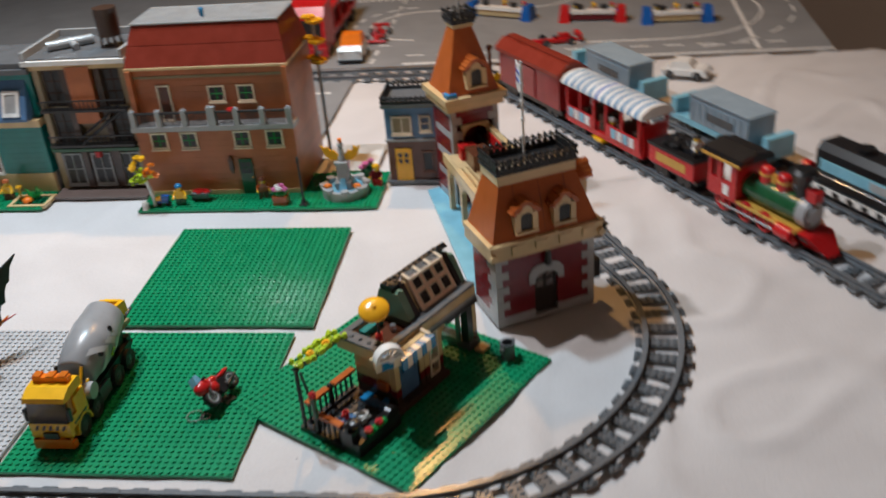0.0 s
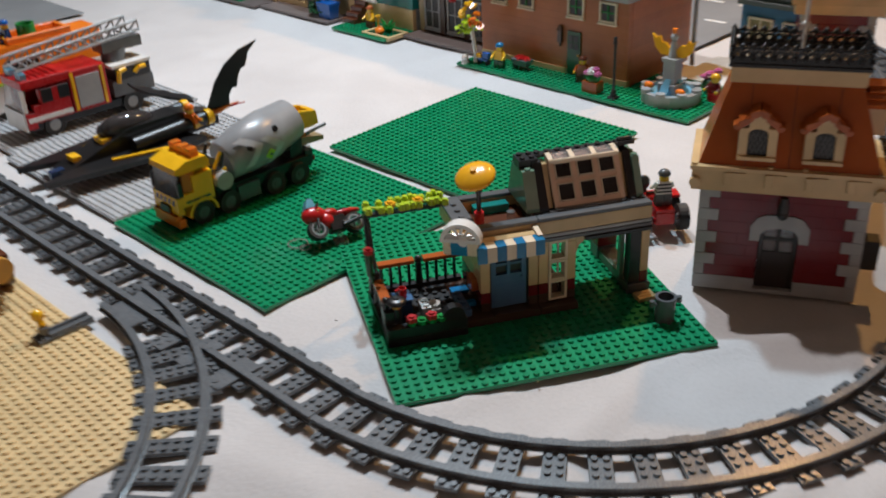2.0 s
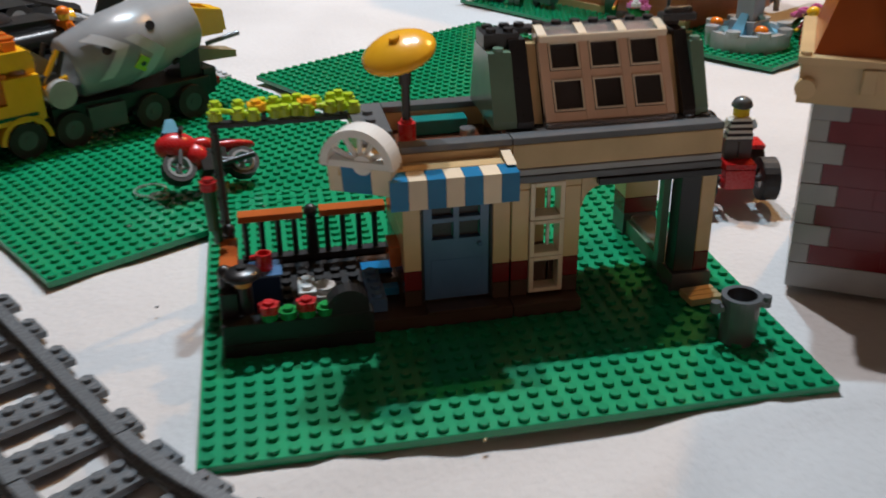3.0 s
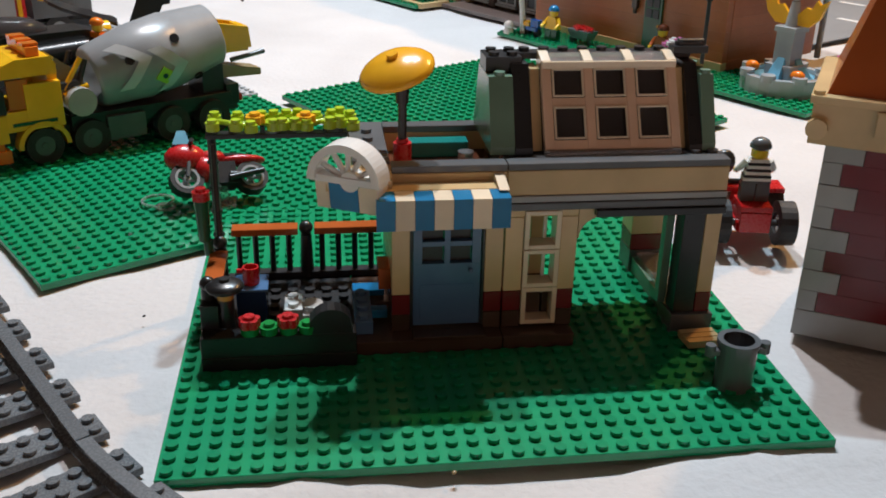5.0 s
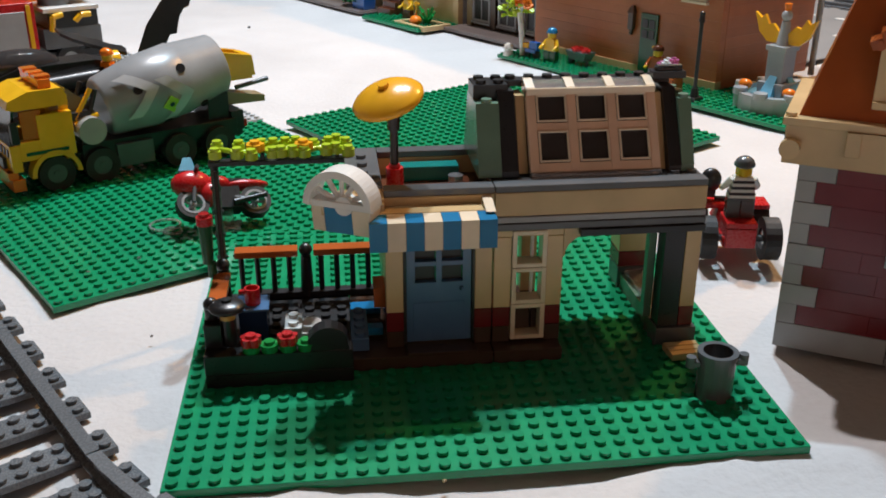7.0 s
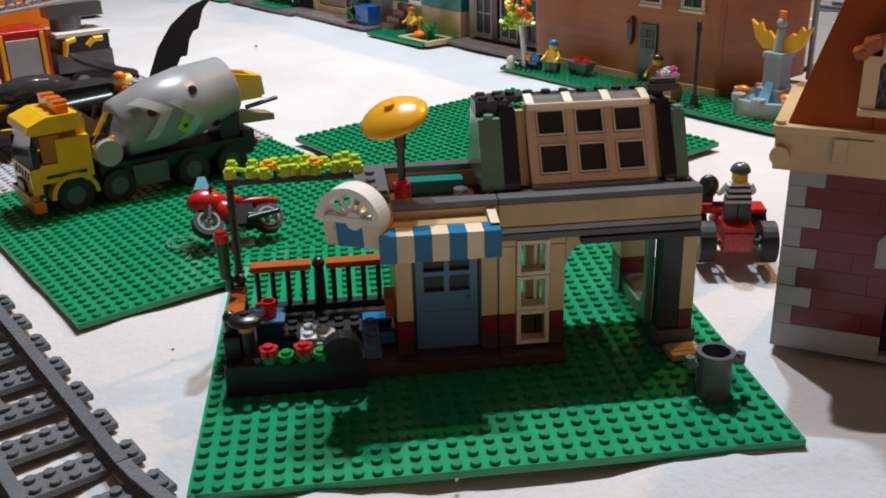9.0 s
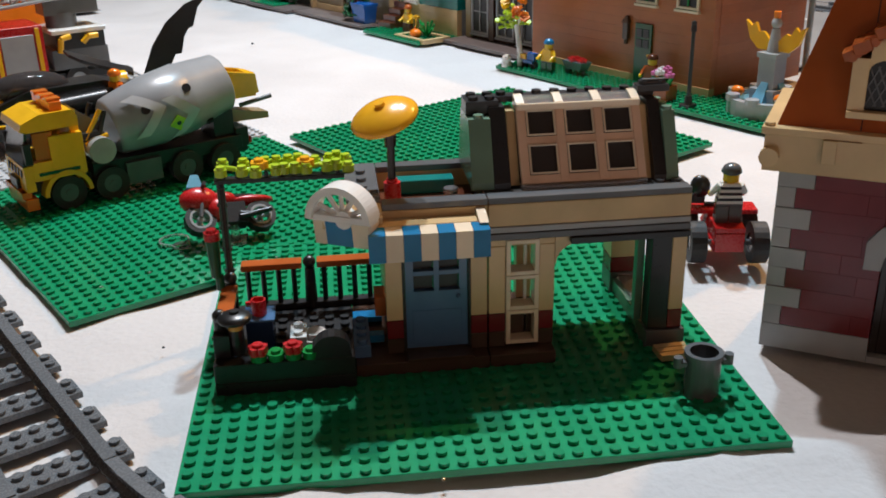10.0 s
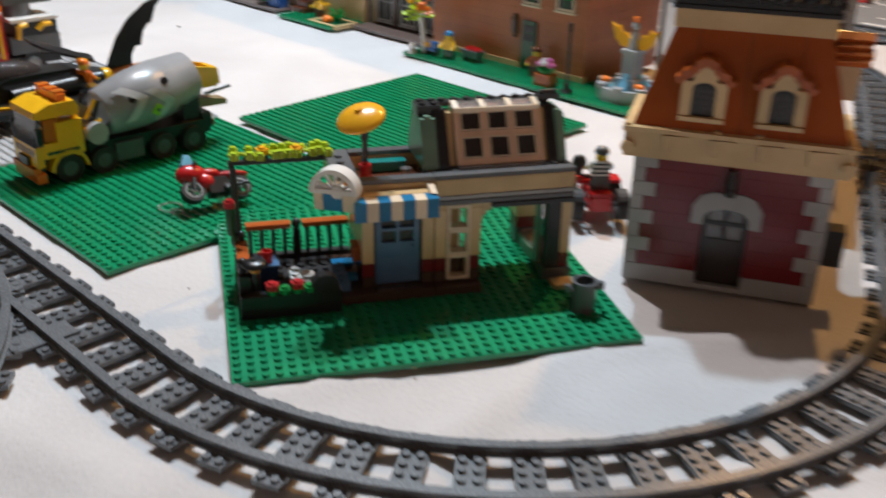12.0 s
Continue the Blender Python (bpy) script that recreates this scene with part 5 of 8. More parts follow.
def garden():
    # blossom tree at the hotel's corner
    t = thing("blossom_tree", "toy tree with white trunk and yellow, orange and lime blossoms", "toy tree", town(0.020, 0.016, 0.003))
    tr = Mesh().tube([(0.004, 0, 0), (0.003, 0, 0.018), (0.0, 0, 0.036), (-0.004, 0, 0.052)], 0.0032, 10)
    tr.rod((-0.002, 0, 0.046), (0.010, -0.003, 0.060), 0.0018).rod((-0.003, 0, 0.048), (-0.014, 0.002, 0.058), 0.0018)
    part("trunk", tr, WHITE, t)
    rnd = random.Random(7)
    for nm, mat, cen, cnt in (("lime_leaf", LIME, (-0.008, 0, 0.052), 12), ("yellow_blossom", YELLOW, (-0.008, 0, 0.072), 7), ("orange_blossom", ORANGE, (0.012, -0.002, 0.066), 7)):
        for k in range(cnt):
            m = Mesh()
            m.m = pose(cen[0] + rnd.uniform(-0.012, 0.012), cen[1] + rnd.uniform(-0.008, 0.008), cen[2] + rnd.uniform(-0.010, 0.010), rnd.uniform(-40, 40), rnd.uniform(-40, 40), rnd.uniform(0, 180))
            if nm == "lime_leaf":
                for q in range(3):
                    a = radians(120 * q)
                    m.rod((0, 0, 0), (0.008 * math.cos(a), 0.008 * math.sin(a), 0.001), 0.0012, 6).cyl(0.008 * math.cos(a), 0.008 * math.sin(a), 0, 0.0025, 0.0030, 9)
            else:
                flower_head(m, 0, 0, 0, 0.0042)
            part(nm, m, mat, t)
    # street furniture on the green plate
    p = thing("street_lamp", "thin black toy street lamp at the plate edge", "street lamp", town(0.268, 0.010, 0.003))
    part("post", Mesh().box(-0.006, -0.006, 0, 0.006, 0.006, 0.004).cyl(0, 0, 0.004, 0.012, 0.0042, 12, 0.003).cyl(0, 0, 0.012, 0.072, 0.0018, 10), BLACK, p)
    part("finial", Mesh().cyl(0, 0, 0.072, 0.078, 0.003, 10, 0.0022).ball(0, 0, 0.079, 0.0026, n=10, k=6), BLACK, p)
    b = thing("flower_crate", "brown crate of pink and white toy flowers", "flower box", town(0.230, 0.016, 0.003) @ Matrix.Scale(1.15, 4))
    part("crate", Mesh().box(-0.010, -0.006, 0, 0.010, 0.008, 0.003).box(-0.010, -0.006, 0.003, 0.010, -0.004, 0.013).box(-0.010, 0.006, 0.003, 0.010, 0.008, 0.013).box(-0.010, -0.004, 0.003, -0.008, 0.006, 0.013).box(0.008, -0.004, 0.003, 0.010, 0.006, 0.013), DORANGE, b)
    part("leaves", Mesh().ball(0, 0.001, 0.015, 0.009, 0.006, 0.005, 9, 5).rod((-0.006, 0, 0.014), (-0.010, 0, 0.020), 0.002).rod((0.006, 0, 0.014), (0.010, 0, 0.020), 0.002), BGREEN, b)
    for x, y, z, m in ((-0.007, 0, 0.020, PINK), (0.0, -0.003, 0.022, WHITE), (0.007, 0.001, 0.020, PINK), (0.002, 0.004, 0.024, PINK), (-0.003, 0.003, 0.023, WHITE)):
        part("flower", flower_head(Mesh(), x, y, z, 0.0032), m, b)
    # wheelbarrow with red flowers, sack, helmet
    c = thing("flower_cart", "dark grey toy cart heaped with red flowers", "toy cart", town(0.096, 0.034, 0.003))
    part("tray", Mesh().taper((-0.011, -0.006, 0.011, 0.006), (-0.015, -0.008, 0.015, 0.008), 0.006, 0.015), DGREY, c)
    part("wheel", Mesh().cyl(-0.013, 0.004, -0.002, 0.002, 0.004, 12, axis="y"), RUBBER, c)
    part("leg", Mesh().rod((0.010, 0, 0), (0.010, 0, 0.008), 0.0018), DGREY, c)
    rf = Mesh()
    for x, y in ((-0.009, 0.002), (-0.002, -0.003), (0.005, 0.003), (0.010, -0.002), (-0.005, 0.005)):
        flower_head(rf, x, y, 0.014, 0.004)
    part("red_flowers", rf, RED, c)
    toy_figure(town(0.066, 0.020, 0.003, 8), DGREEN, YELLOW, MBLUE, "toy figure in yellow and green with blue cap")
    toy_figure(town(0.196, 0.040, 0.003, 20), BROWN, DORANGE, BROWN, "toy figure in brown beside the green door")
    bk = thing("toy_bicycle", "blue and yellow toy cart leaning by the tree", "toy cart", town(0.036, 0.018, 0.003))
    part("frame", Mesh().box(-0.006, -0.004, 0.006, 0.010, 0.004, 0.010).box(0.0, -0.003, 0.010, 0.012, 0.003, 0.018), BLUE, bk)
    part("seat", M_((-0.010, -0.004, 0.010, -0.001, 0.004, 0.015)), AMBER, bk)
    for x in (-0.006, 0.009):
        part("wheel", Mesh().cyl(x, 0.0045, -0.002, 0.002, 0.0045, 14, axis="y"), RUBBER, bk)
    solid("white_urn", Mesh().cyl(0, 0, 0, 0.006, 0.006, 14, 0.0045).ball(0, 0, 0.009, 0.0055, 0.0055, 0.005, 14, 8), WHITE, "round white toy urn on the green plate", "toy urn", town(0.012, 0.006, 0.003))
    # fountain
    f = thing("fountain", "light grey toy fountain with golden wings and blue water", "fountain", town(0.326, 0.052, 0.003) @ Matrix.Scale(1.16, 4))
    part("basin", Mesh().ring(0, 0, 0, 0.013, 0.032, 0.026, 24).cyl(0, 0, 0, 0.003, 0.026, 24), LGREY, f, "round light grey basin")
    for k in range(8):
        a = radians(45 * k + 10)
        part("basin_block", Mesh().cyl(0.029 * math.cos(a), 0.029 * math.sin(a), 0.011, 0.016, 0.0055, 10), LGREY, f)
    part("water", Mesh().cyl(0, 0, 0.003, 0.0095, 0.0258, 24), TBLUE, f, "clear blue water")
    for k in range(3):
        a = radians(120 * k - 90)
        part("water_fall", Mesh().taper((0.012 * math.cos(a) - 0.006, 0.012 * math.sin(a) - 0.006, 0.012 * math.cos(a) + 0.006, 0.012 * math.sin(a) + 0.006), (0.004 * math.cos(a) - 0.003, 0.004 * math.sin(a) - 0.003, 0.004 * math.cos(a) + 0.003, 0.004 * math.sin(a) + 0.003), 0.009, 0.026), TBLUE, f)
    part("plinth", Mesh().box(-0.011, -0.011, 0.003, 0.011, 0.011, 0.020).box(-0.0075, -0.0075, 0.020, 0.0075, 0.0075, 0.044).box(-0.009, -0.009, 0.044, 0.009, 0.009, 0.048), LGREY, f)
    part("statue", Mesh().cyl(0, 0, 0.048, 0.066, 0.0055, 12, 0.003).ball(0, 0, 0.070, 0.0042), LGREY, f)
    for s in (-1, 1):
        wing = [(s * 0.004, 0.049), (s * 0.014, 0.049), (s * 0.022, 0.056), (s * 0.027, 0.070), (s * 0.021, 0.066), (s * 0.018, 0.069), (s * 0.014, 0.062), (s * 0.010, 0.063), (s * 0.004, 0.057)]
        part("wing", Mesh().prism(wing, -0.0015, 0.0015, "y"), AMBER, f, "golden wing")
    part("crown", Mesh().cyl(0, 0, 0.074, 0.079, 0.0025, 8, 0.003), ORANGE, f)
    for a, m in ((-150, ORANGE), (-35, ORANGE)):
        part("fish", Mesh().ball(0.024 * math.cos(radians(a)), 0.024 * math.sin(radians(a)), 0.016, 0.006, 0.004, 0.004, 10, 6), m, f)
    toy_figure(town(0.372, 0.078, 0.003, -10), RED, DRED, YELLOW, "toy figure in red with yellow hair by the fountain")
    pl = thing("garden_bush", "pink flowering toy bush on the green plate", "toy bush", town(0.350, 0.105, 0.003))
    part("leaves", Mesh().ball(0, 0, 0.010, 0.011, 0.010, 0.010, 9, 6).ball(0.006, 0.003, 0.020, 0.008, 0.007, 0.007, 9, 6), DGREEN, pl)
    part("flowers", flower_head(flower_head(flower_head(Mesh(), 0, 0, 0.024, 0.005), 0.008, 0.004, 0.028, 0.004), -0.006, -0.004, 0.020, 0.004), PINK, pl)
    solid("garden_path", Mesh().box(0, 0, 0, 0.075, 0.110, 0.0035), WHITE, "white tiled strip behind the fountain", "toy path", town(0.285, 0.128, 0.003))


garden()


def corner_house():
    t = thing("blue_house", "narrow sand blue toy house with yellow door", "toy house", town(0.392, 0.090))
    W, D = 0.082, 0.070
    part("plinth", M_((-0.003, -0.006, 0, W + 0.003, D, 0.006)), DGREY, t)
    courses(t, "wall_course", 0, W, 0, 0.008, 0.006, 0.072, BROWN)
    courses(t, "side_course", W - 0.008, W, 0.0082, D, 0.006, 0.128, SBLUE)
    courses(t, "side_course", 0, 0.008, 0.0082, D, 0.006, 0.128, SBLUE)
    part("wall_rear", M_((0.008, D - 0.008, 0.006, W - 0.008, D, 0.128)), SBLUE, t)
    part("string_course", M_((-0.002, -0.003, 0.072, W + 0.002, 0.010, 0.076)), LGREY, t)
    courses(t, "wall_course", 0, W, 0, 0.008, 0.076, 0.128, SBLUE)
    d = part("door", M_((0.012, -0.003, 0.006, 0.038, -0.0002, 0.060)), AMBER, t, "yellow door with dark panes")
    for i in (0, 1):
        for j in (0, 1):
            part("door_pane", M_((0.0165 + i * 0.0098, -0.0038, 0.036 + j * 0.010, 0.0225 + i * 0.0098, -0.0031, 0.043 + j * 0.010)), BLACK, d)
    window(t, 0.010, 0.042, 0.084, 0.114, 0, CREAM, DTAN, (1, 0), None, "cream two-light window")
    window(t, 0.054, 0.072, 0.088, 0.114, 0, CREAM, DBLUE, (0, 1), None, "small cream window")
    window(t, 0.054, 0.072, 0.020, 0.055, 0, BROWN, BLACK, (0, 0), None, "dark shop window")
    part("eave", M_((-0.004, -0.006, 0.128, W + 0.004, D + 0.003, 0.134)), DGREY, t)
    crest(t, -0.002, -0.004, W + 0.002, D, 0.134, 0.014)
    return t


corner_house()


def teal_house():
    t = thing("teal_house", "teal toy terraced house with tan bands and sloping skylight", "toy house", town(-0.328, 0.080))
    W, D = 0.156, 0.11
    courses(t, "base_course", 0, W, 0, 0.008, 0, 0.036, TAN)
    courses(t, "wall_course", 0, W, 0.001, 0.008, 0.036, 0.118, TEAL)
    courses(t, "side_course", W - 0.008, W, 0.0082, D, 0, 0.036, LGREY)
    courses(t, "side_course", W - 0.008, W, 0.0082, D, 0.036, 0.118, TEAL)
    part("band", M_((-0.002, -0.002, 0.118, W + 0.002, D, 0.130)), TAN, t)
    courses(t, "wall_course", 0, W, 0.012, 0.020, 0.130, 0.206, TEAL)
    courses(t, "side_course", W - 0.008, W, 0.0202, D, 0.130, 0.206, TEAL)
    courses(t, "side_course", 0, 0.008, 0.0202, D, 0.0, 0.206, TEAL)
    part("wall_rear", M_((0.008, D - 0.008, 0, W - 0.008, D, 0.206)), TEAL, t)
    part("eave", M_((-0.004, -0.003, 0.2062, W + 0.006, D + 0.002, 0.2145)), DGREY, t)
    part("roof", M_((0.0, 0.004, 0.2147, W, D, 0.2230)), DGREY, t)
    window(t, 0.043, 0.071, 0.038, 0.102, 0.001, WHITE, BROWN, (0, 0), None, "white framed brown door")
    window(t, 0.024, 0.056, 0.144, 0.186, 0.012, CREAM, DTAN, (1, 1), None, "cream framed upper window")
    window(t, 0.062, 0.084, 0.140, 0.186, 0.012, LGREY, BROWN, (0, 0), None, "brown upper door")
    part("balcony_rail", M_((0.002, -0.004, 0.144, 0.088, 0.0, 0.147)), DORANGE, t)
    bal = Mesh()
    for k in range(12):
        bal.box(0.004 + k * 0.0072, -0.003, 0.130, 0.0062 + k * 0.0072, -0.001, 0.144)
    part("balcony_balusters", bal, BLACK, t)
    part("balcony_plant", Mesh().ball(0.010, 0.002, 0.154, 0.010, 0.006, 0.008, 9, 6).ball(0.018, 0.001, 0.150, 0.007, 0.005, 0.006, 9, 6), BGREEN, t)
    sk = Mesh().prism([(-0.014, 0.132), (-0.014, 0.136), (0.012, 0.194), (0.012, 0.132)], 0.094, 0.146, "x")
    part("skylight_slope", sk, SBLUE, t, "sand blue sloping dormer")
    fr = Mesh()
    fr.m = pose(0.106, -0.0125, 0.1400, math.degrees(math.atan2(0.058, 0.026)), 0, 0)
    for b in ((0, 0, 0, 0.030, 0.006, 0.003), (0, 0.036, 0, 0.030, 0.042, 0.003), (0, 0.006, 0, 0.006, 0.036, 0.003), (0.024, 0.006, 0, 0.030, 0.036, 0.003)):
        fr.box(*b)
    part("skylight_frame", fr, WHITE, t, "white skylight frame")
    pn = Mesh()
    pn.m = fr.m
    part("skylight_pane", pn.box(0.006, 0.006, 0.0005, 0.024, 0.036, 0.0012), LGREY, t)
    for k in range(4):
        part("stair_step", M_((0.020 + 0.002 * k, -0.034 + k * 0.008, 0.003, 0.050 + 0.001 * k, -0.002, 0.011 + k * 0.0085)), BROWN, t, "brown entrance step")
    g = thing("vegetable_bed", "tan edged toy vegetable bed with pumpkin and leaves", "garden bed", town(-0.232, 0.020))
    part("edging", M_((0, 0, 0.0, 0.066, 0.006, 0.006), (0, 0.038, 0.0, 0.066, 0.044, 0.006), (0, 0.006, 0, 0.006, 0.038, 0.006), (0.060, 0.006, 0, 0.066, 0.038, 0.006), (0.006, 0.006, 0, 0.060, 0.038, 0.003)), TAN, g)
    part("pumpkin", Mesh().ball(0.030, 0.014, 0.009, 0.0085, 0.0075, 0.0062, 12, 8).cyl(0.030, 0.014, 0.014, 0.018, 0.0015, 6), ORANGE, g)
    lf = Mesh()
    for k in range(9):
        a = radians(40 * k)
        lf.rod((0.036, 0.028, 0.003), (0.036 + 0.013 * math.cos(a), 0.028 + 0.008 * math.sin(a), 0.016 + 0.004 * (k % 3)), 0.0016, 6)
    part("leaves", lf, BGREEN, g)
    part("sunflower", flower_head(Mesh().rod((0.010, 0.030, 0.003), (0.010, 0.030, 0.024), 0.0016), 0.010, 0.030, 0.024, 0.004), YELLOW, g)
    toy_figure(town(-0.243, 0.052, 0.003), BROWN, YELLOW, DORANGE, "small toy gardener beside the vegetable bed")
    return t


teal_house()


def brown_house():
    t = thing("brown_house", "dark brown toy town house with white cornice and black ironwork", "toy house", town(-0.166, 0.092))
    W, D = 0.158, 0.12
    courses(t, "wall_course", 0, W, 0, 0.008, 0, 0.078, UMBER)
    courses(t, "wall_course", 0, W, 0.004, 0.010, 0.078, 0.218, DTAN)
    part("wall_rear", M_((0, D - 0.008, 0, W, D, 0.218)), DTAN, t)
    part("wall_side", M_((0, 0.011, 0, 0.008, D - 0.008, 0.218), (W - 0.008, 0.011, 0, W, D - 0.008, 0.218)), DTAN, t)
    for k, x in enumerate((0.002, 0.048, 0.104, 0.146)):
        part("pilaster", M_((x, -0.004, 0.0, x + 0.010, 0.003, 0.216)), UMBER if k in (1, 2) else DTAN, t)
    for z in (0.082, 0.150):
        window(t, 0.014, 0.046, z, z + 0.058, 0.004, UMBER, BLACK, (1, 2), None, "tall dark window")
        window(t, 0.114, 0.146, z, z + 0.058, 0.004, UMBER, BLACK, (1, 2), None, "tall dark window")
    part("oriel", M_((0.060, -0.010, 0.120, 0.100, 0.003, 0.214)), NOUGAT, t, "orange-brown panel between windows")
    for z in (0.086, 0.146):
        b = Mesh().box(0.006, -0.018, z - 0.004, 0.150, -0.004, z)
        for k in range(20):
            b.box(0.008 + k * 0.0073, -0.018, z, 0.0095 + k * 0.0073, -0.0165, z + 0.014)
        b.box(0.006, -0.0185, z + 0.014, 0.150, -0.016, z + 0.016)
        part("iron_balcony", b, BLACK, t, "black iron balcony")
    part("fire_stair", Mesh().rod((0.060, -0.014, 0.086), (0.140, -0.014, 0.142), 0.0025).rod((0.056, -0.010, 0.094), (0.136, -0.010, 0.150), 0.0018), BLACK, t)
    for x in (0.012, 0.062, 0.112):
        window(t, x, x + 0.034, 0.010, 0.066, 0, LGREY, BLACK, (1, 1), None, "dark shop window with grey frame")
    part("shop_sign", Mesh().cyl(0.080, -0.008, 0.062, 0.072, 0.006, 14), RED, t)
    part("awning", M_((0.002, -0.012, 0.072, 0.156, 0.0, 0.078)), DGREEN, t)
    part("cornice", M_((-0.008, -0.014, 0.2185, W + 0.006, D + 0.004, 0.2260)), WHITE, t, "white cornice")
    part("cornice_trim", M_((-0.004, -0.008, 0.2100, W + 0.002, 0.003, 0.2183)), TAN, t)
    part("parapet", M_((-0.006, -0.012, 0.2262, 0.0, D, 0.240), (W - 0.002, -0.012, 0.2262, W + 0.004, D, 0.240), (0.0, D - 0.006, 0.2262, W - 0.002, D, 0.240)), LGREY, t)
    part("roof", M_((0.0, -0.008, 0.2262, W - 0.002, D - 0.006, 0.2285)), DGREY, t)
    part("water_tank", Mesh().cyl(0.120, 0.050, 0.246, 0.290, 0.018, 20).rod((0.108, 0.038, 0.228), (0.110, 0.040, 0.247), 0.002).rod((0.132, 0.038, 0.228), (0.130, 0.040, 0.247), 0.002).rod((0.132, 0.062, 0.228), (0.130, 0.060, 0.247), 0.002).rod((0.108, 0.062, 0.228), (0.110, 0.060, 0.247), 0.002), UMBER, t, "dark brown roof tank on legs")
    part("roof_pipe", Mesh().rod((0.020, 0.030, 0.236), (0.080, 0.070, 0.236), 0.008, 12).rod((0.040, 0.070, 0.234), (0.070, 0.030, 0.234), 0.006, 12), LGREY, t)
    part("kerb", M_((-0.002, -0.040, -0.0005, W + 0.002, -0.001, 0.0035)), PAVE, t, "dark brown pavement tiles")
    return t


brown_house()


def left_houses():
    # olive house with courtyard, tall slope roofed house, blue-grey house and a dark house further along
    t = thing("olive_house", "olive tan toy house with dark doorway and balcony flowers", "toy house", town(-0.520, 0.075))
    W, D = 0.190, 0.11
    courses(t, "wall_course", 0, 0.075, 0, 0.008, 0.012, 0.095, DTAN)
    part("plinth", M_((0, -0.003, 0, 0.078, 0.008, 0.012)), TAN, t)
    courses(t, "wall_course", 0.116, W, 0.012, 0.020, 0, 0.095, DTAN)
    part("doorway", M_((0.078, 0.004, 0, 0.114, 0.012, 0.095)), DGREY, t)
    window(t, 0.008, 0.038, 0.036, 0.070, 0, TAN, BROWN, (1, 0), None, "brown shuttered window")
    window(t, 0.042, 0.070, 0.036, 0.070, 0, TAN, BROWN, (1, 0), None, "brown shuttered window")
    window(t, 0.084, 0.108, 0.006, 0.072, 0.004, DGREY, BLACK, (0, 1), LGREY, "dark arched door")
    part("floor_band", M_((-0.002, -0.004, 0.095, W + 0.001, D, 0.102)), LGREY, t)
    courses(t, "wall_course", 0.0, W, 0.022, 0.030, 0.102, 0.200, DTAN)
    part("wall_rear", M_((0, D - 0.008, 0, W, D, 0.200)), DTAN, t)
    window(t, 0.020, 0.052, 0.122, 0.160, 0.022, DORANGE, UMBER, (0, 1), None, "orange-brown shutters")
    window(t, 0.120, 0.150, 0.116, 0.164, 0.022, NOUGAT, UMBER, (0, 1), None, "tan upper doors")
    part("upper_flowers", Mesh().box(0.0, 0.010, 0.168, 0.095, 0.022, 0.174), TAN, t)
    rf = Mesh()
    for k in range(6):
        flower_head(rf, 0.008 + k * 0.015, 0.015, 0.175, 0.0045)
    part("red_flowers", rf, RED, t)
    part("attic", Mesh().prism([(0.020, 0.200), (0.050, 0.262), (D, 0.262), (D, 0.200)], 0.0, 0.100, "x"), DBLUE, t, "dark blue attic slope")
    for k in range(3):
        part("attic_window", M_((0.014 + k * 0.028, 0.024, 0.205, 0.030 + k * 0.028, 0.036, 0.238)), WHITE, t)
    part("gable_tower", M_((0.110, 0.020, 0.200, 0.158, 0.085, 0.250)), NOUGAT, t)
    part("gable_cap", Mesh().prism([(0.104, 0.250), (0.134, 0.272), (0.164, 0.250)], 0.016, 0.088, "y"), YELLOW, t)
    part("iron_stair", Mesh().rod((0.085, -0.004, 0.102), (0.120, -0.004, 0.158), 0.004).box(0.110, -0.008, 0.154, 0.188, 0.010, 0.160).rod((0.080, 0.0, 0.108), (0.114, 0.0, 0.164), 0.003), BLACK, t)
    part("kerb", M_((0, -0.045, -0.0005, W, -0.004, 0.0035)), PAVE, t, "dark brown pavement tiles")
    for nm, mat, x, y, lab in (("shrub", DGREEN, -0.372, 0.055, "dark green leafy toy shrub by the wall"), ("blue_bin", BLUE, -0.348, 0.050, "blue toy bin by the wall")):
        if nm == "shrub":
            s = thing("shrub", lab, "toy shrub", town(x, y, 0.003))
            part("stem", Mesh().cyl(0, 0, 0, 0.030, 0.003, 8), BROWN, s)
            rnd = random.Random(9)
            lv = Mesh()
            for k in range(40):
                a, z = rnd.uniform(0, 6.28), rnd.uniform(0.006, 0.075)
                r = 0.020 * (1 - z / 0.10)
                lv.m = pose(r * math.cos(a), r * math.sin(a), z, rnd.uniform(-60, 60), rnd.uniform(-60, 60), 0)
                lv.box(-0.006, -0.004, -0.001, 0.006, 0.004, 0.001)
            part("leaves", lv, DGREEN, s)
        else:
            s = thing("dustbin", lab, "bin", town(x, y, 0.003))
            part("body", Mesh().taper((-0.014, -0.009, 0.014, 0.009), (-0.017, -0.011, 0.017, 0.011), 0, 0.024), BLUE, s)
            part("lid", M_((-0.018, -0.012, 0.024, 0.018, 0.012, 0.028)), BLUE, s)
    t = thing("grey_blue_house", "pale blue-grey toy house with white trim and terrace", "toy house", town(-0.735, 0.070))
    W = 0.212
    courses(t, "wall_course", 0, W, 0.016, 0.024, 0, 0.092, DGREY)
    part("terrace", M_((-0.002, -0.002, 0.092, W + 0.002, 0.11, 0.100)), LGREY, t)
    part("canopy_post", M_((0.004, 0, 0, 0.012, 0.008, 0.092)), TAN, t)
    part("canopy_post", M_((W - 0.012, 0, 0, W - 0.004, 0.008, 0.092)), TAN, t)
    courses(t, "wall_course", 0.0, 0.130, 0.030, 0.038, 0.100, 0.260, GBLUE)
    part("corner_trim", M_((-0.003, 0.026, 0.100, 0.005, 0.040, 0.262)), WHITE, t)
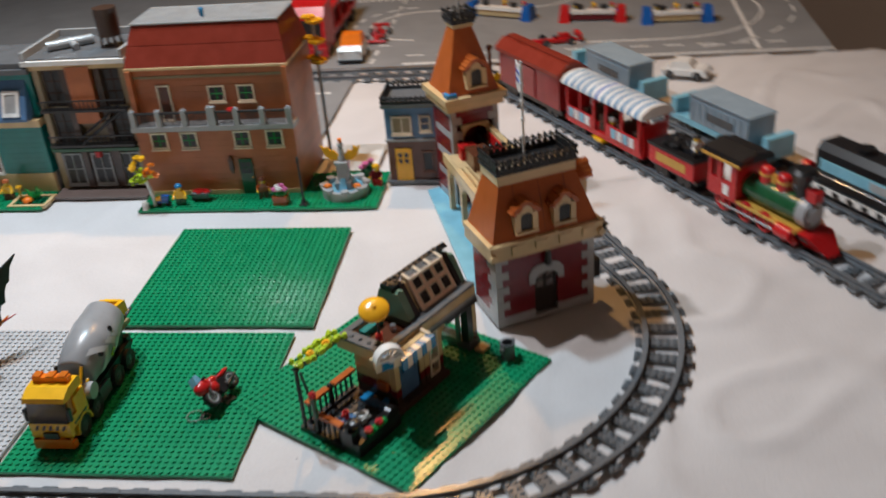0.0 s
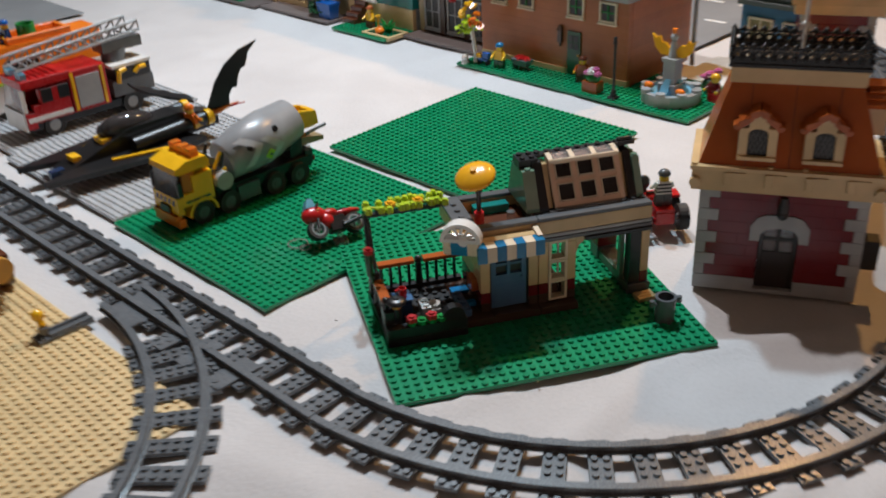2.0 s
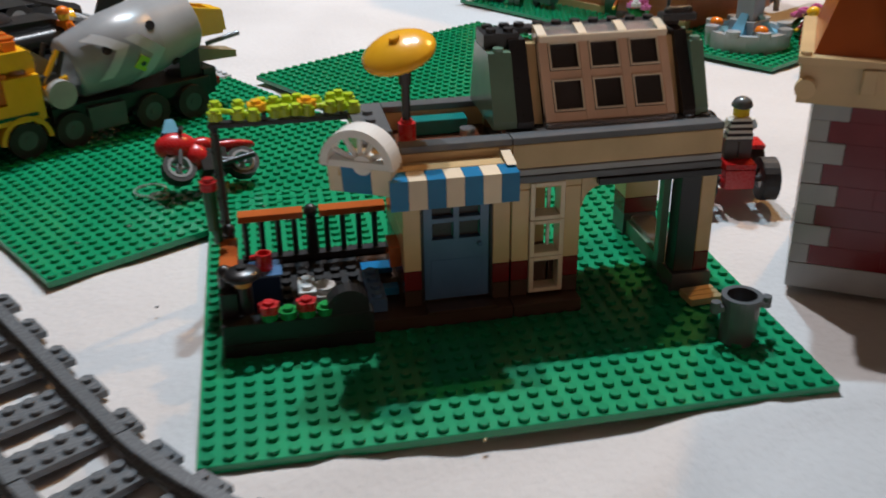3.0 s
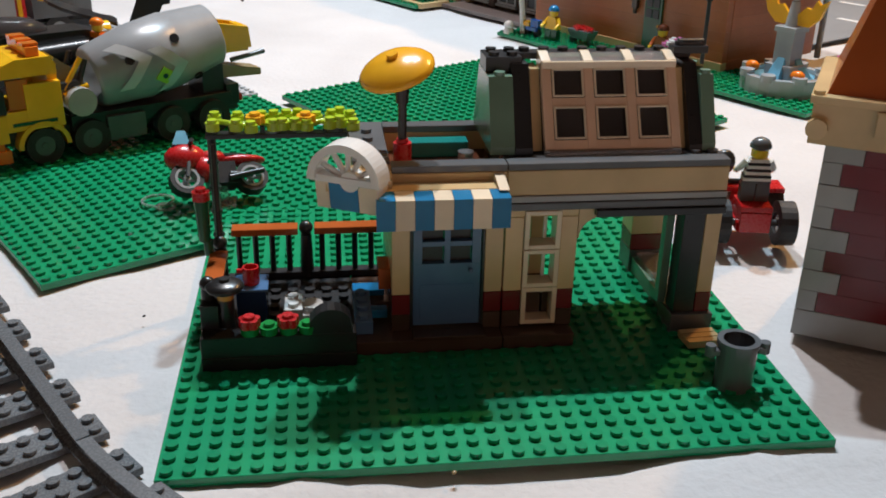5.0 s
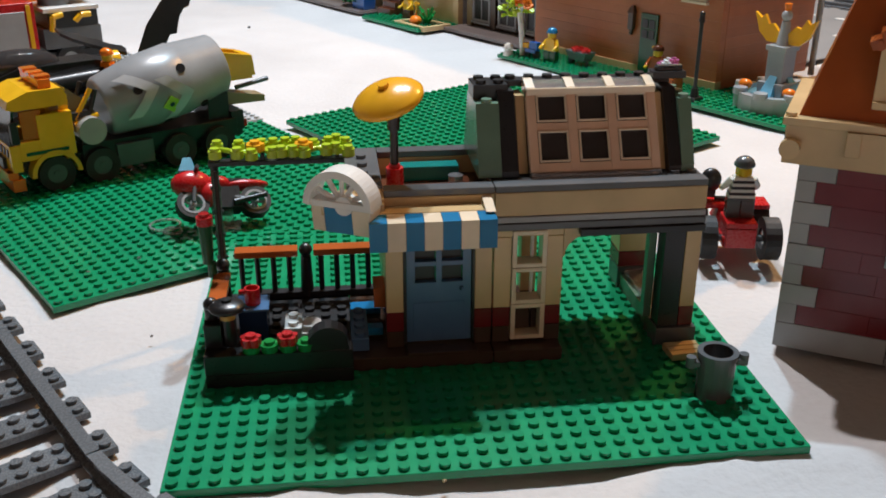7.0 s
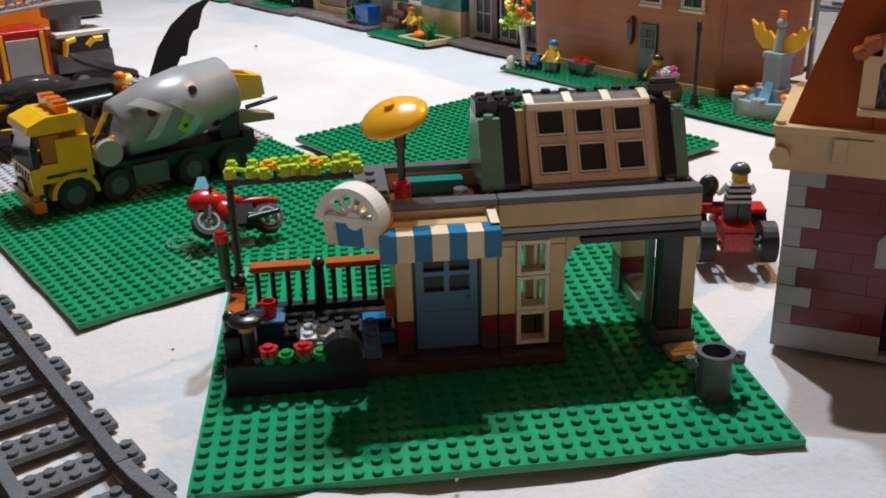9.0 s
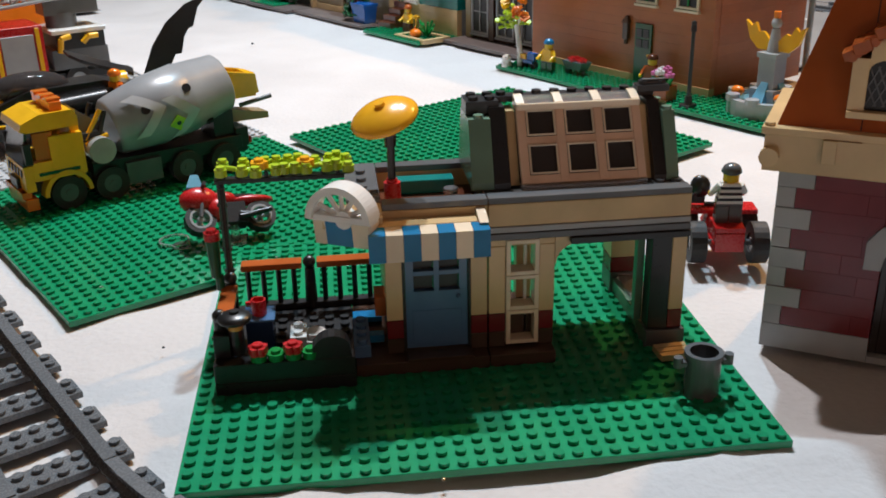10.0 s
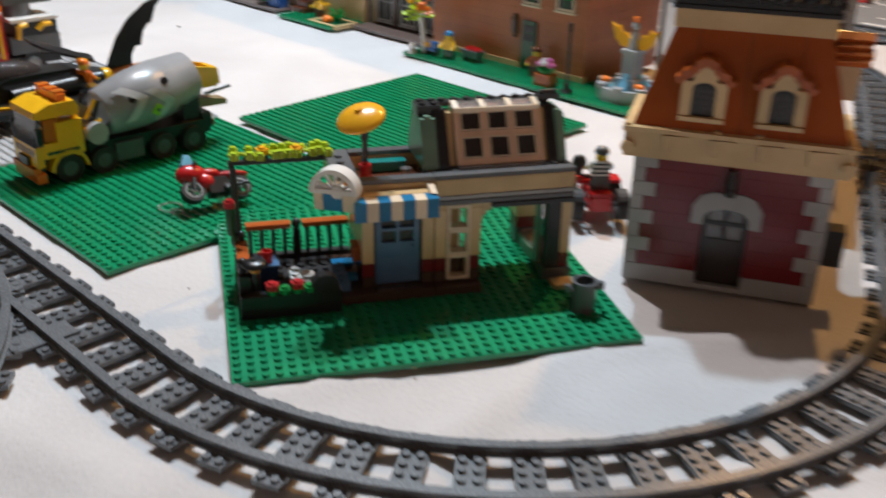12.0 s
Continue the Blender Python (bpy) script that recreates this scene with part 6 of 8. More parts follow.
    part("corner_trim", M_((0.126, 0.026, 0.100, 0.134, 0.040, 0.262)), WHITE, t)
    part("trim_band", M_((-0.003, 0.024, 0.176, 0.134, 0.030, 0.182)), WHITE, t)
    for x in (0.018, 0.074):
        window(t, x, x + 0.036, 0.116, 0.158, 0.030, LGREY, DBLUE, (1, 0), None, "dark upper window")
        window(t, x, x + 0.036, 0.194, 0.238, 0.030, LGREY, DBLUE, (1, 0), None, "dark upper window")
        window(t, x, x + 0.050, 0.012, 0.075, 0.016, DGREY, BLACK, (2, 1), None, "dark shop window")
    part("wall_rear", M_((0, 0.10, 0, W, 0.108, 0.260)), GBLUE, t)
    part("terrace_table", Mesh().box(0.140, 0.012, 0.100, 0.200, 0.050, 0.112).cyl(0.160, 0.030, 0.112, 0.122, 0.014, 14), BLUE, t, "blue terrace seating")
    part("terrace_flowers", flower_head(flower_head(Mesh(), 0.150, 0.030, 0.136, 0.009), 0.190, 0.030, 0.140, 0.009).rod((0.150, 0.030, 0.1), (0.150, 0.030, 0.138), 0.002).rod((0.190, 0.03, 0.1), (0.190, 0.03, 0.142), 0.002), PINK, t)
    part("kerb", M_((0, -0.050, -0.0005, W, -0.003, 0.0035)), PAVE, t, "dark brown pavement tiles")
    part("lawn", M_((0.080, -0.046, 0.0036, 0.160, -0.004, 0.006)), GREEN, t)
    bush = Mesh()
    rnd = random.Random(12)
    for k in range(60):
        bush.m = pose(0.080 + rnd.uniform(0, 0.09), -0.008 + rnd.uniform(-0.014, 0.012), 0.008 + rnd.uniform(0, 0.07), rnd.uniform(-60, 60), rnd.uniform(-60, 60), 0)
        bush.box(-0.007, -0.004, -0.001, 0.007, 0.004, 0.001)
    bush.m = I4
    part("hedge", bush, DGREEN, t, "dark green climbing hedge")
    t = thing("green_house", "sand green toy house with dark windows", "toy house", town(-0.960, 0.060))
    courses(t, "wall_course", 0, 0.215, 0, 0.008, 0, 0.20, SGREEN)
    for x in (0.02, 0.09, 0.155):
        window(t, x, x + 0.04, 0.02, 0.08, 0, DGREY, BLACK, (1, 1), None, "dark window")
        window(t, x, x + 0.04, 0.115, 0.165, 0, LGREY, BLACK, (1, 1), None, "dark window")
    part("wall_rear", M_((0, 0.09, 0, 0.215, 0.098, 0.20)), SGREEN, t)
    part("roof", M_((-0.003, -0.004, 0.2002, 0.218, 0.102, 0.2090)), DGREY, t)
    part("lawn", M_((0, -0.05, -0.0005, 0.215, -0.001, 0.003)), GREEN, t)


left_houses()
# ---------------------------------------------------------------- vehicles on the plates (x across, y from front to rear)
def wheel(t, x, y, z, r, w, rim=DGREY, ri=0.55):
    a = part("wheel", Mesh().ring(y, z, x - w / 2, x + w / 2, r, r * ri, 22, axis="x"), RUBBER, t)
    part("rim", Mesh().cyl(y, z, x - w * 0.42, x + w * 0.42, r * ri, 16, axis="x").cyl(y, z, x - w * 0.5, x + w * 0.5, r * 0.2, 10, axis="x"), rim, a)
    return a


def lathe(m, prof, n=28):
    """Revolve (along y, radius) about the y axis."""
    vs, fs = [], []
    for y, r in prof:
        vs += [(r * math.cos(2 * math.pi * i / n), y, r * math.sin(2 * math.pi * i / n)) for i in range(n)]
    for q in range(len(prof) - 1):
        fs += [(q * n + i, (q + 1) * n + i, (q + 1) * n + (i + 1) % n, q * n + (i + 1) % n) for i in range(n)]
    k = (len(prof) - 1) * n
    fs += [tuple(range(n)), tuple(k + i for i in reversed(range(n)))]
    return m.add(vs, fs, [True] * (len(fs) - 2) + [False, False])


def cement_truck():
    t = thing("cement_mixer_truck", "yellow toy cement mixer truck with silver drum", "toy truck", town(0.116, -0.562, 0.002) @ Matrix.Scale(0.83, 4))
    W = 0.056
    part("chassis", M_((0.012, 0.006, 0.016, W - 0.012, 0.208, 0.026), (0.006, 0.058, 0.022, W - 0.006, 0.200, 0.034)), BLACK, t)
    part("bumper", Mesh().box(0.001, -0.002, 0.006, W - 0.001, 0.008, 0.016).box(0.003, -0.004, 0.016, W - 0.003, 0.004, 0.022), ORANGE, t, "pale orange bumper")
    part("grille", M_((0.018, -0.003, 0.022, W - 0.018, 0.003, 0.031)), BLACK, t)
    for x in (0.004, W - 0.012):
        part("headlamp", M_((x, -0.0035, 0.0165, x + 0.008, 0.002, 0.022)), TRED, t)
    part("cab_front", M_((0.001, 0.0, 0.022, W - 0.001, 0.008, 0.044)), YELLOW, t)
    for k in range(5):
        q = Mesh().prism([(0.008 + k * 0.009, 0.034), (0.0115 + k * 0.009, 0.034), (0.0145 + k * 0.009, 0.041), (0.011 + k * 0.009, 0.041)], -0.0008, 0.0003, "y")
        part("warning_stripe", q, BLACK, t)
    part("cab_body", M_((0.001, 0.008, 0.024, 0.008, 0.052, 0.046), (W - 0.008, 0.024, 0.030, W - 0.001, 0.052, 0.066), (0.001, 0.036, 0.046, 0.008, 0.052, 0.070), (0.008, 0.044, 0.024, W - 0.008, 0.052, 0.072), (W - 0.008, 0.008, 0.030, W - 0.001, 0.024, 0.046)), YELLOW, t, "yellow cab body")
    part("cab_stripe", M_((W - 0.0012, 0.012, 0.034, W - 0.0004, 0.046, 0.037)), DGREEN, t)
    part("windscreen", Mesh().prism([(0.0005, 0.044), (0.006, 0.074), (0.0085, 0.074), (0.0035, 0.044)], 0.002, W - 0.002, "x"), SMOKE, t, "clear windscreen")
    part("cab_seat", M_((0.012, 0.022, 0.026, W - 0.012, 0.040, 0.056)), UMBER, t)
    part("mirror", M_((W - 0.001, 0.002, 0.046, W + 0.003, 0.008, 0.064)), BLACK, t)
    part("mirror", M_((-0.003, 0.002, 0.046, 0.001, 0.008, 0.064)), BLACK, t)
    part("side_window", M_((W - 0.0065, 0.012, 0.047, W - 0.003, 0.028, 0.070)), TORANGE, t, "clear orange side window")
    part("cab_roof", Mesh().prism([(0.002, 0.074), (0.004, 0.080), (0.020, 0.086), (0.046, 0.086), (0.050, 0.080), (0.050, 0.072), (0.008, 0.072)], 0.0, W, "x"), YELLOW, t, "sloped yellow cab roof")
    part("beacon_bar", Mesh().box(0.004, 0.030, 0.0862, W - 0.004, 0.040, 0.0935), ORANGE, t)
    for x in (0.006, 0.024, W - 0.016):
        part("beacon", M_((x, 0.029, 0.0936, x + 0.010, 0.041, 0.0962)), TORANGE, t)
    for x, s in ((W - 0.007, 1), (0.007, -1)):
        arch = Mesh()
        arch.ring(0.034, 0.0150, x - 0.007, x + 0.007, 0.0205, 0.0168, 16, 0, 180, axis="x")
        part("mudguard", arch, YELLOW, t, "yellow wheel arch")
        for y in (0.034, 0.072, 0.142, 0.180):
            wheel(t, x, y, 0.0150, 0.0148, 0.012)
    part("side_tank", Mesh().cyl(0.066, 0.047, W - 0.020, W + 0.004, 0.0115, 18, axis="x"), LGREY, t, "light grey round tank")
    part("side_tank", Mesh().cyl(0.066, 0.047, -0.004, 0.020, 0.0115, 18, axis="x"), LGREY, t)
    part("hopper_frame", Mesh().rod((W - 0.010, 0.060, 0.034), (W - 0.010, 0.076, 0.078), 0.0025).rod((0.010, 0.060, 0.034), (0.010, 0.076, 0.078), 0.0025).box(0.006, 0.052, 0.056, W - 0.006, 0.068, 0.062), BLACK, t)
    part("engine_cover", Mesh().prism([(0.053, 0.060), (0.053, 0.082), (0.070, 0.068), (0.070, 0.060)], 0.014, W - 0.014, "x"), DGREY, t)
    part("yellow_brace", Mesh().rod((W - 0.008, 0.056, 0.056), (W - 0.008, 0.072, 0.080), 0.0022).rod((W - 0.006, 0.055, 0.052), (W - 0.006, 0.075, 0.058), 0.0022), YELLOW, t)
    dm = pose(W / 2, 0.078, 0.0560, 12.5, 0, 0)
    d = Mesh()
    d.m = dm
    lathe(d, [(0.006, 0.0235), (0.009, 0.0262), (0.046, 0.0318), (0.080, 0.0322), (0.0805, 0.0316), (0.118, 0.0268), (0.120, 0.0246)], 40)
    drum = part("drum", d, MGREY, t, "silver grey mixing drum")
    for y, a in ((0.034, 22), (0.076, 30), (0.055, -60), (0.090, -50)):
        h = Mesh()
        h.m = dm @ pose(0, y, 0, 0, -a, 0)
        h.cyl(0, 0.0, 0.0302, 0.0324, 0.0040, 14, axis="x")
        part("drum_hole", h, BLACK, drum)
    for y0, a0, skew in ((0.018, 40, 0.022), (0.050, 15, 0.018)):
        v, f = [], []
        for k in range(9):
            a = radians(a0 - 60 + k * 9)
            for e in (0, 1):
                yy = y0 + skew * (1 - abs(k - 4) / 4) + e * 0.012
                r = 0.0252 + 0.0066 * min(1.0, yy / 0.030) * (1 if yy < 0.03 else 1) + (0.0008 if yy > 0.03 else 0.0)
                v.append((r * math.cos(a) + 0.0006 * math.cos(a), yy, r * math.sin(a) + 0.0006 * math.sin(a)))
        for k in range(8):
            f.append((2 * k, 2 * k + 1, 2 * k + 3, 2 * k + 2))
        pnl = Mesh()
        pnl.m = dm
        part("drum_stripe", pnl.add(v, f, True), PLATEGREY, drum, "pale chevron stripe")
    mk = Mesh()
    mk.m = dm @ pose(0, 0.058, 0, 0, 18, 0) @ pose(0, 0, 0, 45, 0, 0)
    part("drum_sign", mk.box(0.0318, -0.0062, -0.0062, 0.0328, 0.0062, 0.0062), LIME, drum, "small lime diamond sign")
    mk = Mesh()
    mk.m = dm @ pose(0, 0.058, 0, 0, 18, 0)
    part("sign_dot", mk.cyl(0, 0, 0.0329, 0.0334, 0.0022, 12, axis="x"), BLACK, drum)
    part("side_box", M_((W - 0.012, 0.086, 0.010, W - 0.002, 0.118, 0.030)), DGREY, t)
    part("rear_frame", M_((0.012, 0.176, 0.034, W - 0.012, 0.196, 0.058), (0.008, 0.196, 0.022, W - 0.008, 0.208, 0.040)), BLACK, t)
    ch = Mesh().prism([(0.190, 0.070), (0.186, 0.092), (0.192, 0.094), (0.222, 0.088), (0.224, 0.070)], 0.010, 0.016, "x").prism([(0.190, 0.070), (0.186, 0.092), (0.192, 0.094), (0.222, 0.088), (0.224, 0.070)], W - 0.016, W - 0.010, "x").box(0.016, 0.218, 0.066, W - 0.016, 0.224, 0.088).box(0.016, 0.190, 0.066, W - 0.016, 0.218, 0.072)
    part("hopper", ch, YELLOW, t, "yellow loading hopper")
    part("chute", Mesh().prism([(0.196, 0.044), (0.196, 0.056), (0.236, 0.048), (0.236, 0.042)], 0.018, W - 0.018, "x"), DTAN, t)
    part("chute_arm", Mesh().rod((W - 0.014, 0.205, 0.060), (W - 0.014, 0.238, 0.064), 0.0022), DGREY, t)
    for x in (0.008, W - 0.014):
        part("tail_lamp", M_((x, 0.208, 0.024, x + 0.006, 0.211, 0.030)), TRED, t)
    return t


cement_truck()


def black_jet():
    t = thing("black_jet", "black and yellow toy jet with raised bat-shaped wing", "toy jet", town(-0.046, -0.586, 0.002))
    part("fuselage", Mesh().prism([(0.0, 0.018), (0.050, 0.034), (0.085, 0.046), (0.150, 0.046), (0.200, 0.032), (0.200, 0.018), (0.060, 0.012)], -0.016, 0.016, "x"), BLACK, t, "black fuselage")
    part("nose_blade", Mesh().prism([(-0.004, -0.010), (0.004, -0.010), (0.010, 0.075), (-0.010, 0.075)], 0.012, 0.020, "z"), DBLUE, t)
    part("cockpit", Mesh().ball(0, 0.088, 0.046, 0.014, 0.036, 0.014, 14, 8), SMOKE, t, "smoked cockpit canopy")
    for s in (-1, 1):
        part("lower_wing", Mesh().prism([(s * 0.014, 0.020), (s * 0.030, -0.030), (s * 0.036, -0.030), (s * 0.062, 0.110), (s * 0.050, 0.160), (s * 0.014, 0.150)], 0.016, 0.022, "z"), BLACK, t, "swept black wing")
        part("wing_edge", Mesh().prism([(s * 0.030, 0.050), (s * 0.034, 0.048), (s * 0.054, 0.110), (s * 0.049, 0.114)], 0.0222, 0.0245, "z"), YELLOW, t, "yellow wing strip")
        part("engine", Mesh().rod((s * 0.026, 0.080, 0.030), (s * 0.026, 0.175, 0.034), 0.0080, 14), BLACK, t)
        part("engine_ring", Mesh().rod((s * 0.026, 0.176, 0.034), (s * 0.026, 0.184, 0.034), 0.0095, 14), YELLOW, t)
    part("yellow_panel", M_((-0.010, 0.052, 0.0342, 0.010, 0.064, 0.0400), (-0.008, 0.016, 0.0240, 0.008, 0.026, 0.0300)), YELLOW, t)
    part("flame", Mesh().rod((0.030, 0.186, 0.038), (0.040, 0.216, 0.046), 0.004, 8, 0.0008), TORANGE, t, "clear orange flame")
    part("flame_red", Mesh().rod((0.020, 0.186, 0.038), (0.048, 0.220, 0.046), 0.003, 8, 0.0006), RED, t)
    # the raised wing: a scalloped blade
    a = [(0.0, 0.0), (0.006, 0.018), (0.014, 0.040), (0.026, 0.060), (0.042, 0.076), (0.062, 0.086), (0.052, 0.073), (0.047, 0.056), (0.043, 0.054), (0.039, 0.046), (0.036, 0.032), (0.031, 0.031), (0.027, 0.022), (0.026, 0.010), (0.018, 0.004)]
    w = Mesh()
    w.m = pose(0.021, 0.180, 0.034, 90, 0, 60)
    w.prism([(x * 1.15, y * 0.98) for x, y in a], -0.0015, 0.0015, "z")
    part("raised_wing", w, BLACK, t, "raised scalloped black wing")
    a2 = Mesh()
    a2.m = pose(-0.018, 0.190, 0.040, 10, 0, 150)
    part("folded_wing", a2.prism([(x * 1.0, y * 0.9) for x, y in a], -0.0015, 0.0015, "z"), BLACK, t)
    part("wing_hinge", Mesh().ball(0.021, 0.178, 0.034, 0.004), DGREY, t)
    toy_figure(town(-0.018, -0.430, 0.030, 200), YELLOW, ORANGE, ORANGE, "toy figure with orange hair on the black jet", seated=True)
    return t


black_jet()


def fire_engine():
    t = thing("fire_engine", "red and white toy fire engine with grey ladder", "toy truck", town(-0.254, -0.548, 0.002))
    W, L = 0.056, 0.176
    part("chassis", M_((0.004, 0.004, 0.012, W - 0.004, L, 0.022)), BLACK, t)
    part("cab", M_((0, 0.0, 0.016, W, 0.012, 0.036), (0, 0.012, 0.022, 0.008, 0.060, 0.062), (W - 0.008, 0.012, 0.022, W, 0.022, 0.044), (W - 0.008, 0.022, 0.022, W, 0.060, 0.062), (0.008, 0.052, 0.022, W - 0.008, 0.060, 0.062)), RED, t, "red cab")
    part("cab_front", M_((0.001, -0.003, 0.014, W - 0.001, 0.0, 0.038)), WHITE, t)
    part("windscreen", Mesh().prism([(-0.001, 0.038), (0.004, 0.066), (0.007, 0.066), (0.002, 0.038)], 0.001, W - 0.001, "x"), CLEAR, t)
    part("cab_roof", Mesh().box(0, 0.002, 0.066, W, 0.066, 0.076).studs(0.004, 0.016, 6, 5, 0.076, 10), RED, t)
    part("beacon", M_((0.006, 0.006, 0.076, 0.020, 0.014, 0.084)), TBLUE, t)
    part("beacon", M_((W - 0.020, 0.006, 0.076, W - 0.006, 0.014, 0.084)), TBLUE, t)
    part("body", M_((0, 0.062, 0.022, W, 0.112, 0.074)), RED, t)
    part("shutter", M_((W, 0.070, 0.026, W + 0.0015, 0.102, 0.066)), LGREY, t, "light grey roller shutter")
    for y_ in (0.064, 0.104):
        part("yellow_rail", M_((W, y_, 0.024, W + 0.002, y_ + 0.004, 0.072)), YELLOW, t)
    for y_ in (0.016, 0.038):
        part("side_window", M_((W - 0.0006, y_ + 0.008, 0.045, W + 0.0008, y_ + 0.022, 0.062)), BLACK, t)
    part("side_stripe", M_((W, 0.002, 0.0245, W + 0.001, 0.060, 0.030)), WHITE, t)
    part("front_window_post", M_((W - 0.003, -0.001, 0.038, W, 0.004, 0.066)), WHITE, t)
    part("rear_body", M_((0, 0.118, 0.026, W, L, 0.046)), DGREY, t)
    part("rear_panel", M_((0.002, 0.124, 0.046, W, L - 0.002, 0.062)), BLACK, t)
    part("rear_stripe", M_((0, 0.120, 0.0622, W + 0.001, L, 0.0665)), WHITE, t)
    part("hose_fitting", Mesh().tube([(W + 0.002, 0.126, 0.044), (W + 0.003, 0.128, 0.058), (W + 0.002, 0.138, 0.060)], 0.003), YELLOW, t)
    part("hose_fitting", Mesh().tube([(W + 0.002, 0.150, 0.052), (W + 0.003, 0.156, 0.058), (W + 0.002, 0.166, 0.058)], 0.003), YELLOW, t)
    lad = Mesh()
    lad.m = pose(0.008, 0.006, 0.086, 5, 0, 0)
    for x in (0.0, 0.034):
        lad.rod((x, 0, 0), (x, 0.170, 0), 0.0022).rod((x, 0, 0.012), (x, 0.170, 0.012), 0.0018)
        for k in range(10):
            lad.rod((x, k * 0.017, 0), (x, (k + 1) * 0.017, 0.012), 0.0013, 6).rod((x, (k + 1) * 0.017, 0.0), (x, k * 0.017 + 0.017, 0.012), 0.0011, 6)
    for k in range(14):
        lad.rod((0, 0.006 + k * 0.012, 0), (0.034, 0.006 + k * 0.012, 0), 0.0012, 6)
    part("ladder", lad, LGREY, t, "light grey lattice ladder")
    part("turntable", Mesh().cyl(0.028, 0.140, 0.066, 0.082, 0.016, 18).box(0.014, 0.120, 0.080, 0.042, 0.176, 0.094), DGREY, t)
    for x in (0.007, W - 0.007):
        for y in (0.034, 0.142):
            wheel(t, x, y, 0.0140, 0.0140, 0.012, LGREY)
    t2 = thing("rescue_truck", "orange and white toy rescue vehicle behind the fire engine", "toy truck", town(-0.362, -0.545, 0.002))
    part("lower_body", M_((0, 0, 0.012, 0.060, 0.170, 0.046)), WHITE, t2)
    part("stripe", M_((-0.001, -0.001, 0.0462, 0.061, 0.171, 0.0500)), LIME, t2)
    part("upper_body", Mesh().taper((0, 0.0, 0.060, 0.170), (0.006, 0.026, 0.054, 0.164), 0.0502, 0.0920), ORANGE, t2, "orange upper body")
    part("roof_rack", M_((0.008, 0.040, 0.0922, 0.052, 0.046, 0.100), (0.008, 0.120, 0.0922, 0.052, 0.126, 0.100), (0.008, 0.046, 0.0922, 0.014, 0.120, 0.100), (0.046, 0.046, 0.0922, 0.052, 0.120, 0.100)), ORANGE, t2)
    part("side_window", M_((0.0595, 0.030, 0.056, 0.0615, 0.070, 0.076)), BLACK, t2)
    part("bucket", Mesh().ring(0.034, 0.074, 0.092, 0.112, 0.012, 0.010, 18), BGREEN, t2, "green bucket on the roof")
    for x in (0.006, 0.054):
        for y in (0.036, 0.134):
            wheel(t2, x, y, 0.0150, 0.0150, 0.012, LGREY)
    toy_figure(town(-0.330, -0.497, 0.094), DBLUE, DBLUE, BLUE, "toy figure in dark blue on the orange truck", seated=True)


fire_engine()


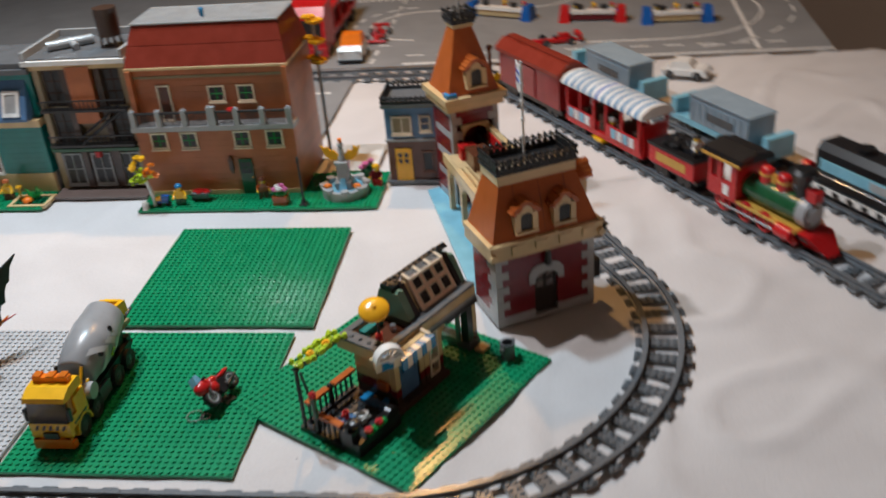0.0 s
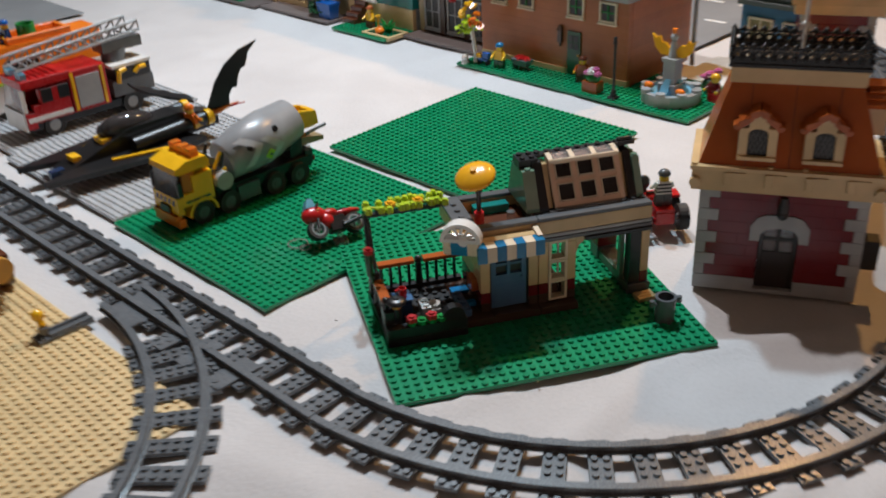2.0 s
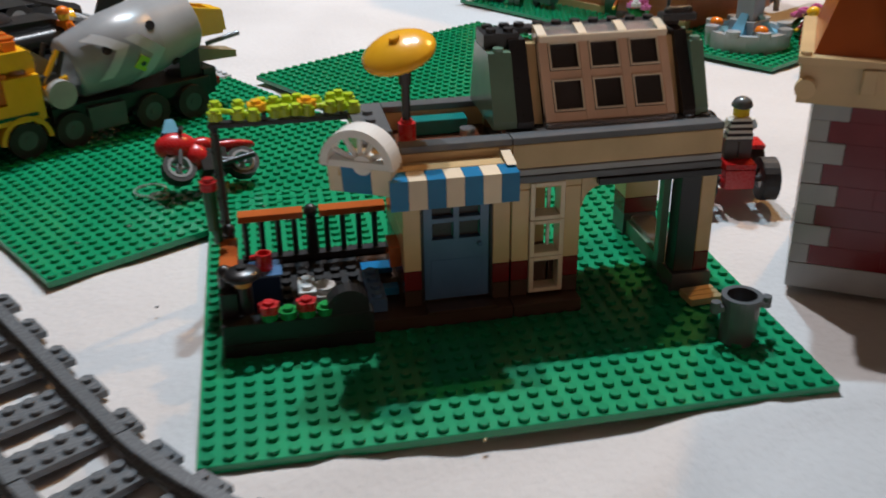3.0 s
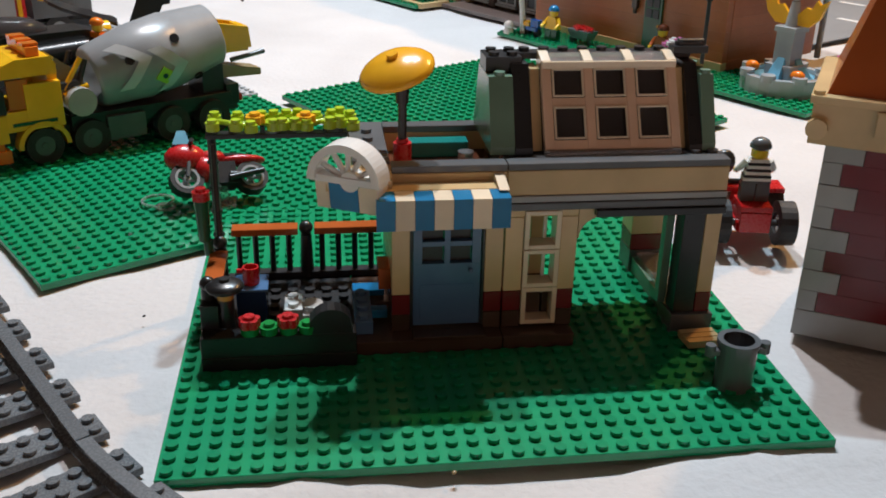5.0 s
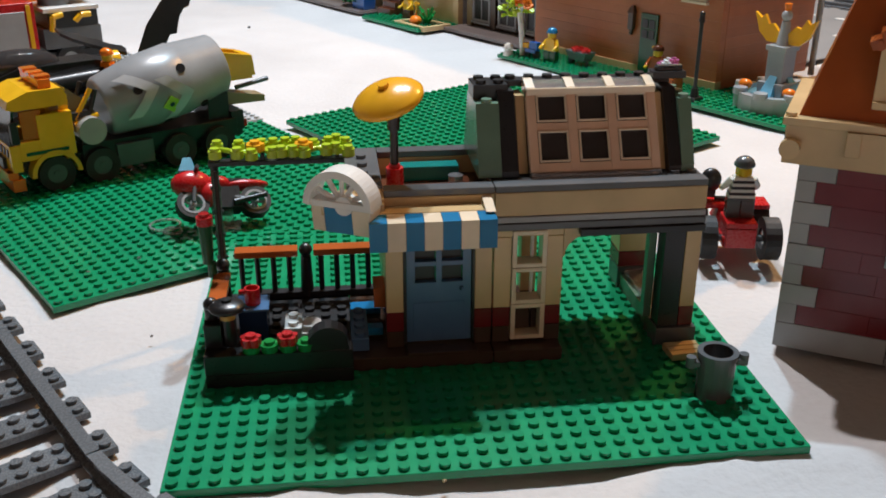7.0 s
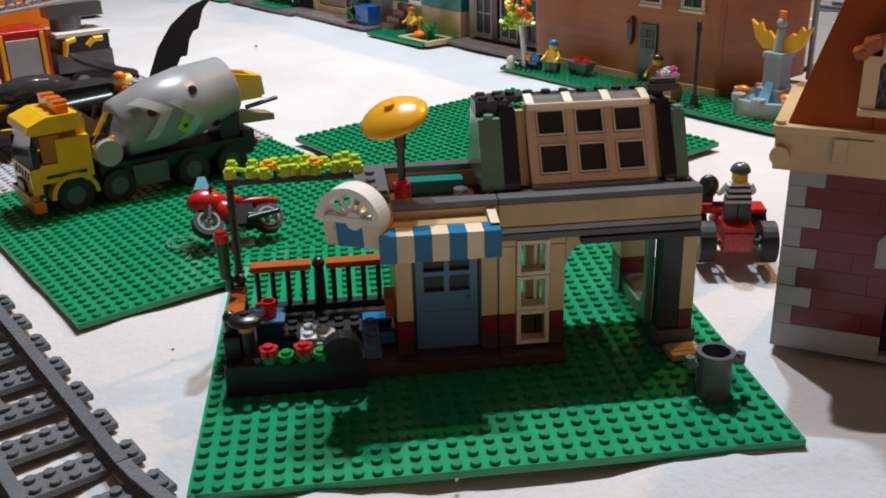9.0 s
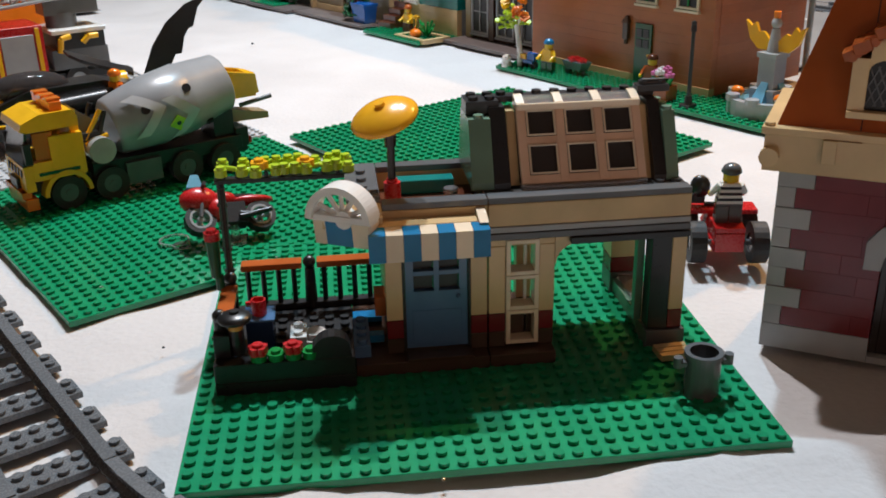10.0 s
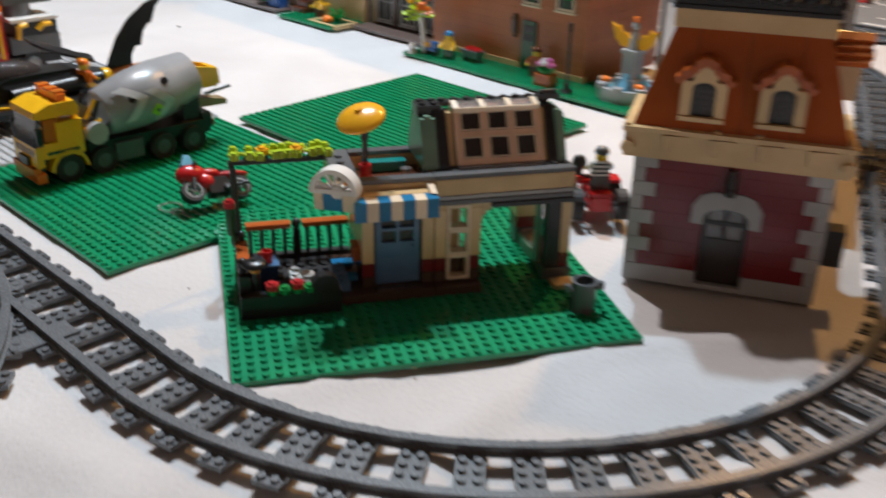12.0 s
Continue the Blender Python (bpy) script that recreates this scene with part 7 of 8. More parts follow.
# ---------------------------------------------------------------- siding and the things on the sand plate
def siding():
    c = town(0.235, -0.973)
    cx, cy = c.translation.x, c.translation.y
    for b0, b1, sl in ((30.8, 8.3, (0.72, 0.92)), (8.3, -14.2, (0.12, 0.36, 0.62, 0.88)), (-14.2, -36.7, (0.12, 0.36, 0.62, 0.88))):
        def at(k):
            d = b0 + (b1 - b0) * k
            return (cx + RAD * math.cos(radians(d)), cy + RAD * math.sin(radians(d)), radians(d - 90))
        ob = track_piece([at(k / 8) for k in range(9)], [at(k) for k in sl], "dark grey railway switch branch" if b0 > 20 else "dark grey curved railway track piece")
        ob.location.z = 0.0009
    sw = thing("switch_plate", "dark grey solid plates of the railway switch", "railway switch", town(0.0, 0.0))
    for b in ((0.238, -0.689, 0.282, -0.645), (0.318, -0.690, 0.332, -0.650), (0.352, -0.690, 0.366, -0.652), (0.392, -0.690, 0.412, -0.650)):
        part("plate", M_((b[0], b[1], 0.0034, b[2], b[3], 0.0052)), TRACK, sw)
    part("guard_tile", Mesh().prism([(0.236, -0.655), (0.244, -0.648), (0.275, -0.648), (0.283, -0.654), (0.275, -0.662), (0.244, -0.662)], 0.0053, 0.0066, "z"), TRACK, sw)
    lv = thing("switch_lever", "yellow railway switch lever on a dark grey arm", "railway lever", town(0.240, -0.742, 0.0022))
    part("arm", Mesh().box(-0.008, -0.008, 0, 0.008, 0.040, P).studs(-0.008, -0.008, 2, 1, P, 10).box(-0.0065, 0.002, P, -0.003, 0.040, 0.0055).box(0.003, 0.002, P, 0.0065, 0.040, 0.0055), TRACK, lv)
    part("lever_base", Mesh().cyl(0, 0, P, 0.012, 0.0042, 12), DGREY, lv)
    part("lever", Mesh().rod((0, 0, 0.012), (-0.004, 0.0, 0.019), 0.0030).ball(-0.005, 0.0, 0.0205, 0.0052, n=12, k=8).box(-0.010, -0.004, 0.018, -0.001, 0.004, 0.0225), YELLOW, lv, "yellow lever")
    w = thing("brown_wagon", "brown and gold toy steam wagon on the sand plate", "toy wagon", town(0.112, -0.752, 0.002))
    part("body", Mesh().box(-0.060, -0.020, 0.016, 0.040, 0.024, 0.030).box(-0.050, 0.008, 0.030, 0.044, 0.026, 0.044), BROWN, w)
    part("barrel", Mesh().rod((-0.04, 0.0, 0.036), (0.050, 0.0, 0.036), 0.009, 14), UMBER, w)
    part("gold_ring", Mesh().rod((0.046, 0.014, 0.034), (0.052, 0.014, 0.034), 0.012, 14), GOLD, w, "gold ring")
    part("pipe", Mesh().rod((0.030, -0.016, 0.020), (0.060, -0.010, 0.012), 0.003).rod((0.036, 0.0, 0.020), (0.060, 0.006, 0.014), 0.0025).rod((0.020, -0.018, 0.024), (0.054, -0.020, 0.010), 0.003), DTAN, w)
    for x in (-0.040, 0.014):
        for y in (-0.028, 0.028):
            part("wheel", Mesh().ring(x, 0.0135, y - 0.004, y + 0.004, 0.0135, 0.0090, 18, axis="y").cyl(x, 0.0135, y - 0.003, y + 0.003, 0.0092, 12, axis="y"), UMBER, w)
    v = thing("black_buggy", "black toy buggy on big tyres, on the sand plate", "toy buggy", town(0.262, -0.868, 0.002, 20))
    part("body", M_((-0.050, -0.016, 0.014, 0.010, 0.016, 0.028)), BLACK, v)
    for x in (-0.045, 0.010):
        for y in (-0.024, 0.024):
            part("wheel", Mesh().ring(x, 0.0150, y - 0.007, y + 0.007, 0.0150, 0.007, 18, axis="y").cyl(x, 0.0150, y - 0.005, y + 0.005, 0.0072, 12, axis="y"), RUBBER, v)


siding()
# ---------------------------------------------------------------- trains (x from the front of the train to its rear)
TRAIN = pose(0.606, -0.221, 0.0, 0, 0, 64.0)
GOODS = pose(0.758, -0.222, 0.0, 0, 0, 62.6)
for base, way in ((TRAIN, 64.0), (GOODS, 62.6)):
    p0 = base @ Vector((-0.27, 0, 0))
    straight_track(p0.x, p0.y, way, 9)


def bogies(t, xs, r=0.008, mat=BLACK):
    for x in xs:
        for y in (-0.019, 0.019):
            part("wheel", Mesh().cyl(x, 0.0098 + r, y - 0.002, y + 0.002, r, 16, axis="y"), mat, t)


def passenger_train():
    g = "passenger train"
    t = thing("steam_locomotive", "red, green and gold toy steam locomotive on the track", "toy locomotive", TRAIN @ pose(0.028, 0, 0) @ Matrix.Diagonal((1.14, 1.0, 1.10, 1.0)), g)
    part("cowcatcher", Mesh().taper((0.0, -0.010, 0.040, 0.010), (0.022, -0.022, 0.040, 0.022), 0.0105, 0.030), RED, t, "red cowcatcher")
    part("frame", M_((0.026, -0.018, 0.020, 0.190, 0.018, 0.028)), BLACK, t)
    part("running_board", M_((0.040, -0.026, 0.0285, 0.140, 0.026, 0.0315)), GOLD, t, "gold edged running board")
    part("boiler", Mesh().rod((0.046, 0, 0.048), (0.136, 0, 0.048), 0.0170, 22), DGREEN, t, "dark green boiler")
    part("smokebox", Mesh().rod((0.036, 0, 0.048), (0.050, 0, 0.048), 0.0178, 22).rod((0.032, 0, 0.048), (0.036, 0, 0.048), 0.0120, 18), MGREY, t, "grey smokebox front")
    part("headlamp", Mesh().box(0.030, -0.007, 0.066, 0.044, 0.007, 0.080), RED, t)
    part("chimney", Mesh().cyl(0.056, 0, 0.062, 0.080, 0.0075, 14).cyl(0.056, 0, 0.080, 0.096, 0.0090, 18, 0.0165).cyl(0.056, 0, 0.096, 0.101, 0.0165, 18, 0.0120), BLACK, t)
    for x in (0.082, 0.110):
        d = part("dome", Mesh().cyl(x, 0, 0.062, 0.078, 0.0092, 16).ball(x, 0, 0.078, 0.0090, 0.0090, 0.006, 14, 8), RED, t, "red dome with gold ring")
        part("dome_ring", Mesh().ring(x, 0, 0.072, 0.075, 0.0102, 0.0085, 18), GOLD, d)
    part("bell", Mesh().cyl(0.098, 0.0, 0.066, 0.076, 0.005, 12, 0.003), GOLD, t)
    for s in (-1, 1):
        y0, y1 = sorted((s * 0.022, s * 0.027))
        part("cab_side", M_((0.136, y0, 0.0285, 0.186, y1, 0.052)), RED, t, "red cab side")
        for x0, x1 in ((0.136, 0.146), (0.162, 0.170), (0.180, 0.186)):
            part("cab_pillar", M_((x0, y0, 0.0522, x1, y1, 0.080)), RED, t)
    part("cab_front", M_((0.136, -0.0218, 0.0285, 0.141, 0.0218, 0.080)), RED, t)
    for s in (-1, 1):
        part("cab_plate", M_((0.148, *sorted((s * 0.0271, s * 0.0279))[:1], 0.034, 0.158, max(s * 0.0271, s * 0.0279), 0.048)), WHITE, t)
    part("cab_roof", Mesh().prism([(-0.031, 0.080), (-0.028, 0.088), (0, 0.094), (0.028, 0.088), (0.031, 0.080)], 0.128, 0.196, "x"), BLACK, t, "glossy black cab roof")
    part("roof_trim", M_((0.128, 0.0305, 0.0790, 0.196, 0.0325, 0.0825)), GOLD, t)
    for x in (0.090, 0.122, 0.160):
        for y in (-0.022, 0.022):
            w = part("driving_wheel", Mesh().ring(x, 0.0225, y - 0.002, y + 0.002, 0.0128, 0.0098, 18, axis="y").cyl(x, 0.0225, y - 0.0015, y + 0.0015, 0.004, 12, axis="y"), RED, t, "red driving wheel")
            sp = Mesh()
            for k in range(4):
                a = math.pi * k / 4
                sp.rod((x - 0.010 * math.cos(a), y, 0.0225 - 0.010 * math.sin(a)), (x + 0.010 * math.cos(a), y, 0.0225 + 0.010 * math.sin(a)), 0.0008, 5)
            part("spokes", sp, RED, w)
    for s in (-1, 1):
        part("cylinder", Mesh().rod((0.044, s * 0.024, 0.024), (0.068, s * 0.024, 0.024), 0.0085, 14), RED, t)
        part("side_rod", Mesh().rod((0.066, s * 0.0265, 0.0215), (0.162, s * 0.0265, 0.0195), 0.0016), SILVER, t)
    bogies(t, (0.046, 0.062), 0.006, RED)
    t = thing("tender", "red toy coal tender with black top", "toy wagon", TRAIN @ pose(0.270, 0, 0) @ Matrix.Diagonal((1.0, 1.0, 1.08, 1.0)), g)
    part("frame", M_((0, -0.020, 0.020, 0.108, 0.020, 0.026)), BLACK, t)
    part("tank", Mesh().box(0.002, -0.026, 0.0262, 0.106, 0.026, 0.052), RED, t)
    part("panel", M_((0.020, 0.0261, 0.033, 0.088, 0.0268, 0.045)), GOLD, t)
    part("rim", Mesh().box(0.0, -0.028, 0.0522, 0.108, 0.028, 0.0560), BLACK, t)
    rnd = random.Random(3)
    coal = Mesh()
    for k in range(40):
        coal.m = pose(0.012 + rnd.random() * 0.075, -0.018 + rnd.random() * 0.036, 0.058, rnd.uniform(0, 90), rnd.uniform(0, 90), 0)
        coal.box(-0.005, -0.004, -0.004, 0.005, 0.004, 0.004)
    tagged(part("coal", coal, BLACK, t), kind="stuff")
    bogies(t, (0.020, 0.036, 0.072, 0.088))
    toy_figure(TRAIN @ pose(0.292, 0.004, 0.056, 0, 0, -90), BLUE, WHITE, BLACK, "toy figure in blue and white on the tender")
    t = thing("open_coach", "red open toy coach with blue striped white roof", "toy carriage", TRAIN @ pose(0.394, 0, 0) @ Matrix.Diagonal((1.0, 1.0, 1.08, 1.0)), g)
    L = 0.212
    part("frame", M_((0, -0.026, 0.020, L, 0.026, 0.028)), RED, t)
    part("step", M_((L * 0.48, -0.030, 0.014, L * 0.60, 0.030, 0.019)), YELLOW, t)
    for s in (-1, 1):
        y0, y1 = sorted((s * 0.0240, s * 0.0275))
        for x0, x1 in ((0.004, 0.096), (0.126, 0.208)):
            part("side_panel", M_((x0, y0, 0.0282, x1, y1, 0.048)), RED, t)
            for k in range(4):
                xa = x0 + 0.014 + k * 0.016
                part("white_panel", M_((xa, *sorted((s * 0.0277, s * 0.0287))[:1], 0.031, xa + 0.012, max(s * 0.0277, s * 0.0287), 0.046)), WHITE if k % 2 == 0 else PBLUE, t)
        for x in (0.004, 0.050, 0.092, 0.126, 0.166, 0.204):
            part("pillar", M_((x, y0, 0.0482, x + 0.005, y1, 0.082)), RED, t)
    part("end_wall", M_((0.0, -0.0235, 0.0282, 0.004, 0.0235, 0.070)), RED, t)
    part("end_wall", M_((L - 0.004, -0.0235, 0.0282, L, 0.0235, 0.070)), RED, t)
    for k in range(4):
        part("bench", M_((0.020 + k * 0.046, -0.020, 0.0282, 0.030 + k * 0.046, 0.020, 0.052)), UMBER, t)
    n = 25
    for k in range(n):
        x0 = -0.004 + (L + 0.008) * (k + (0.0 if k % 2 == 0 else 0.2)) / n
        x1 = -0.004 + (L + 0.008) * (k + (1.2 if k % 2 == 0 else 1.0)) / n
        arc = [(0.032 * math.cos(radians(a)), 0.082 + 0.016 * math.sin(radians(a))) for a in range(0, 181, 15)]
        part("roof_stripe", Mesh().prism(arc + [(-0.031, 0.0805), (0.031, 0.0805)], x0, x1, "x"), WHITE if k % 2 == 0 else (BLUE if k == 13 else MBLUE), t)
    bogies(t, (0.024, 0.044, 0.166, 0.186))
    toy_figure(TRAIN @ pose(0.492, 0.010, 0.028, 0, 0, -90), BROWN, RED, WHITE, "toy passenger in the open coach", seated=True)
    t = thing("box_van", "dark red toy box van with rust brown roof", "toy carriage", TRAIN @ pose(0.624, 0, 0) @ Matrix.Diagonal((1.0, 1.0, 1.08, 1.0)), g)
    L = 0.212
    part("frame", M_((0, -0.024, 0.020, L, 0.024, 0.028)), BLACK, t)
    n = 14
    for k in range(n):
        part("side_board", M_((0.002 + (L - 0.004) * k / n, -0.0275, 0.0282, 0.0015 + (L - 0.004) * (k + 1) / n, 0.0275, 0.084)), VANRED, t)
    part("sliding_door", M_((0.080, 0.0277, 0.030, 0.132, 0.0300, 0.080)), VANRED, t)
    part("roof", Mesh().prism([(-0.033, 0.0842), (-0.032, 0.090), (-0.014, 0.104), (0.014, 0.104), (0.032, 0.090), (0.033, 0.0842)], -0.004, L + 0.004, "x"), RUST, t, "rust brown curved roof")
    part("roof_walk", M_((0.0, -0.008, 0.1042, L, 0.008, 0.107)), RUST, t)
    part("buffer", Mesh().box(-0.006, -0.010, 0.018, 0.0, 0.010, 0.026), RED, t)
    bogies(t, (0.024, 0.044, 0.166, 0.186))
    t = thing("track_buffer", "black and yellow toy buffer stop at the track end", "buffer stop", TRAIN @ pose(0.850, 0, 0.004), g)
    part("frame", M_((0, -0.030, 0, 0.008, -0.022, 0.040), (0, 0.022, 0, 0.008, 0.030, 0.040), (0.008, -0.026, 0, 0.040, 0.026, 0.008)), BLACK, t)
    part("beam", M_((-0.003, -0.034, 0.022, 0.0, 0.034, 0.034)), YELLOW, t)


passenger_train()


def goods_train():
    g = "goods train"
    for s0 in (0.208, 0.522):
        t = thing("container_wagon", "pale blue toy flat wagon carrying a blue-grey container", "toy wagon", GOODS @ pose(s0, 0, 0), g)
        part("deck", M_((0, -0.026, 0.022, 0.235, 0.026, 0.032)), PBLUE, t, "pale blue wagon deck")
        for x in (0.0, 0.221):
            part("end_post", M_((x, -0.026, 0.0322, x + 0.014, 0.026, 0.058)), PBLUE, t)
        bogies(t, (0.022, 0.044, 0.190, 0.212))
        c = part("container", Mesh().box(0.044, -0.026, 0.0325, 0.186, 0.026, 0.0750), BOXGREY, t, "blue-grey ribbed container")
        for k in range(9):
            part("container_rib", M_((0.044 + k * 0.0165, 0.0261, 0.036, 0.050 + k * 0.0165, 0.0275, 0.068)), BOXGREY, c)
        part("container_lid", M_((0.042, -0.028, 0.0752, 0.188, 0.028, 0.0785)), BOXGREY, c)
        part("side_mark", M_((0.078, 0.0276, 0.046, 0.140, 0.0282, 0.058)), DGREY, c)
    t = thing("diesel_locomotive", "black, white and pale blue toy diesel locomotive", "toy locomotive", GOODS @ pose(-0.185, 0, 0), g)
    L = 0.330
    part("frame", M_((0, -0.028, 0.018, L, 0.028, 0.030)), BLACK, t)
    part("body", Mesh().prism([(-0.024, 0.0302), (-0.024, 0.078), (-0.016, 0.088), (0.016, 0.088), (0.024, 0.078), (0.024, 0.0302)], 0.004, L - 0.030, "x"), BLACK, t, "glossy black long hood")
    part("side_band", M_((0.010, 0.0242, 0.050, L - 0.040, 0.0258, 0.066)), PBLUE, t, "pale blue side band")
    part("side_plate", M_((0.060, 0.0259, 0.052, 0.200, 0.0266, 0.064)), LGREY, t)
    part("stripe", M_((0.004, 0.0281, 0.020, L, 0.0292, 0.029)), WHITE, t, "white sill stripe")
    for k in range(12):
        part("step_mark", M_((0.012 + k * 0.026, 0.0293, 0.021, 0.024 + k * 0.026, 0.0300, 0.028)), BLACK, t)
    for x in (0.060, 0.120, 0.180, 0.236):
        part("roof_fan", Mesh().cyl(x, 0, 0.088, 0.094, 0.013, 20).ring(x, 0, 0.094, 0.0955, 0.012, 0.009, 18), BLACK, t)
    part("end_buffer", Mesh().rod((L, 0, 0.030), (L + 0.012, 0, 0.030), 0.010, 14), RED, t, "red round end part")
    part("handrail", Mesh().rod((0.010, 0.027, 0.044), (L - 0.01, 0.027, 0.044), 0.0010).rod((0.010, 0.027, 0.030), (0.010, 0.027, 0.044), 0.001).rod((L - 0.01, 0.027, 0.03), (L - 0.01, 0.027, 0.044), 0.001), SILVER, t)
    bogies(t, (0.030, 0.060, 0.090, 0.230, 0.260, 0.290), 0.0085)


goods_train()


# ---------------------------------------------------------------- road mats and what stands on them
def mat_sheet(name, u0, u1, v0, v1, z, label):
    t = thing(name, label, "play mat", town(u0, v0, z), kind="structure")
    part("sheet", M_((0, 0, -0.0015, u1 - u0, v1 - v0, 0.0)), MAT, t)
    return t


def mark(t, x0, y0, x1, y1, w=0.006):
    d = math.hypot(x1 - x0, y1 - y0)
    m = Mesh()
    m.m = pose(x0, y0, 0, 0, 0, math.degrees(math.atan2(y1 - y0, x1 - x0)))
    part("road_marking", m.box(0, -w / 2, 0.0001, d, w / 2, 0.0006, 0.0001), MATLINE, t)


def dashes(t, x0, y0, x1, y1, n, w=0.006):
    for k in range(n):
        a, b = k / n, (k + 0.55) / n
        mark(t, x0 + (x1 - x0) * a, y0 + (y1 - y0) * a, x0 + (x1 - x0) * b, y0 + (y1 - y0) * b, w)


def arc_mark(t, x, y, r, a0, a1, n=0, w=0.006):
    if n:
        for k in range(n):
            b0 = a0 + (a1 - a0) * k / n
            part("road_marking", Mesh().ring(x, y, 0.0001, 0.0006, r, r - w, 4, b0, b0 + (a1 - a0) * 0.55 / n), MATLINE, t)
    else:
        part("road_marking", Mesh().ring(x, y, 0.0001, 0.0006, r, r - w, 24, a0, a1), MATLINE, t)


M2 = mat_sheet("road_mat", -1.3, 1.205, 0.668, 1.46, 0.003, "dark grey play mat printed with white road markings")
dashes(M2, 1.62, 0.070, 2.45, 0.070, 12)
mark(M2, 1.62, 0.012, 2.505, 0.012, 0.010)
arc_mark(M2, 2.20, 0.330, 0.215, -90, 90)
mark(M2, 1.90, 0.545, 2.20, 0.545, 0.007)
mark(M2, 1.90, 0.115, 2.20, 0.115, 0.007)
dashes(M2, 1.90, 0.640, 2.44, 0.640, 8)
arc_mark(M2, 2.20, 0.330, 0.285, -80, 80, 9)
arc_mark(M2, 1.62, 0.300, 0.120, 90, 270)
arc_mark(M2, 1.62, 0.300, 0.165, 100, 260, 9)
mark(M2, 1.62, 0.420, 1.86, 0.420, 0.007)
dashes(M2, 1.55, 0.02, 1.55, 0.75, 12)
mark(M2, 1.42, 0.60, 1.70, 0.60, 0.020)
dashes(M2, 1.42, 0.55, 1.70, 0.55, 16, 0.024)
mark(M2, 2.36, 0.03, 2.36, 0.75, 0.010)
arc_mark(M2, 1.86, 0.560, 0.150, -80, 80)
M1 = mat_sheet("road_mat", -1.3, 0.232, 0.215, 0.665, 0.0025, "grey play mat with dashed road lines behind the houses")
for y in (0.075, 0.190, 0.300):
    dashes(M1, 1.20, y, 1.53, y, 5, 0.009)
dashes(M1, 0.2, 0.22, 1.1, 0.22, 14, 0.009)
for y in (0.02, 0.36):
    mark(M1, 0.1, y, 1.1, y, 0.010)
mark(M1, 1.18, 0.02, 1.18, 0.42, 0.012)
M3 = mat_sheet("road_mat", -1.65, -0.755, -0.62, -0.19, 0.0025, "dark grey road mat beside the fire engine")
for y in (0.10, 0.30):
    dashes(M3, 0.05, y, 0.88, y, 12, 0.008)
mark(M3, 0.02, 0.20, 0.88, 0.20, 0.008)
h = town(0.02, 0.615, 0.003)
straight_track(h.translation.x, h.translation.y, -59.2, 3)


def small_car(at, mats, label, L=0.075, W=0.034, H=0.026, open_wheel=False):
    """A small toy car: stepped body, cabin, bumpers and four wheels."""
    body, cabin, trim = mats
    t = thing("toy_car", label, "toy car", at)
    if open_wheel:
        part("body", Mesh().taper((-0.006, 0, 0.006, L), (-0.004, 0.004, 0.004, L * 0.9), 0.004, 0.011).box(-0.013, L * 0.42, 0.004, 0.013, L * 0.78, 0.012).box(-0.005, L * 0.55, 0.012, 0.005, L * 0.80, 0.021), body, t)
        part("front_wing", M_((-W / 2, -0.002, 0.004, W / 2, 0.009, 0.007)), trim, t)
        part("rear_wing", M_((-W / 2.4, L - 0.004, 0.016, W / 2.4, L + 0.006, 0.021), (-W / 2.4, L - 0.006, 0.008, -W / 2.4 + 0.002, L + 0.006, 0.016), (W / 2.4 - 0.002, L - 0.006, 0.008, W / 2.4, L + 0.006, 0.016)), body, t)
        part("cockpit", Mesh().ball(0, L * 0.48, 0.014, 0.004, 0.005, 0.005, 10, 6), cabin, t)
    else:
        part("body", Mesh().box(-W / 2, 0.002, 0.006, W / 2, L - 0.002, H * 0.52).taper((-W / 2, 0.004, W / 2, L - 0.004), (-W / 2 + 0.002, 0.010, W / 2 - 0.002, L - 0.010), H * 0.52, H * 0.62), body, t)
        part("cabin", Mesh().taper((-W / 2 + 0.002, L * 0.30, W / 2 - 0.002, L * 0.86), (-W / 2 + 0.005, L * 0.42, W / 2 - 0.005, L * 0.76), H * 0.62, H), cabin, t)
        part("bumper", M_((-W / 2 - 0.001, -0.001, 0.005, W / 2 + 0.001, 0.004, 0.010)), trim, t)
        for s in (-1, 1):
            part("headlight", Mesh().box(s * W * 0.34 - 0.003, -0.0006, H * 0.40, s * W * 0.34 + 0.003, 0.004, H * 0.52), CLEAR, t)
    r = 0.0078
    for x in (-W / 2 + 0.001, W / 2 - 0.001):
        for y in (L * 0.22, L * 0.80):
            wheel(t, x, y, r, r, 0.006)
    return t


small_car(town(0.942, 0.540, 0.0, 70), (WHITE, WHITE, WHITE), "small white toy car parked on the white cloth", 0.090, 0.046, 0.032)
small_car(town(0.205, 0.690, 0.003), (WHITE, ORANGE, BLACK), "white and orange toy rally car on black tyres", 0.085, 0.052, 0.056)
small_car(town(0.600, 0.775, 0.003, -78), (RED, BLACK, RED), "red toy racing car beside the van", 0.095, 0.046, 0.03, True)
small_car(town(0.790, 1.180, 0.003, -80), (RED, BLACK, DRED), "red toy racing car on the road mat", 0.095, 0.046, 0.03, True)
small_car(town(0.235, 0.830, 0.003), (RED, BLACK, RED), "red toy racing car behind the rally car", 0.095, 0.046, 0.03, True)


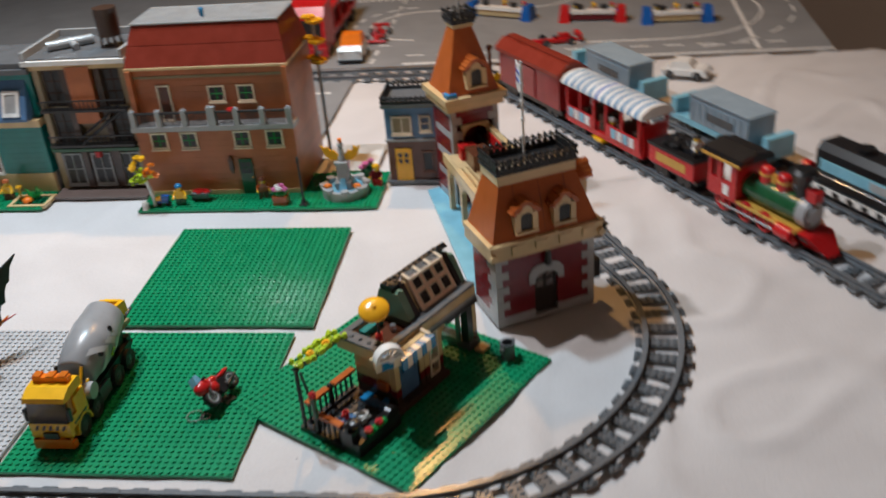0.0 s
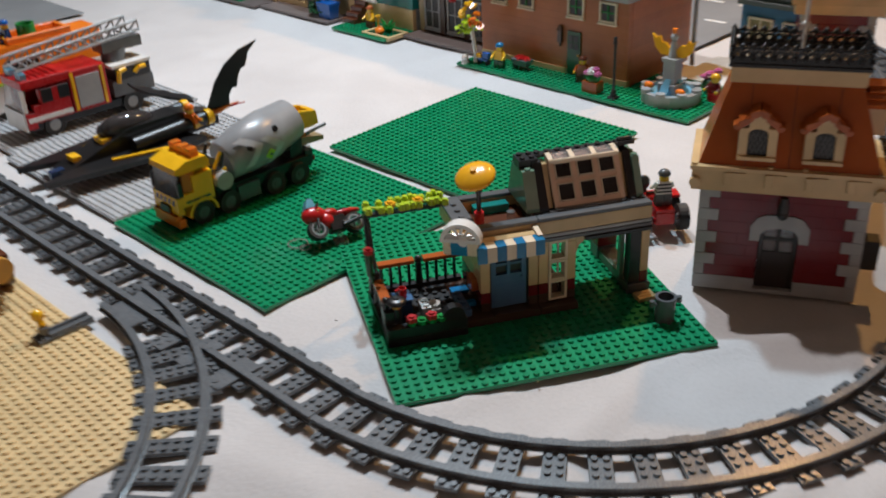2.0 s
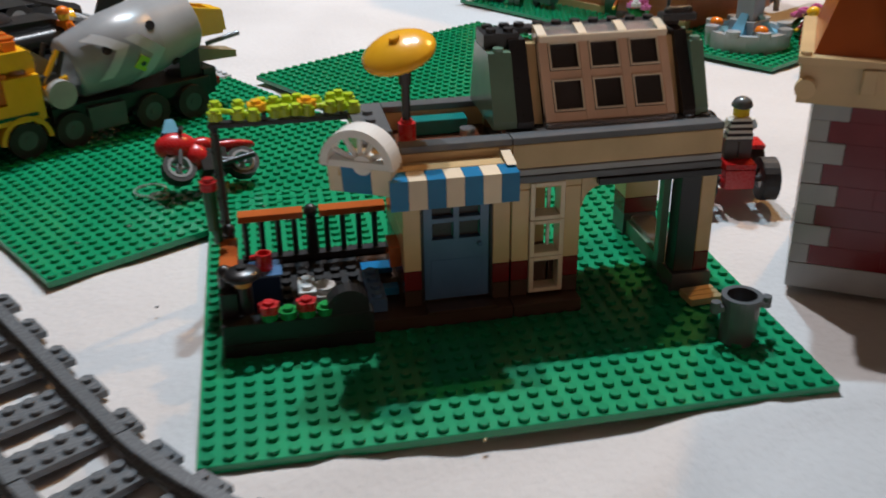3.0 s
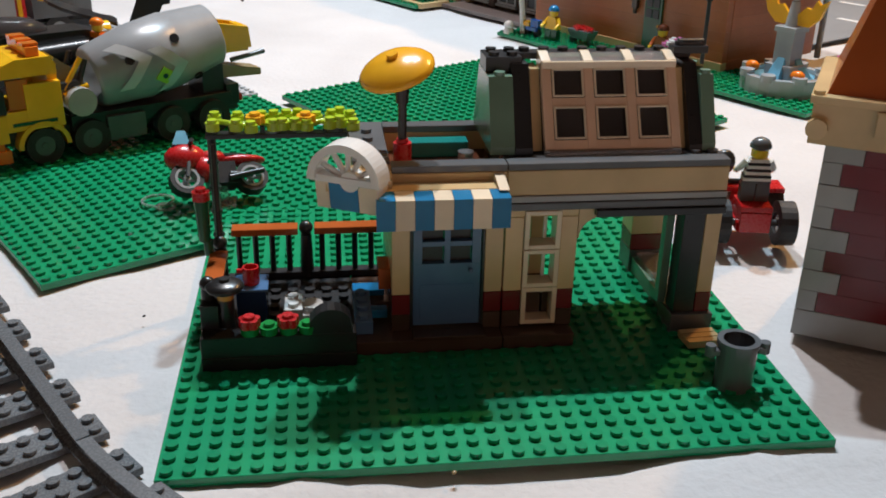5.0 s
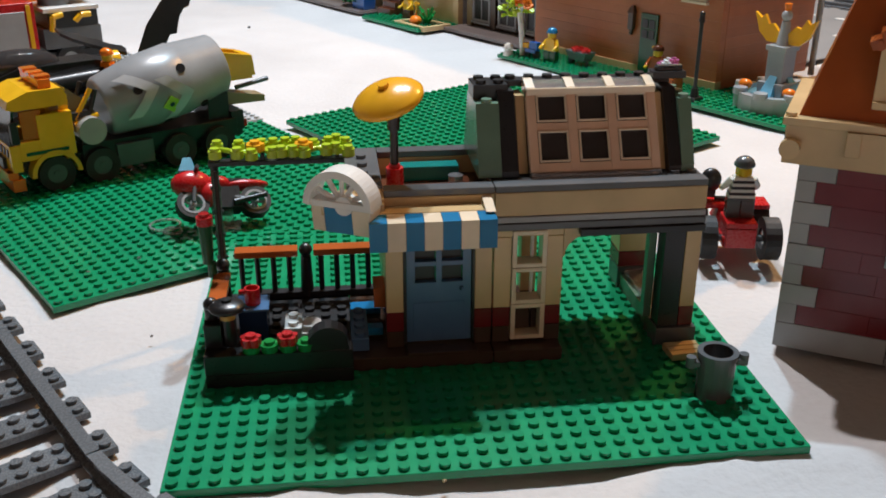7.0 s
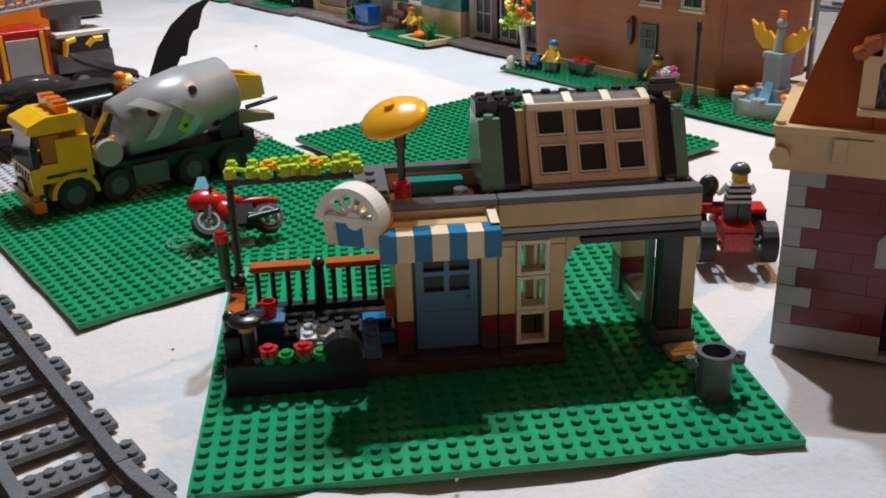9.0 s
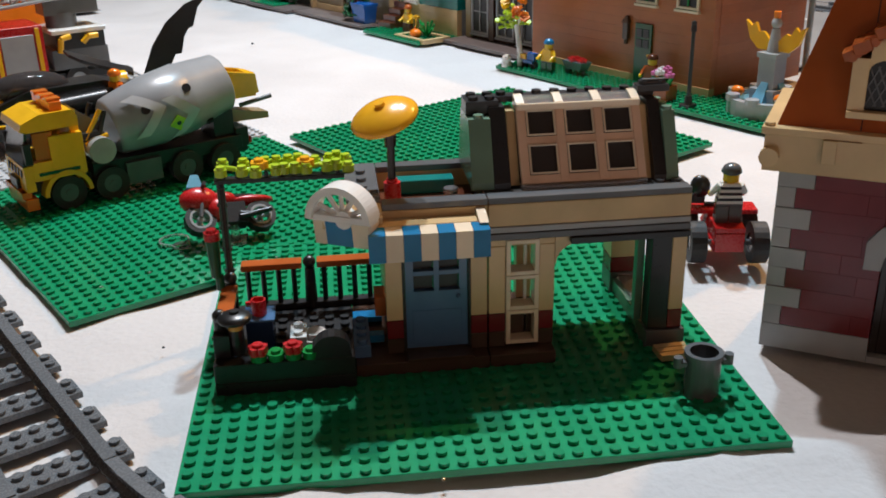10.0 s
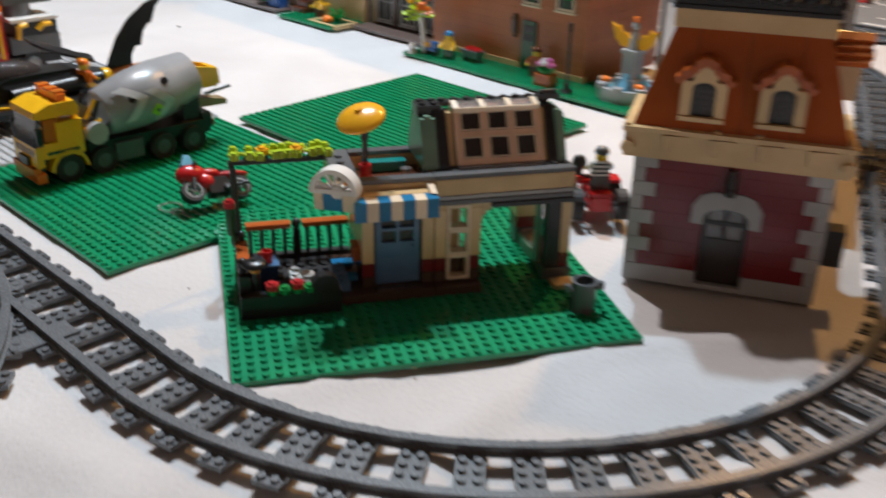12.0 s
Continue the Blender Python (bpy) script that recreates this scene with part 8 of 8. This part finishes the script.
def transporter():
    t = thing("car_transporter", "large glossy red toy transporter truck", "toy truck", town(0.060, 0.735, 0.003))
    W, L = 0.086, 0.36
    part("cab", Mesh().prism([(0.0, 0.014), (-0.002, 0.046), (0.006, 0.092), (0.020, 0.112), (0.085, 0.116), (0.085, 0.014)], 0.0, W, "x"), RED, t, "red sloped cab")
    part("windscreen", Mesh().prism([(-0.0035, 0.052), (0.0035, 0.086), (0.0055, 0.086), (-0.0005, 0.052)], 0.008, W - 0.008, "x"), BLACK, t)
    part("bumper", M_((-0.002, -0.006, 0.006, W + 0.002, 0.004, 0.026)), RED, t)
    for x in (0.010, W - 0.026):
        part("headlamp", M_((x, -0.0075, 0.014, x + 0.016, -0.006, 0.022)), CLEAR, t)
    part("deck", M_((0.004, 0.090, 0.024, W - 0.004, L, 0.034), (0.004, 0.110, 0.078, W - 0.004, L, 0.086)), RED, t)
    for y in (0.112, 0.190, 0.270, L - 0.008):
        for x in (0.004, W - 0.010):
            part("deck_post", M_((x, y, 0.034, x + 0.006, y + 0.006, 0.078)), RED, t)
    for x in (0.006, W - 0.006):
        for y in (0.030, 0.200, 0.300):
            wheel(t, x, y, 0.0145, 0.0145, 0.012)
    part("deck_car", Mesh().taper((0.020, 0.150, W - 0.020, 0.240), (0.030, 0.170, W - 0.030, 0.220), 0.0862, 0.108), RED, t)


transporter()
s = thing("street_sign", "yellow flower-like toy ornaments on a grey pole by the hotel", "toy ornament", town(0.272, 0.190, 0.003))
part("pole", Mesh().cyl(0, 0, 0, 0.235, 0.003, 10), LGREY, s)
for z in (0.172, 0.205, 0.238):
    part("ornament", flower_head(flower_head(flower_head(Mesh(), 0.004, -0.004, z, 0.011), -0.006, 0.0, z + 0.005, 0.009), 0.002, 0.003, z - 0.005, 0.008), AMBER, s)


def stand(u, v, turn, end_mat, label, n=3, L=0.150):
    t = thing("pit_stand", label, "toy stand", town(u, v, 0.003, turn), "pit stands")
    for x in (0.0, L - 0.026):
        part("end_block", Mesh().taper((x, -0.006, x + 0.026, 0.034), (x + 0.004, 0.002, x + 0.022, 0.030), 0, 0.034), end_mat, t)
    part("counter", M_((0.026, 0.004, 0.018, L - 0.026, 0.024, 0.026)), WHITE, t, "white counter")
    part("front_panel", M_((0.027, 0.008, 0.004, L - 0.027, 0.012, 0.018)), DRED if end_mat is RED else TAN, t)
    part("screen", M_((0.040, 0.014, 0.026, 0.056, 0.018, 0.038), (L - 0.060, 0.014, 0.026, L - 0.044, 0.018, 0.038)), BLACK, t)
    for k in range(n):
        toy_figure(town(u, v, 0.003, turn) @ pose(0.036 + k * (L - 0.070) / max(1, n - 1), 0.036, 0.0), (RED, DBLUE, BLACK)[k % 3], (BLACK, RED, BLUE)[k % 3], (BLACK, YELLOW, RED)[k % 3], "small toy crew figure behind the pit stand")


stand(0.425, 1.030, -24, BLUE, "blue toy pit stand with white counter on the mat", 3, 0.175)
stand(0.650, 0.940, -6, RED, "red toy pit stand with white counter on the mat", 3, 0.155)
stand(0.835, 0.895, 0, BLUE, "blue and red toy pit stand on the mat", 3, 0.160)


# ---------------------------------------------------------------- tables under the cloth and mats
def tables():
    t = thing("rear_table", "light wood table under the road mats", "table", town(-1.3, 0.672, 0.0), kind="structure")
    part("table_top", M_((0, 0, -0.030, 2.495, 0.818, 0.0008)), WOOD, t)
    part("edge_strip", M_((0, 0.790, 0.0010, 2.495, 0.818, 0.012)), WOOD, t, "pale wooden table edge")
    for x in (0.05, 2.40):
        for y in (0.06, 0.75):
            part("leg", M_((x, y, -0.75, x + 0.05, y + 0.05, -0.030)), WOOD, t)
    t = thing("front_table", "large display table under the white cloth", "table", town(-1.6, -1.55, 0.0), kind="structure")
    part("table_top", M_((0, 0, -0.040, 3.26, 2.16, -0.008)), WOOD, t)
    for x in (0.05, 3.15):
        for y in (0.06, 2.05):
            part("leg", M_((x, y, -0.75, x + 0.05, y + 0.05, -0.040)), WOOD, t)


tables()

# ---------------------------------------------------------------- specks that lie about
# the clear beads are added where studs of the green baseplate glint
for x, y, z, r, m, lab in ((-0.030, 0.974, 0.0005, 0.0022, INK, "dark crumb lying on the white cloth"),
                           (-0.023, 0.130, 0.0008, 0.0009, INK, "tiny dark crumb lying on the white cloth"),
                           (0.107, -0.003, 0.0010, 0.0011, DTAN, "tiny brown crumb beside the green baseplate"),
                           (-0.069, 0.206, 0.0036, 0.0013, CLEAR, "tiny clear bead standing in for a stud glint"),
                           (-0.044, 0.223, 0.0036, 0.0013, CLEAR, "tiny clear bead standing in for a stud glint"),
                           (0.031, 0.234, 0.0036, 0.0011, CLEAR, "tiny clear bead standing in for a stud glint")):
    solid("crumb", Mesh().ball(0, 0, 0, r, r * 0.8, r * 0.6, 9, 6), m, lab, "crumb", pose(x, y, z, 0, 0, 40), "crumbs")
